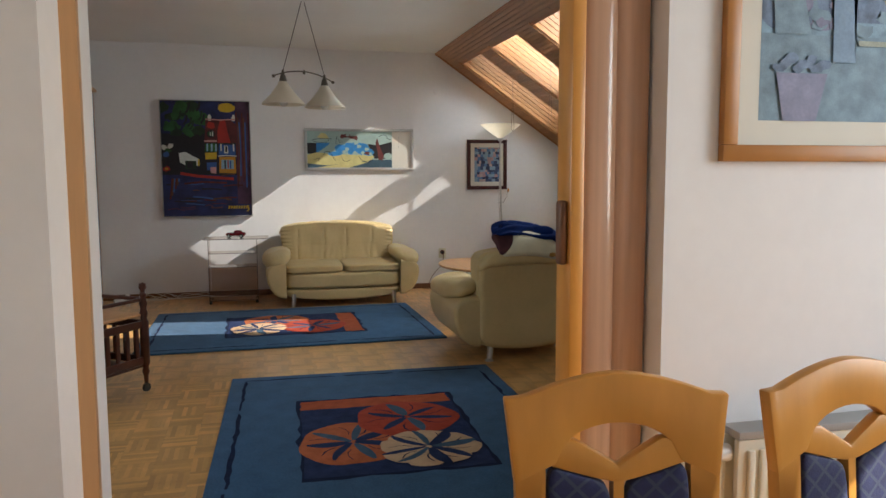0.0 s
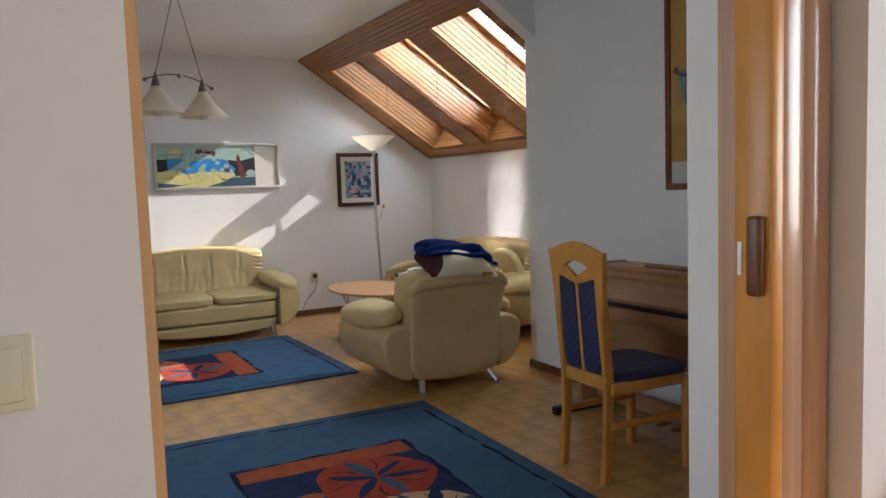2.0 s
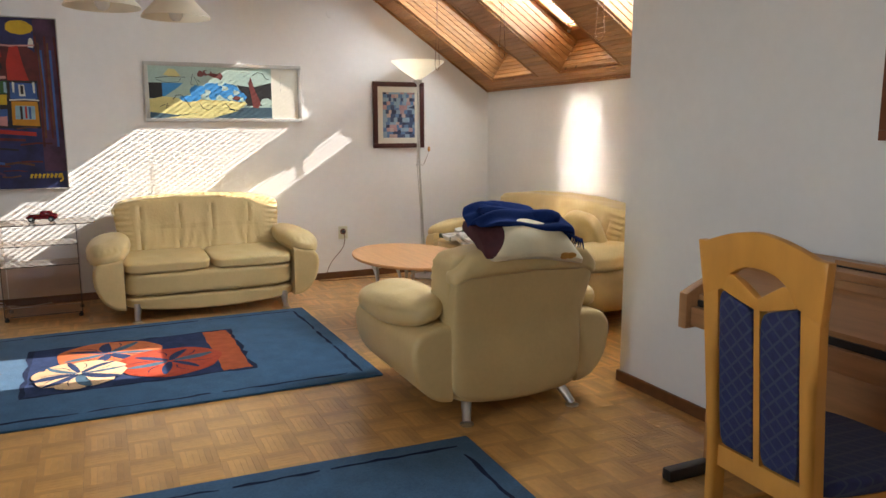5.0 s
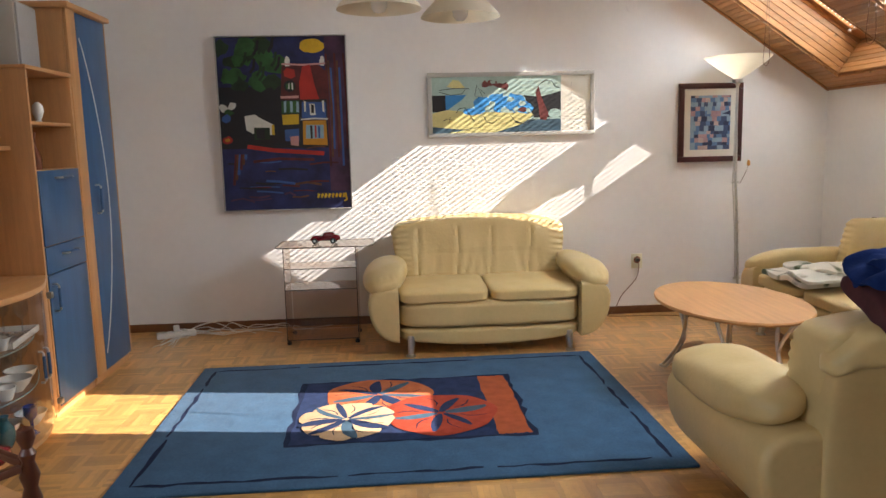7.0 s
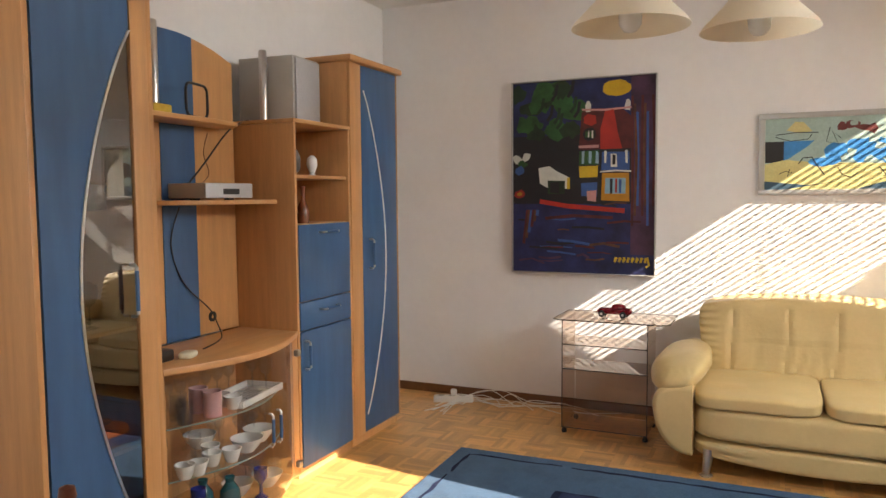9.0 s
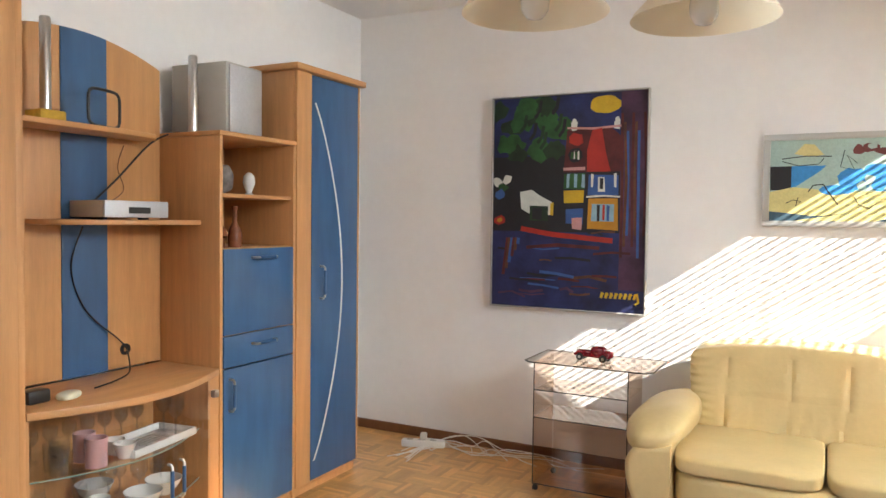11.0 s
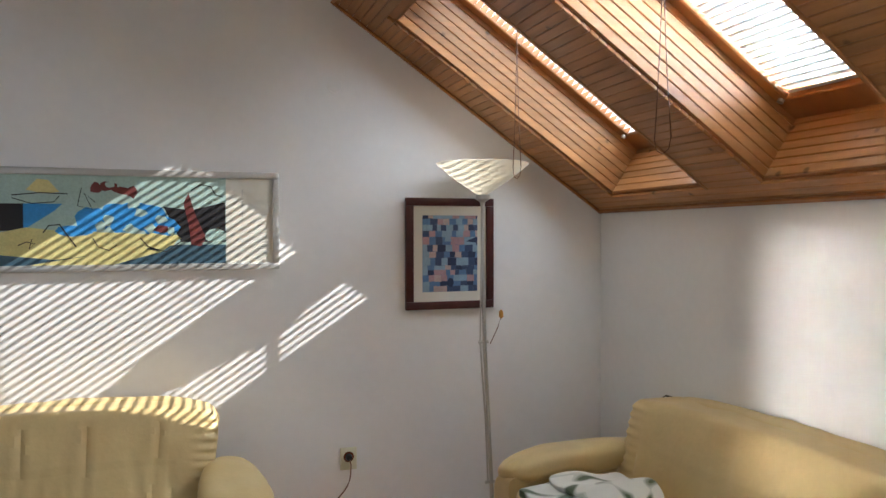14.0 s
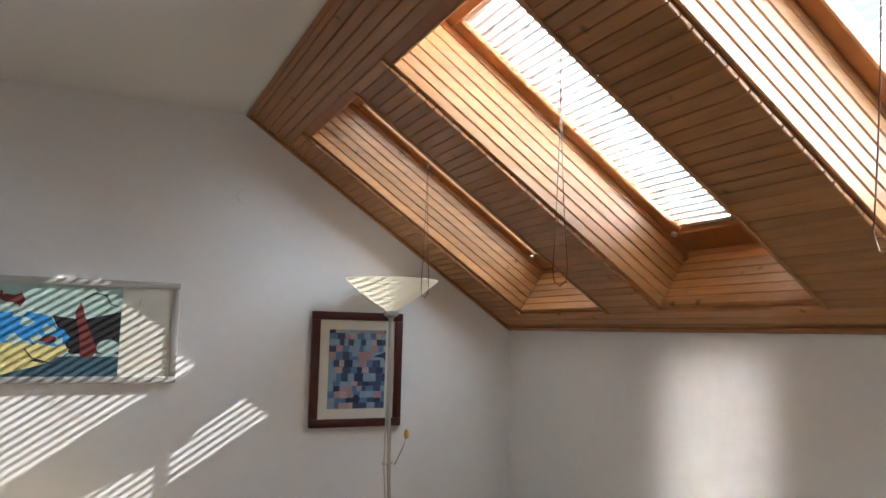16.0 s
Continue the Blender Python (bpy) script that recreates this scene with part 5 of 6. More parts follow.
for z, x in ((0.295, -0.012), (0.98, -0.046)):
    part("clamp", tube(bmesh.new(), [(x - 0.03, 0, z), (x + 0.02, 0, z)], 0.007, 8), M_chrome, fl)
part("socket_cup", lathe(bmesh.new(), [(0.010, 1.640), (0.014, 1.655), (0.034, 1.668), (0.036, 1.688), (0.02, 1.69)], (-0.055, 0, 0), 18), M_chrome, fl)
part("shade", lathe(bmesh.new(), [(0.022, 1.690), (0.075, 1.722), (0.150, 1.775), (0.218, 1.832), (0.223, 1.839)], (-0.055, 0, 0), 40), M_opal, fl, "wide cream glass bowl shade")
part("switch_cord", tube(bmesh.new(), [(-0.020, -0.01, 0.97), (0.02, -0.012, 1.05), (0.035, -0.014, 1.10)], 0.002, 6), M_base, fl)
part("switch", lathe(bmesh.new(), [(0, 1.09), (0.012, 1.10), (0.010, 1.125), (0, 1.135)], (0.036, -0.014, 0), 10), M_chairwood, fl, "small wooden switch knob")


# ---------------- pictures ----------------
def flat(name, color, rough=0.6, var=0.12, scale=14):
    return mat(name, color, rough, var=var, scale=scale, fine=0.08)


class Picture:
    """A framed picture hung on a wall: x runs right and z up from its lower left corner, -y faces the room."""

    def __init__(self, name, label, m, w, h, fw, depth, frame_mat, back_mat, mat_w=0.0, mat_mat=None, pane=True):
        self.root = thing(name, label, "picture", m)
        self.w, self.h, self.k, self.depth = w, h, 0, depth
        bars = ((0, 0, w, fw), (0, h - fw, w, h), (0, fw, fw, h - fw), (w - fw, fw, w, h - fw))
        for x0, z0, x1, z1 in bars:
            part("frame_bar", bx(x0, -depth, z0, x1, 0, z1, 0.003), frame_mat, self.root)
        part("sheet", bx(fw, -depth * 0.55, fw, w - fw, -0.002, h - fw), mat_mat or back_mat, self.root, "", False)
        self.x0, self.z0, self.x1, self.z1 = fw + mat_w, fw + mat_w, w - fw - mat_w, h - fw - mat_w
        self.y = -depth * 0.55 - 0.0004
        if mat_mat:
            self.poly([(0, 0), (1, 0), (1, 1), (0, 1)], back_mat, "print")
        if pane:
            g = part("pane", bx(fw, -depth * 0.8, fw, w - fw, -depth * 0.8 + 0.002, h - fw), M_clear, self.root, "picture glass", False)
            g.visible_shadow = False

    def poly(self, pts, material, name="paint_patch"):
        """A flat patch of colour, in fractions of the print's width and height."""
        b = bmesh.new()
        y = self.y - 0.00003 * self.k
        self.k += 1
        pts = [(min(max(u, 0.001), 0.999), min(max(v, 0.001), 0.999)) for u, v in pts]
        b.faces.new([b.verts.new((self.x0 + (self.x1 - self.x0) * u, y, self.z0 + (self.z1 - self.z0) * v)) for u, v in pts])
        bmesh.ops.triangulate(b, faces=b.faces)
        return part(name, b, material, self.root, "", False)

    def rect(self, u0, v0, u1, v1, material, jig=0.004):
        r = random.Random(int(u0 * 997 + v0 * 731 + self.k))
        j = lambda: r.uniform(-jig, jig)
        return self.poly([(u0 + j(), v0 + j()), (u1 + j(), v0 + j()), (u1 + j(), v1 + j()), (u0 + j(), v1 + j())], material)

    def blob(self, u, v, ru, rv, material, n=18, rough=0.12, seed=0):
        r = random.Random(seed + int(u * 1000))
        return self.poly([(u + ru * math.cos(2 * math.pi * i / n) * (1 + r.uniform(-rough, rough)), v + rv * math.sin(2 * math.pi * i / n) * (1 + r.uniform(-rough, rough))) for i in range(n)], material)

    def line(self, pts, w, material):
        """A brush line along points."""
        asp = (self.x1 - self.x0) / (self.z1 - self.z0)
        b, y = bmesh.new(), self.y - 0.00003 * self.k
        self.k += 1
        last = None
        at = lambda u, v: b.verts.new((self.x0 + (self.x1 - self.x0) * u, y, self.z0 + (self.z1 - self.z0) * v))
        for i, (u, v) in enumerate(pts):
            p, q = pts[max(i - 1, 0)], pts[min(i + 1, len(pts) - 1)]
            d = Vector(((q[0] - p[0]) * asp, q[1] - p[1])).normalized()
            pair = (at(u - d.y * w / asp, v + d.x * w), at(u + d.y * w / asp, v - d.x * w))
            if last:
                b.faces.new((last[0], last[1], pair[1], pair[0]))
            last = pair
        return part("brush_line", b, material, self.root, "", False)


P_dark, P_navy = flat("paint_dark", (0.012, 0.012, 0.016)), flat("paint_navy", (0.012, 0.018, 0.085), var=0.5, scale=8)
P_green, P_green2 = flat("paint_green", (0.018, 0.085, 0.022), var=0.4), flat("paint_dark_green", (0.010, 0.030, 0.012), var=0.4)
P_yel, P_red, P_mar = flat("paint_yellow", (0.55, 0.36, 0.02)), flat("paint_red", (0.36, 0.020, 0.012)), flat("paint_maroon", (0.085, 0.012, 0.012), var=0.4)
P_white, P_sky, P_blue = flat("paint_white", (0.58, 0.60, 0.55)), flat("paint_pale_blue", (0.22, 0.38, 0.48)), flat("paint_blue", (0.03, 0.09, 0.28))
P_ochre, P_pink, P_brown = flat("paint_ochre", (0.48, 0.22, 0.015)), flat("paint_pink", (0.50, 0.25, 0.24)), flat("paint_brown", (0.10, 0.035, 0.018), var=0.4)
P_violet = flat("paint_violet", (0.06, 0.022, 0.055), var=0.6, scale=6)
M_alu = mat("silver_frame", (0.50, 0.50, 0.48), 0.35, 0.5, var=0.04)
M_paper = mat("cream_paper", (0.70, 0.68, 0.60), 0.8, var=0.02)

# large painting of a street at night with a tree and houses
pc = Picture("painting", "large dark painting of colourful houses under a tree", pose(-1.385, YF - 0.001, 0.855), 0.90, 1.207, 0.007, 0.040, M_alu, P_dark, pane=False)
pc.rect(0, 0.72, 1, 1, P_navy)
pc.rect(0, 0, 1, 0.36, P_navy)
pc.rect(0.84, 0.10, 1, 1, P_violet)
for k in range(9):
    u = 0.85 + 0.017 * k
    pc.line([(u, 0.25 + 0.05 * (k % 3)), (u + 0.01 * math.sin(k), 0.6), (u - 0.005, 0.9 - 0.04 * (k % 4))], 0.006, (P_mar, P_brown, P_blue, P_violet)[k % 4])
rr = random.Random(3)
for k in range(20):
    pc.blob(0.02 + 0.46 * rr.random(), 0.72 + 0.26 * rr.random(), 0.07, 0.045, P_green if k % 3 else P_green2, 14, 0.35, k)
for k in range(10):
    u, v = 0.04 + 0.42 * rr.random(), 0.72 + 0.2 * rr.random()
    pc.line([(u, v), (u + 0.03, v + 0.03), (u + 0.04, v + 0.08)], 0.008, P_green2 if k % 2 else P_dark)
pc.blob(0.74, 0.945, 0.095, 0.042, P_yel, 20, 0.08)
pc.poly([(0.50, 0.83), (0.53, 0.85), (0.78, 0.84), (0.84, 0.80), (0.84, 0.64), (0.48, 0.64)], P_mar)
for u, v in ((0.545, 0.855), (0.815, 0.855)):
    pc.rect(u - 0.018, v - 0.022, u + 0.018, v + 0.015, P_white)
    pc.blob(u, v + 0.02, 0.014, 0.012, P_white)
pc.line([(0.50, 0.845), (0.66, 0.838), (0.84, 0.845)], 0.005, P_pink)
pc.poly([(0.66, 0.83), (0.72, 0.84), (0.75, 0.72), (0.78, 0.64), (0.63, 0.64), (0.63, 0.74)], P_red)
pc.blob(0.555, 0.79, 0.05, 0.03, P_red, 10, 0.3)
pc.blob(0.555, 0.72, 0.045, 0.035, P_dark)
pc.rect(0.525, 0.70, 0.585, 0.735, P_green)
for u in (0.545, 0.57):
    pc.rect(u, 0.70, u + 0.008, 0.735, P_white)
pc.rect(0.48, 0.645, 0.62, 0.66, P_pink)
for u0, v0, u1, v1, c in ((0.485, 0.565, 0.62, 0.635, P_green), (0.64, 0.53, 0.83, 0.625, P_blue), (0.485, 0.50, 0.615, 0.555, P_yel), (0.64, 0.375, 0.83, 0.52, P_ochre), (0.665, 0.41, 0.805, 0.49, P_sky), (0.50, 0.40, 0.61, 0.47, P_blue)):
    pc.rect(u0, v0, u1, v1, c)
for u in (0.50, 0.55, 0.60, 0.655, 0.80):
    pc.rect(u, 0.57, u + 0.018, 0.63, P_sky if u < 0.65 else P_white)
for u, c in ((0.70, P_dark), (0.735, P_red), (0.76, P_blue)):
    pc.rect(u, 0.415, u + 0.015, 0.485, c)
pc.rect(0.705, 0.55, 0.745, 0.615, P_white)
pc.rect(0.715, 0.56, 0.735, 0.61, P_dark)
pc.line([(0.63, 0.525), (0.74, 0.53), (0.84, 0.525)], 0.004, P_white)
pc.poly([(0.19, 0.55), (0.27, 0.56), (0.33, 0.53), (0.41, 0.50), (0.40, 0.44), (0.27, 0.44), (0.20, 0.47)], P_white)
pc.rect(0.26, 0.41, 0.385, 0.485, P_green2)
pc.rect(0.275, 0.42, 0.34, 0.475, P_dark)
pc.rect(0.395, 0.44, 0.42, 0.50, P_yel)
pc.rect(0.54, 0.375, 0.605, 0.43, P_pink)
for k, (u, v) in enumerate(((0.03, 0.60), (0.07, 0.57), (0.05, 0.54), (0.10, 0.61))):
    pc.blob(u, v, 0.035, 0.022, (P_white, P_green, P_blue, P_white)[k], 10, 0.3)
pc.blob(0.05, 0.415, 0.04, 0.02, P_red, 10, 0.3)
pc.blob(0.05, 0.415, 0.02, 0.01, P_ochre, 10, 0.3)
for k in range(26):
    u, v = 0.03 + 0.72 * rr.random(), 0.04 + 0.32 * rr.random()
    ln = 0.08 + 0.16 * rr.random()
    pc.line([(u, v), (u + ln * 0.5, v + rr.uniform(-0.01, 0.012)), (u + ln, v + rr.uniform(-0.02, 0.01))], 0.003 + 0.004 * rr.random(), (P_mar, P_dark, P_blue, P_brown, P_navy, P_violet)[k % 6])
pc.line([(0.20, 0.375), (0.40, 0.35), (0.80, 0.325)], 0.012, P_red)
pc.line([(0.24, 0.285), (0.44, 0.30), (0.72, 0.29)], 0.008, P_mar)
for k in range(6):
    pc.line([(0.08 + 0.02 * k, 0.15 + 0.03 * k), (0.11 + 0.015 * k, 0.33)], 0.008, (P_mar, P_brown, P_blue)[k % 3])
# yellow lettering in the corner: eight short strokes
for k in range(8):
    u = 0.735 + 0.029 * k
    pc.line([(u, 0.062), (u + 0.008, 0.088)], 0.006, P_yel)
    pc.line([(u, 0.075), (u + 0.018, 0.085 - 0.004 * (k % 3))], 0.004, P_yel)
pc.line([(0.955, 0.09), (0.965, 0.05), (0.945, 0.04)], 0.005, P_yel)

# wide framed print, abstract still shapes
hp = Picture("framed_print", "wide framed abstract print in blue, black and yellow", pose(0.072, YF - 0.001, 1.338), 1.198, 0.452, 0.030, 0.022, M_alu, M_paper, pane=False)
W_pale, W_yel = flat("print_pale_green", (0.36, 0.50, 0.46), var=0.06), flat("print_yellow", (0.62, 0.56, 0.24), var=0.08)
W_blue, W_black, W_red = flat("print_blue", (0.03, 0.24, 0.58), var=0.12), flat("print_black", (0.012, 0.012, 0.015)), flat("print_red", (0.14, 0.028, 0.026))
R = 0.862
hp.x1 = hp.x0 + (hp.x1 - hp.x0) * 0.945
hp.rect(0.0, 0.0, R, 1.0, W_pale, 0)
hp.rect(0.0, 0.38, 0.10, 0.68, W_black)
hp.poly([(0.09, 0.39), (0.20, 0.60), (0.23, 0.68), (0.09, 0.68)], W_blue)
hp.poly([(0.0, 0.08), (0.0, 0.36), (0.10, 0.42), (0.22, 0.38), (0.42, 0.36), (0.68, 0.33), (0.62, 0.12), (0.35, 0.05)], W_yel)
hp.poly([(0.0, 0.0), (0.86, 0.0), (0.86, 0.22), (0.66, 0.22), (0.46, 0.05), (0.2, 0.06), (0.0, 0.12)], flat("print_slate", (0.04, 0.09, 0.13)))
hp.poly([(0.10, 0.0), (0.42, 0.0), (0.60, 0.14), (0.50, 0.20), (0.3, 0.09)], W_yel)
hp.poly([(0.61, 0.66), (0.72, 0.62), (0.86, 0.72), (0.86, 0.25), (0.68, 0.25), (0.66, 0.45)], W_black)
for u, v, ru, rv in ((0.34, 0.50, 0.07, 0.14), (0.45, 0.52, 0.06, 0.17), (0.42, 0.60, 0.05, 0.10), (0.55, 0.53, 0.07, 0.17), (0.60, 0.42, 0.07, 0.12), (0.27, 0.38, 0.07, 0.06)):
    hp.blob(u, v, ru, rv, W_blue, 16, 0.15)
for u, v in ((0.40, 0.50), (0.48, 0.40), (0.52, 0.58), (0.56, 0.40), (0.60, 0.50), (0.64, 0.38), (0.49, 0.68), (0.37, 0.42)):
    hp.blob(u, v, 0.022, 0.055, W_pale, 9, 0.4)
hp.blob(0.605, 0.40, 0.03, 0.05, W_red, 9, 0.3)
hp.poly([(0.56, 0.36), (0.68, 0.30), (0.60, 0.14), (0.52, 0.26)], W_yel)
hp.poly([(0.71, 0.82), (0.74, 0.55), (0.78, 0.30), (0.76, 0.20), (0.72, 0.22), (0.71, 0.45), (0.69, 0.70)], W_red)
hp.blob(0.82, 0.32, 0.045, 0.09, W_pale, 14, 0.1)
for u, v, ru, rv in ((0.355, 0.86, 0.022, 0.06), (0.40, 0.88, 0.035, 0.05), (0.46, 0.84, 0.04, 0.04), (0.49, 0.82, 0.018, 0.07)):
    hp.blob(u, v, ru, rv, W_red, 10, 0.3)
hp.blob(0.405, 0.90, 0.02, 0.035, W_pale, 10, 0.2)
hp.poly([(0.10, 0.83), (0.14, 0.95), (0.18, 0.94), (0.22, 0.81), (0.16, 0.79)], W_yel)
hp.line([(0.05, 0.77), (0.15, 0.80), (0.25, 0.79)], 0.006, W_black)
hp.line([(0.05, 0.74), (0.12, 0.68), (0.20, 0.70), (0.22, 0.77)], 0.005, W_black)
hp.line([(0.30, 0.86), (0.285, 0.66), (0.34, 0.62), (0.31, 0.80), (0.35, 0.70)], 0.005, W_black)
hp.line([(0.07, 0.22), (0.10, 0.26), (0.13, 0.24), (0.11, 0.18), (0.12, 0.29)], 0.005, W_black)
hp.line([(0.16, 0.36), (0.18, 0.44), (0.22, 0.45), (0.24, 0.36), (0.26, 0.28), (0.28, 0.20)], 0.007, W_black)
hp.line([(0.34, 0.30), (0.36, 0.20), (0.40, 0.16), (0.43, 0.22)], 0.005, W_black)
hp.line([(0.52, 0.30), (0.55, 0.20), (0.62, 0.14), (0.70, 0.30)], 0.006, W_black)
hp.line([(0.72, 0.85), (0.76, 0.92), (0.80, 0.90), (0.82, 0.80), (0.85, 0.78)], 0.006, W_black)
for k in range(3):
    hp.line([(0.93, 0.80 - 0.13 * k), (0.93, 0.86 - 0.13 * k), (0.935, 0.87 - 0.13 * k)], 0.004, M_grey)

# small print in a dark mahogany frame: a grid of blue and pink squares
sp = Picture("framed_print", "small print of blue and pink squares in a mahogany frame", pose(1.892, YF - 0.001, 1.118), 0.474, 0.566, 0.040, 0.028, mat("mahogany", (0.060, 0.012, 0.011), 0.3, var=0.2, scale=12), flat("print_grey_blue", (0.14, 0.20, 0.32)), 0.048, M_paper, pane=False)
cols = [flat("square_%s" % n, c, var=0.15) for n, c in (("blue", (0.10, 0.20, 0.38)), ("slate", (0.045, 0.075, 0.16)), ("sky", (0.24, 0.36, 0.48)), ("pink", (0.42, 0.26, 0.28)), ("rose", (0.48, 0.36, 0.34)), ("ink", (0.022, 0.035, 0.09)))]
rr = random.Random(12)
v = 0.0
while v < 0.98:
    dv = rr.uniform(0.055, 0.105)
    u = 0.0
    while u < 0.98:
        du = rr.uniform(0.07, 0.15)
        sp.rect(u, v, min(u + du, 1.0), min(v + dv, 1.0), cols[rr.choice((0, 0, 1, 1, 2, 2, 3, 4, 5))], 0.006)
        u += du
    v += dv
sp.blob(0.50, 0.12, 0.06, 0.06, cols[5], 14, 0.05)
sp.poly([(0.40, 0.66), (0.44, 0.92), (0.52, 0.66)], cols[2])
sp.poly([(0.78, 0.66), (0.98, 0.72), (0.98, 0.64)], cols[5])

# ochre poster in a wooden frame above the piano
po = Picture("poster", "ochre art poster with sketched figures in a brown frame", pose(XP - 0.001, 2.845, 1.232, 0, 0, -90), 0.86, 1.05, 0.034, 0.028, mat("brown_frame", (0.17, 0.05, 0.022), 0.35, var=0.2, scale=12), flat("poster_ochre", (0.55, 0.30, 0.055), var=0.06))
po.rect(0, 0, 1, 0.115, M_paper, 0)
poster_h = po.z1 - po.z0
po.z0, po.z1 = po.z0 + 0.075 * poster_h, po.z0 + 0.80 * poster_h
Q_teal, Q_teal2 = flat("poster_teal", (0.17, 0.36, 0.37), var=0.3, scale=7), flat("poster_deep_teal", (0.09, 0.24, 0.30), var=0.4, scale=9)
Q_sage, Q_plum, Q_skin = flat("poster_sage", (0.30, 0.31, 0.17), var=0.2, scale=9), flat("poster_plum", (0.075, 0.035, 0.040), var=0.4, scale=20), flat("poster_orange", (0.56, 0.25, 0.05), var=0.15)
po.poly([(0.06, 0.72), (0.10, 0.50), (0.17, 0.30), (0.22, 0.27), (0.20, 0.45), (0.14, 0.72)], Q_teal)
po.poly([(0.27, 0.30), (0.30, 0.55), (0.27, 0.86), (0.46, 0.90), (0.62, 0.90), (0.76, 0.80), (0.99, 0.86), (0.99, 0.35), (0.72, 0.32), (0.50, 0.28)], Q_teal)
po.poly([(0.50, 0.52), (0.56, 0.80), (0.72, 0.86), (0.70, 0.60)], Q_sage)
po.poly([(0.27, 0.275), (0.40, 0.40), (0.52, 0.42), (0.66, 0.60), (0.76, 0.50), (0.74, 0.34), (0.52, 0.29)], Q_teal2)
# dancer in orange with a raised arm
po.poly([(0.13, 0.68), (0.22, 0.71), (0.27, 0.60), (0.25, 0.50), (0.33, 0.48), (0.31, 0.38), (0.27, 0.29), (0.21, 0.26), (0.17, 0.36), (0.13, 0.50)], Q_skin)
po.blob(0.205, 0.755, 0.026, 0.040, Q_plum, 14, 0.12)
po.blob(0.045, 0.725, 0.026, 0.026, P_brown, 12, 0.12)
po.line([(0.05, 0.71), (0.08, 0.685), (0.13, 0.68), (0.21, 0.705)], 0.011, P_brown)
po.line([(0.23, 0.70), (0.27, 0.61), (0.235, 0.52), (0.27, 0.50), (0.33, 0.475), (0.31, 0.38), (0.27, 0.30)], 0.007, Q_plum)
po.line([(0.14, 0.67), (0.12, 0.54), (0.16, 0.38), (0.21, 0.27), (0.19, 0.25)], 0.006, P_brown)
po.line([(0.17, 0.66), (0.16, 0.56), (0.22, 0.52), (0.19, 0.44), (0.21, 0.36), (0.24, 0.30)], 0.004, P_brown)
# middle dancer, dark and long
po.poly([(0.42, 0.78), (0.50, 0.80), (0.47, 0.62), (0.51, 0.44), (0.48, 0.35), (0.43, 0.33), (0.39, 0.44), (0.42, 0.60)], Q_sage)
po.blob(0.455, 0.79, 0.040, 0.045, Q_plum, 12, 0.3)
po.line([(0.42, 0.76), (0.40, 0.66), (0.41, 0.56), (0.39, 0.45), (0.42, 0.36), (0.44, 0.32)], 0.014, Q_plum)
po.line([(0.49, 0.72), (0.46, 0.64), (0.49, 0.52), (0.52, 0.42), (0.48, 0.35)], 0.010, Q_plum)
po.line([(0.47, 0.74), (0.56, 0.80), (0.64, 0.87), (0.70, 0.90)], 0.016, P_brown)
po.line([(0.50, 0.52), (0.56, 0.58), (0.67, 0.62), (0.64, 0.55), (0.53, 0.47)], 0.007, Q_plum)
for k in range(5):
    po.line([(0.43 + 0.012 * k, 0.62), (0.42 + 0.016 * k, 0.50), (0.44 + 0.010 * k, 0.38)], 0.003, Q_plum)
# upside-down dancer
po.poly([(0.77, 0.88), (0.91, 0.88), (0.93, 0.72), (0.86, 0.60), (0.79, 0.68)], Q_skin)
po.line([(0.77, 0.90), (0.77, 0.78), (0.81, 0.66), (0.86, 0.60), (0.92, 0.68), (0.93, 0.84)], 0.010, Q_plum)
po.poly([(0.72, 0.66), (0.77, 0.68), (0.84, 0.60), (0.94, 0.62), (0.97, 0.48), (0.90, 0.40), (0.84, 0.52), (0.76, 0.58)], Q_plum)
po.line([(0.80, 0.54), (0.86, 0.46), (0.83, 0.38), (0.79, 0.34), (0.84, 0.335)], 0.010, P_brown)
for k in range(5):
    po.line([(0.80 + 0.02 * k, 0.86), (0.81 + 0.018 * k, 0.76), (0.84 + 0.006 * k, 0.66)], 0.003, P_brown)
for k in range(4):
    po.line([(0.30 + 0.03 * k, 0.235 - 0.010 * k), (0.46, 0.255 - 0.012 * k), (0.72 - 0.03 * k, 0.242 - 0.012 * k)], 0.0045, P_dark)
po.line([(0.42, 0.24), (0.46, 0.20), (0.44, 0.17), (0.50, 0.19)], 0.004, P_dark)
po.rect(0.20, 0.13, 0.26, 0.16, P_brown)

# blue garden print in a pine frame in the dining room
gp = Picture("framed_print", "blue garden print in an orange pine frame", pose(0.733, Y0 - 0.001, 1.302), 0.98, 0.82, 0.042, 0.025, mat("orange_pine", (0.42, 0.175, 0.035), 0.35, var=0.12, scale=6), flat("print_faded_blue", (0.20, 0.32, 0.42), var=0.3, scale=20), 0.062, M_paper, pane=False)
G1, G2, G3, G4 = flat("print_deep_blue", (0.13, 0.19, 0.29), var=0.4, scale=30), flat("print_light_blue", (0.17, 0.26, 0.33), var=0.25, scale=25), flat("print_plum", (0.21, 0.22, 0.33), var=0.2), flat("print_cream_foliage", (0.34, 0.37, 0.30), var=0.2)
gp.rect(0, 0.42, 1, 1, G1, 0)
gp.rect(0, 0.0, 1, 0.36, G2, 0)
rr = random.Random(21)
for k in range(150):
    gp.blob(rr.random() * 0.97 + 0.015, 0.38 + 0.6 * rr.random(), 0.02 + 0.03 * rr.random(), 0.015 + 0.03 * rr.random(), (G1, G2, G4, G2, G3)[k % 5], 9, 0.4, k)
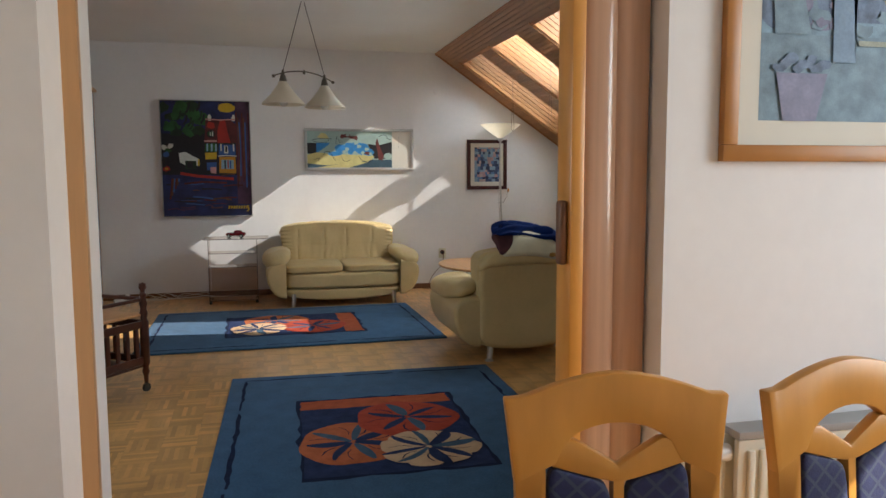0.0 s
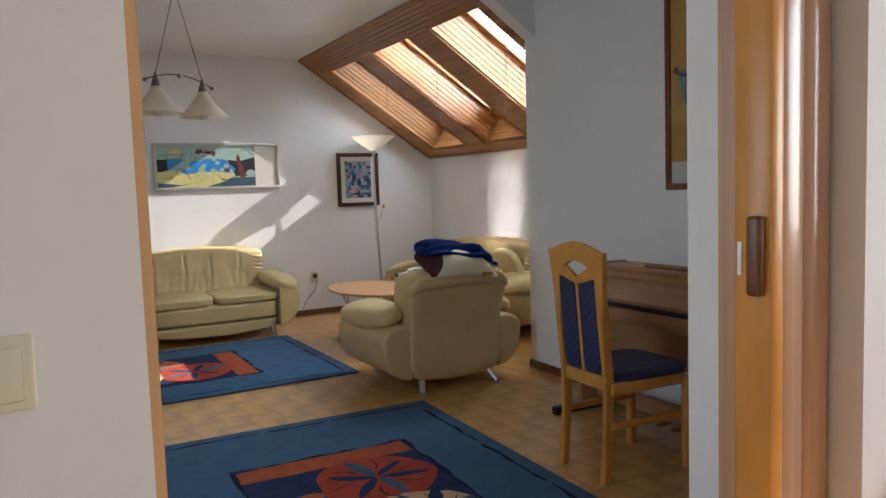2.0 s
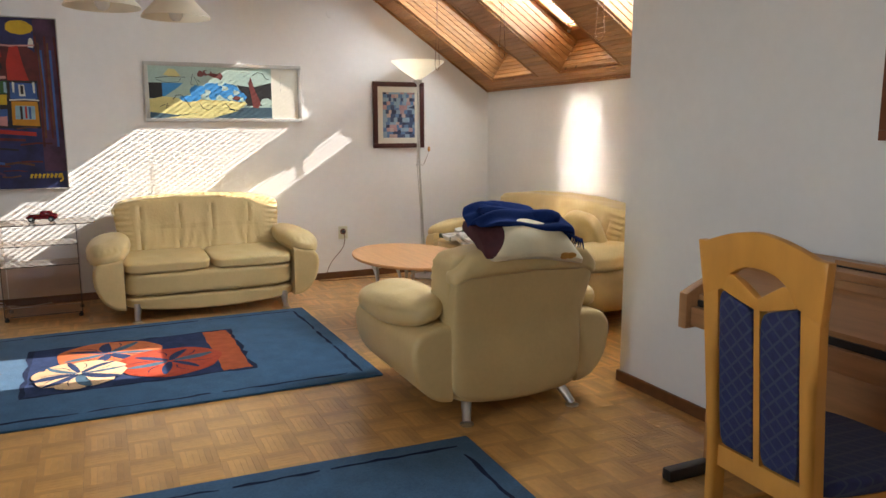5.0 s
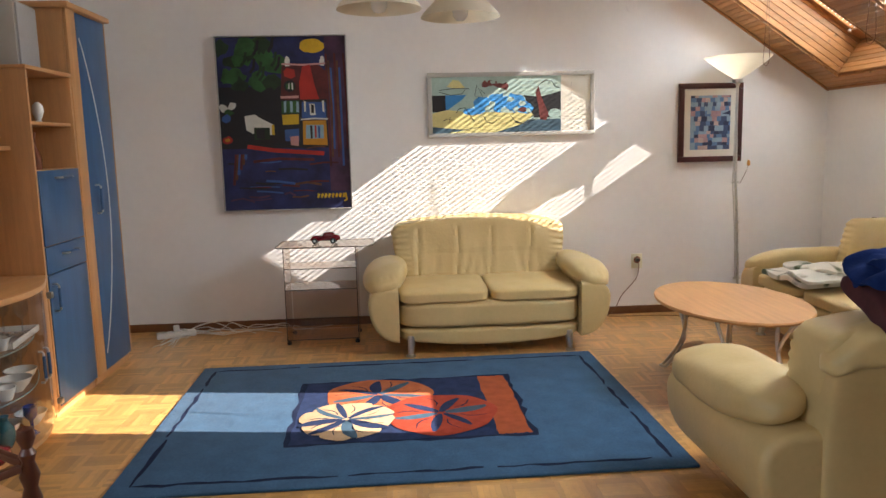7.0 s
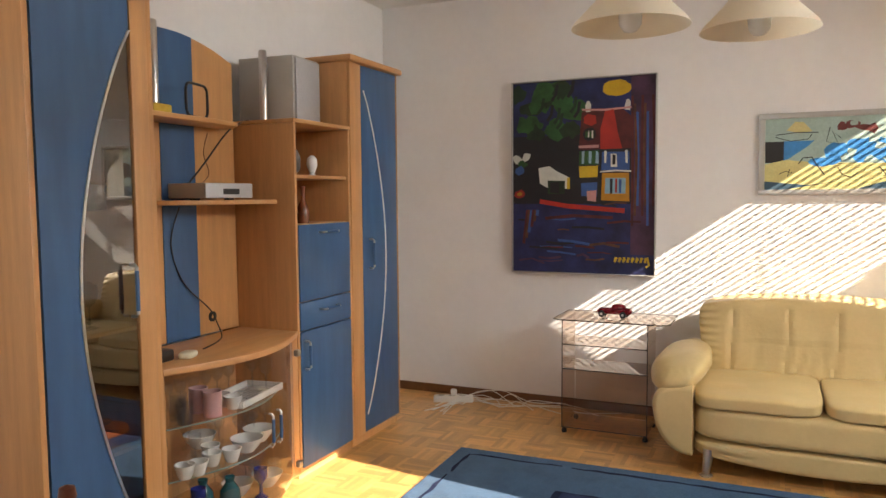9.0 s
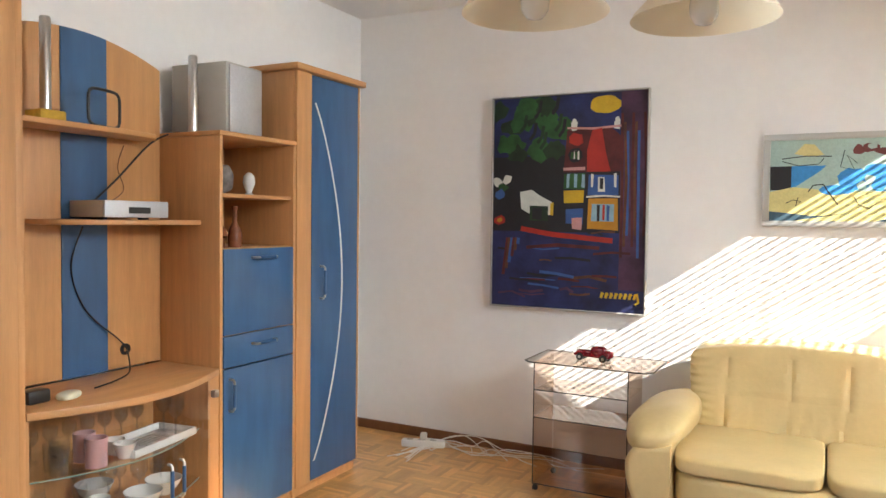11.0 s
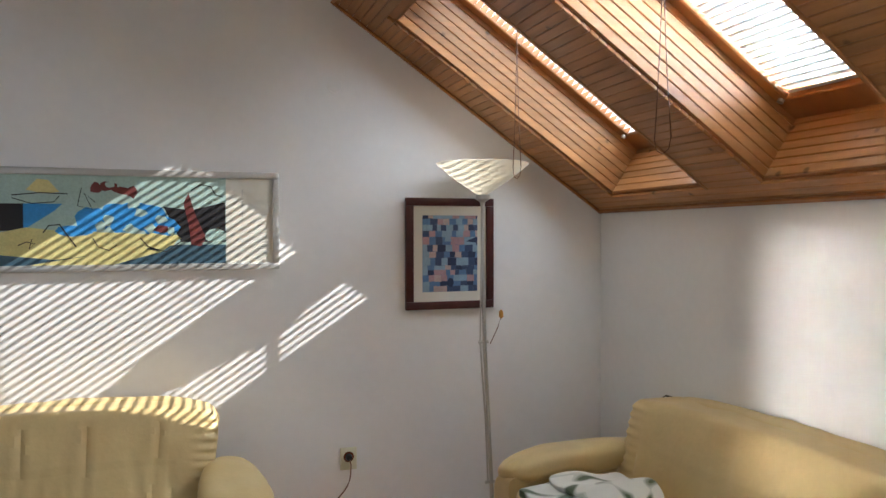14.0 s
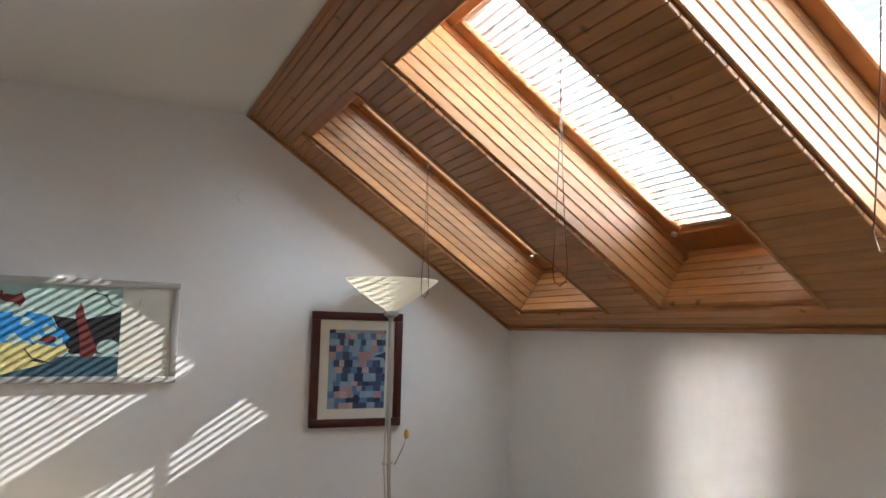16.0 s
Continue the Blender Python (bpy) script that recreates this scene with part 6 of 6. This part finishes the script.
gp.poly([(0.05, 0.36), (0.02, 0.9), (0.07, 0.95), (0.19, 0.36)], G2)
gp.poly([(0.28, 0.25), (0.27, 0.7), (0.25, 1.0), (0.36, 1.0), (0.34, 0.7), (0.37, 0.25)], flat("print_trunk", (0.17, 0.26, 0.37), var=0.2))
gp.rect(0.38, 0.32, 1, 0.345, G4)
gp.poly([(0.06, 0.20), (0.26, 0.20), (0.22, 0.0), (0.09, 0.0)], G3)
for k in range(8):
    gp.blob(0.07 + 0.025 * k, 0.22 + 0.02 * (k % 3), 0.025, 0.02, G1, 8, 0.4, k)

# ---------------- digital piano ----------------
pn = thing("digital_piano", "brown wooden digital piano with closed lid against the wall", "piano", pose(XP - 0.02, 1.83, 0))
part("top_board", bx(-0.24, 0.03, 0.802, -0.002, 1.30, 0.828, 0.004), M_piano, pn)
part("back_panel", bx(-0.05, 0.045, 0.30, -0.035, 1.325, 0.801, 0.002), M_piano, pn)
b = bmesh.new()
prism(b, [(-0.235, 0.801), (-0.05, 0.801), (-0.05, 0.60), (-0.44, 0.60), (-0.44, 0.695), (-0.245, 0.775)], 0.045, 1.325, "y", 0.004)
part("lid", b, M_piano, pn, "closed sloping key lid")
part("key_slot", bx(-0.4495, 0.05, 0.655, -0.4405, 1.32, 0.678), M_black, pn, "black gap under the lid")
part("key_bed", bx(-0.47, 0.04, 0.585, -0.44, 1.33, 0.654, 0.004), M_piano, pn)
part("lower_panel", bx(-0.30, 0.06, 0.36, -0.285, 1.31, 0.599, 0.002), M_piano, pn)
for y0 in (0.0, 1.331):
    b = bmesh.new()
    prism(b, [(-0.49, 0.575), (-0.49, 0.70), (-0.45, 0.72), (-0.25, 0.80), (-0.22, 0.832), (-0.002, 0.832), (-0.002, 0.575)], y0, y0 + 0.038, "y", 0.004)
    ck = part("cheek", b, M_piano, pn, "wooden side cheek")
    part("leg_board", bx(-0.34, y0 + 0.004, 0.05, -0.06, y0 + 0.034, 0.574, 0.003), M_piano, pn)
    part("foot_bar", bx(-0.53, y0 - 0.004, 0.0, -0.03, y0 + 0.042, 0.049, 0.010), M_black, pn, "black foot bar")
part("music_rest", bx(-0.16, 0.25, 0.829, -0.145, 1.02, 0.848, 0.003), M_piano, pn)
part("rest_slot", bx(-0.175, 0.26, 0.8285, -0.162, 1.01, 0.832), M_black, pn)
part("pedal_board", bx(-0.24, 0.045, 0.07, -0.21, 1.325, 0.15, 0.003), M_piano, pn)
for k in range(3):
    b = bmesh.new()
    puff(b, (-0.275, 0.58 + 0.10 * k, 0.055), (0.05, 0.020, 0.008), 2.5, 6)
    part("pedal", b, mat("brass", (0.60, 0.42, 0.16), 0.25, 1.0), pn, "brass pedal")
cable("cable", "black power cable hanging below the piano", [(1.93, 2.20, 0.40), (1.94, 2.20, 0.25), (1.92, 2.19, 0.08), (1.95, 2.25, 0.006), (2.03, 2.5, 0.006)], 0.003, M_black)

# ---------------- wooden tea trolley ----------------
M_dark = mat("mahogany_wood", (0.075, 0.020, 0.009), 0.32, var=0.25, scale=6, stretch=(2, 2, 1), bump=0.03)
tt = thing("tea_trolley", "dark turned-wood tea trolley with slatted sides on castors", "trolley", pose(-1.09, 3.78, 0, 0, 0, 143.4))
LX, LY = 0.386, 0.62
for x in (0.0, LX):
    for y in (0.0, LY):
        prof = [(0, 0.055), (0.012, 0.058), (0.014, 0.10), (0.022, 0.12), (0.016, 0.15), (0.026, 0.17), (0.026, 0.42), (0.018, 0.44), (0.024, 0.47), (0.016, 0.50), (0.024, 0.53), (0.014, 0.565), (0.020, 0.585), (0.012, 0.60), (0.022, 0.625), (0.018, 0.648), (0, 0.655)]
        pst = part("post", lathe(bmesh.new(), prof, (x, y, 0), 16), M_dark, tt, "turned dark wooden post")
        part("castor", tube(bmesh.new(), [(x - 0.008, y, 0.026), (x + 0.008, y, 0.026)], 0.026, 14), M_black, pst, "small black castor")
        part("castor_stem", tube(bmesh.new(), [(x, y, 0.030), (x, y, 0.06)], 0.010, 8), M_edge, pst)
part("tray", bx(0.0, 0.0, 0.455, LX, LY, 0.470, 0.003), M_beech_h, tt, "light wooden tray board")
part("lower_board", bx(0.0, 0.0, 0.150, LX, LY, 0.165, 0.003), M_dark, tt)
for z0, z1 in ((0.170, 0.215), (0.385, 0.43), (0.545, 0.565)):
    w = 0.010
    part("rail", bx(0.02, -w, z0, LX - 0.02, w, z1, 0.004), M_dark, tt)
    part("rail", bx(0.02, LY - w, z0, LX - 0.02, LY + w, z1, 0.004), M_dark, tt)
    part("rail", bx(-w, 0.02, z0, w, LY - 0.02, z1, 0.004), M_dark, tt)
    part("rail", bx(LX - w, 0.02, z0, LX + w, LY - 0.02, z1, 0.004), M_dark, tt)
for k in range(8):
    y = 0.06 + 0.071 * k
    for x in (0.0, LX):
        part("slat", bx(x - 0.006, y - 0.014, 0.214, x + 0.006, y + 0.014, 0.386, 0.003), M_dark, tt)
for k in range(4):
    x = 0.07 + 0.082 * k
    for y in (0.0, LY):
        part("slat", bx(x - 0.014, y - 0.006, 0.214, x + 0.014, y + 0.006, 0.386, 0.003), M_dark, tt)

# ---------------- cushions, throw ----------------
M_cream_cloth = mat("cream_cotton", (0.70, 0.61, 0.41), 0.85, var=0.06, scale=12, bump=0.3, bscale=180, sheen=0.2)
M_navy_cloth = mat("navy_blanket", (0.009, 0.024, 0.105), 0.95, var=0.15, scale=20, bump=0.3, bscale=160, spec=0.08)
M_wine = mat("wine_cloth", (0.06, 0.012, 0.016), 0.85, var=0.2, scale=30)


def sag(q, hx, hy, amp, seed):
    q.z += amp * noise.noise(Vector((q.x * 5 + seed, q.y * 6, 0))) - 0.10 * (q.x / hx) ** 2 * 0.35 - 0.05 * (q.y / hy) ** 2
    return q


def pillow(q, hx, hy, hang):
    """Thin at the seams, full in the middle, its corners drawn out and its ends hanging."""
    u, v = min(abs(q.x) / hx, 1), min(abs(q.y) / hy, 1)
    q.z *= 0.16 + 0.84 * (1 - u ** 3.5) * (1 - v ** 3.5)
    q.z -= hang * u * u + 0.4 * hang * v * v - 0.012 * noise.noise(Vector((q.x * 7, q.y * 7, 1)))
    q.x *= 1 - 0.06 * (1 - v * v)
    q.y *= 1 - 0.06 * (1 - u * u)
    return q


cu = thing("cushion", "cream cotton cushion with wine-red underside on the armchair back", "cushion", pose(1.405, 3.995, 0.820, 20, 4, -5))
part("cover", puff(bmesh.new(), (0, 0, 0), (0.232, 0.18, 0.075), 9, 26, lambda q: pillow(q, 0.232, 0.18, 0.035)), M_cream_cloth, cu)
part("lining", puff(bmesh.new(), (-0.030, 0.0, -0.006), (0.220, 0.176, 0.062), 9, 22, lambda q: pillow(q, 0.272, 0.17, 0.03)), M_wine, cu, "dark wine-red lining")
for k in range(4):
    bq = bmesh.new()
    puff(bq, (0.12 + 0.03 * (k % 2), -0.170, -0.012 - 0.010 * (k // 2)), (0.024, 0.004, 0.012), 2, 4)
    part("motif", bq, mat("ochre_motif", (0.50, 0.25, 0.05), 0.8), cu, "small ochre leaf motif")


def drape(q, seed):
    """Folds running along a blanket, fanned towards one end, and ends that hang."""
    u = q.x / 0.32
    fan = q.y * (38 - 14 * u) + 2.2 * math.sin(q.x * 7 + seed) + seed
    f = 0.014 * math.sin(fan) + 0.009 * math.sin(fan * 1.9 + q.x * 9) + 0.036 * noise.noise(Vector((q.x * 4 + seed, q.y * 6, 0)))
    q.z += f * (1 if q.z > 0 else 0.35) - 0.045 * smoothstep(0.3, 1.0, u) - 0.035 * smoothstep(0.5, 1.0, -u)
    q.y += 0.016 * math.sin(q.x * 17 + seed) * (1 if q.y < 0 else 0)
    return q


bl = thing("folded_blanket", "folded navy blanket with fringes on the armchair cushion", "blanket", pose(1.415, 4.055, 0.882, 10, 6, -5))
part("folds", puff(bmesh.new(), (0, 0, 0), (0.262, 0.165, 0.020), 2.8, 44, lambda q: drape(q, 3)), M_navy_cloth, bl)
part("folds", puff(bmesh.new(), (-0.02, 0.0, 0.018), (0.19, 0.115, 0.020), 2.5, 38, lambda q: drape(q, 8)), M_navy_cloth, bl)
rr = random.Random(2)
for k in range(40):
    x = -0.04 + 0.29 * k / 39
    z = -0.045 * smoothstep(0.3, 1.0, x / 0.32) - 0.012
    part("fringe", tube(bmesh.new(), [(x, -0.130, z + 0.004), (x + rr.uniform(-0.008, 0.008), -0.148, z - 0.012), (x + rr.uniform(-0.014, 0.014), -0.153, z - 0.042)], [0.005, 0.0035, 0.0012], 5), M_navy_cloth, bl)
M_throw = mat("patterned_throw", (0.62, 0.60, 0.53), 0.9, var=0.05, scale=10, bump=0.4, bscale=150, sheen=0.2)
nt = M_throw.node_tree
wv = nt.nodes.new("ShaderNodeTexNoise")
wv.inputs["Scale"].default_value, wv.inputs["Detail"].default_value, wv.inputs["Distortion"].default_value = 5.0, 0.0, 1.5
st = nt.nodes.new("ShaderNodeMapRange")
st.interpolation_type = "STEPPED"
st.inputs["Steps"].default_value = 4.0
st.inputs[1].default_value, st.inputs[2].default_value = 0.50, 0.66
tcn = nt.nodes.new("ShaderNodeTexCoord")
nt.links.new(tcn.outputs["Object"], wv.inputs[0])
nt.links.new(wv.outputs[0], st.inputs[0])
mx = nt.nodes.new("ShaderNodeMix")
mx.data_type = "RGBA"
pb = nt.nodes["Principled BSDF"]
old = pb.inputs["Base Color"].links[0].from_socket
nt.links.new(st.outputs[0], mx.inputs[0])
nt.links.new(old, mx.inputs[6])
mx.inputs[7].default_value = (0.06, 0.085, 0.03, 1)
nt.links.new(mx.outputs[2], pb.inputs["Base Color"])
th = thing("throw", "white throw with olive wave pattern on the sofa seat", "throw", pose(2.36, 6.28, 0.455))
part("cloth", puff(bmesh.new(), (0, 0, 0), (0.24, 0.26, 0.020), 8, 28, lambda q: sag(q, 0.6, 0.6, 0.035, 4)), M_throw, th)
for cx, cy, hx, hy, cz, sd in ((0.07, 0.06, 0.17, 0.19, 0.034, 9), (-0.05, -0.20, 0.18, 0.15, 0.024, 15)):
    part("fold", puff(bmesh.new(), (cx, cy, cz), (hx, hy, 0.013), 8, 26, lambda q, sd=sd: sag(q, 0.6, 0.6, 0.05, sd)), M_throw, th)
pil = thing("pillow", "cream leather side pillow lying on the sofa", "pillow", pose(2.62, 5.22, 0.60, 0, 62, 0))
part("cover", puff(bmesh.new(), (0, 0, 0), (0.16, 0.18, 0.06), 2.8, 16, lambda q: sag(q, 0.3, 0.3, 0.02, 3)), M_leather, pil)
rail = thing("wire_rail", "thin grey wire frame behind the sofa back", "rail", pose(2.965, 0, 0))
part("rod", tube(bmesh.new(), [(0, 6.70, 0.30), (0, 6.70, 0.735), (0.0, 6.68, 0.745), (0, 6.0, 0.745), (0, 5.98, 0.735), (0, 5.98, 0.30)], 0.005, 8), M_edge, rail)
part("rod", tube(bmesh.new(), [(0, 6.70, 0.31), (0, 6.70, 0.006), ], 0.005, 8), M_edge, rail)
part("rod", tube(bmesh.new(), [(0, 5.98, 0.31), (0, 5.98, 0.006), ], 0.005, 8), M_edge, rail)

# ---------------- wall fittings ----------------
sk = thing("wall_socket", "cream wall socket with a black plug above the baseboard", "socket", pose(1.60, YF, 0.397))
part("plate", bx(-0.041, -0.010, -0.055, 0.041, 0, 0.055, 0.004), M_cream, sk)
part("recess", tube(bmesh.new(), [(0, -0.0105, 0.010), (0, -0.0125, 0.010)], 0.026, 20), M_brown, sk, "dark round socket recess")
part("plug", tube(bmesh.new(), [(0, -0.0126, 0.010), (0, -0.035, 0.008)], [0.018, 0.014], 14), M_black, sk, "black plug")
cable("cable", "brown cable hanging from the wall socket to the floor", [(1.60, 7.315, 0.40), (1.605, 7.31, 0.36), (1.585, 7.31, 0.27), (1.48, 7.31, 0.15), (1.42, 7.31, 0.03), (1.36, 7.28, 0.006), (1.45, 7.24, 0.006), (1.75, 7.22, 0.006), (2.1, 7.1, 0.006)], 0.003, M_base)
s2 = thing("wall_socket", "cream wall socket on the wall beside the piano", "socket", pose(XP, 3.36, 0.38, 0, 0, -90))
part("plate", bx(-0.041, -0.010, -0.041, 0.041, 0, 0.041, 0.004), M_cream, s2)
part("recess", tube(bmesh.new(), [(0, -0.0105, 0), (0, -0.0125, 0)], 0.022, 18), M_cream, s2)
cv = new("junction_cover", mesh("junction_cover", lathe(bmesh.new(), [(0, 0), (0.038, 0), (0.036, 0.004), (0, 0.005)], seg=28), M_wall))
cv.matrix_basis = pose(1.54, YF, 2.222, 90, 0, 0)
tagged(cv, "round white painted junction cover on the wall", "cover")
rd = thing("radiator", "cream enamel panel radiator under the dining room picture", "radiator", pose(0.75, Y0 - 0.03, 0))
part("panel", bx(0, -0.075, 0.10, 1.2, -0.055, 0.60, 0.006), M_enamel, rd)
part("panel", bx(0, -0.022, 0.10, 1.2, -0.004, 0.60, 0.006), M_enamel, rd)
for k in range(34):
    x = 0.025 + 0.0345 * k
    part("fin", bx(x, -0.088, 0.13, x + 0.020, -0.0752, 0.575, 0.005), M_enamel, rd)
part("top_grille", bx(0, -0.078, 0.601, 1.2, -0.002, 0.622, 0.003), mat("grey_grille", (0.33, 0.33, 0.32), 0.5, var=0.05), rd, "grey top grille")
vb = tube(bmesh.new(), [(-0.055, -0.04, 0.56), (-0.005, -0.04, 0.56)], [0.022, 0.022], 18)
part("valve", vb, M_white, rd, "white thermostat valve")
part("pipe", tube(bmesh.new(), [(-0.03, -0.04, 0.54), (-0.03, -0.04, 0.004)], 0.008, 8), M_enamel, rd)

# ---------------- mosaic parquet ----------------
solid("floor", bx(XW - 0.2, SOUTH - 0.2, -0.1, XK + 0.2, YF + 0.2, -0.006), M_base, "oiled oak mosaic parquet floor", "floor")
floor = bpy.data.objects["floor"]
BL = 0.16


def strips(x, y, turn, verts, faces):
    """Seven fingers of one square block."""
    w = BL / 7
    for k in range(7):
        a0, a1, b0, b1 = k * w + 0.0001, (k + 1) * w - 0.0001, 0.0002, BL - 0.0002
        c = 0.0003
        quad = lambda e, z: [((a0 + e), (b0 + e), z), ((a1 - e), (b0 + e), z), ((a1 - e), (b1 - e), z), ((a0 + e), (b1 - e), z)]
        n = len(verts)
        for p in quad(0, -0.0007) + quad(c, 0.0):
            q = (p[0], p[1]) if not turn else (p[1], p[0])
            verts.append((x + q[0], y + q[1], p[2]))
        faces.append((n + 4, n + 5, n + 6, n + 7) if not turn else (n + 7, n + 6, n + 5, n + 4))
        for i in range(4):
            j = (i + 1) % 4
            faces.append((n + i, n + j, n + 4 + j, n + 4 + i) if not turn else (n + 4 + i, n + 4 + j, n + j, n + i))


shared = []
for turn in (0, 1):
    v, f = [], []
    strips(0, 0, turn, v, f)
    me = bpy.data.meshes.new("parquet_block")
    me.from_pydata(v, [], f)
    me.materials.append(M_parquet_p)
    shared.append(me)
v, f = [], []
count = 0
for i in range(int((XK - XW) / BL) + 1):
    for j in range(int((YF - SOUTH) / BL) + 1):
        x, y, turn = XW + i * BL, SOUTH + j * BL, (i + j) % 2
        if -1.2 < x < 2.0 and 3.75 < y < 4.80 and count < 160 or 0.98 < x < 2.0 and 1.5 < y <= 3.75 and count < 300:
            ob = new("parquet_block", shared[turn])
            ob.parent = floor
            ob.matrix_basis = pose(x, y, 0)
            count += 1
        else:
            strips(x, y, turn, v, f)
me = bpy.data.meshes.new("parquet_blocks")
me.from_pydata(v, [], f)
me.materials.append(M_parquet)
ob = new("parquet_remainder", me)
ob.parent = floor
tagged(ob, "joined oak mosaic parquet blocks", kind="stuff")
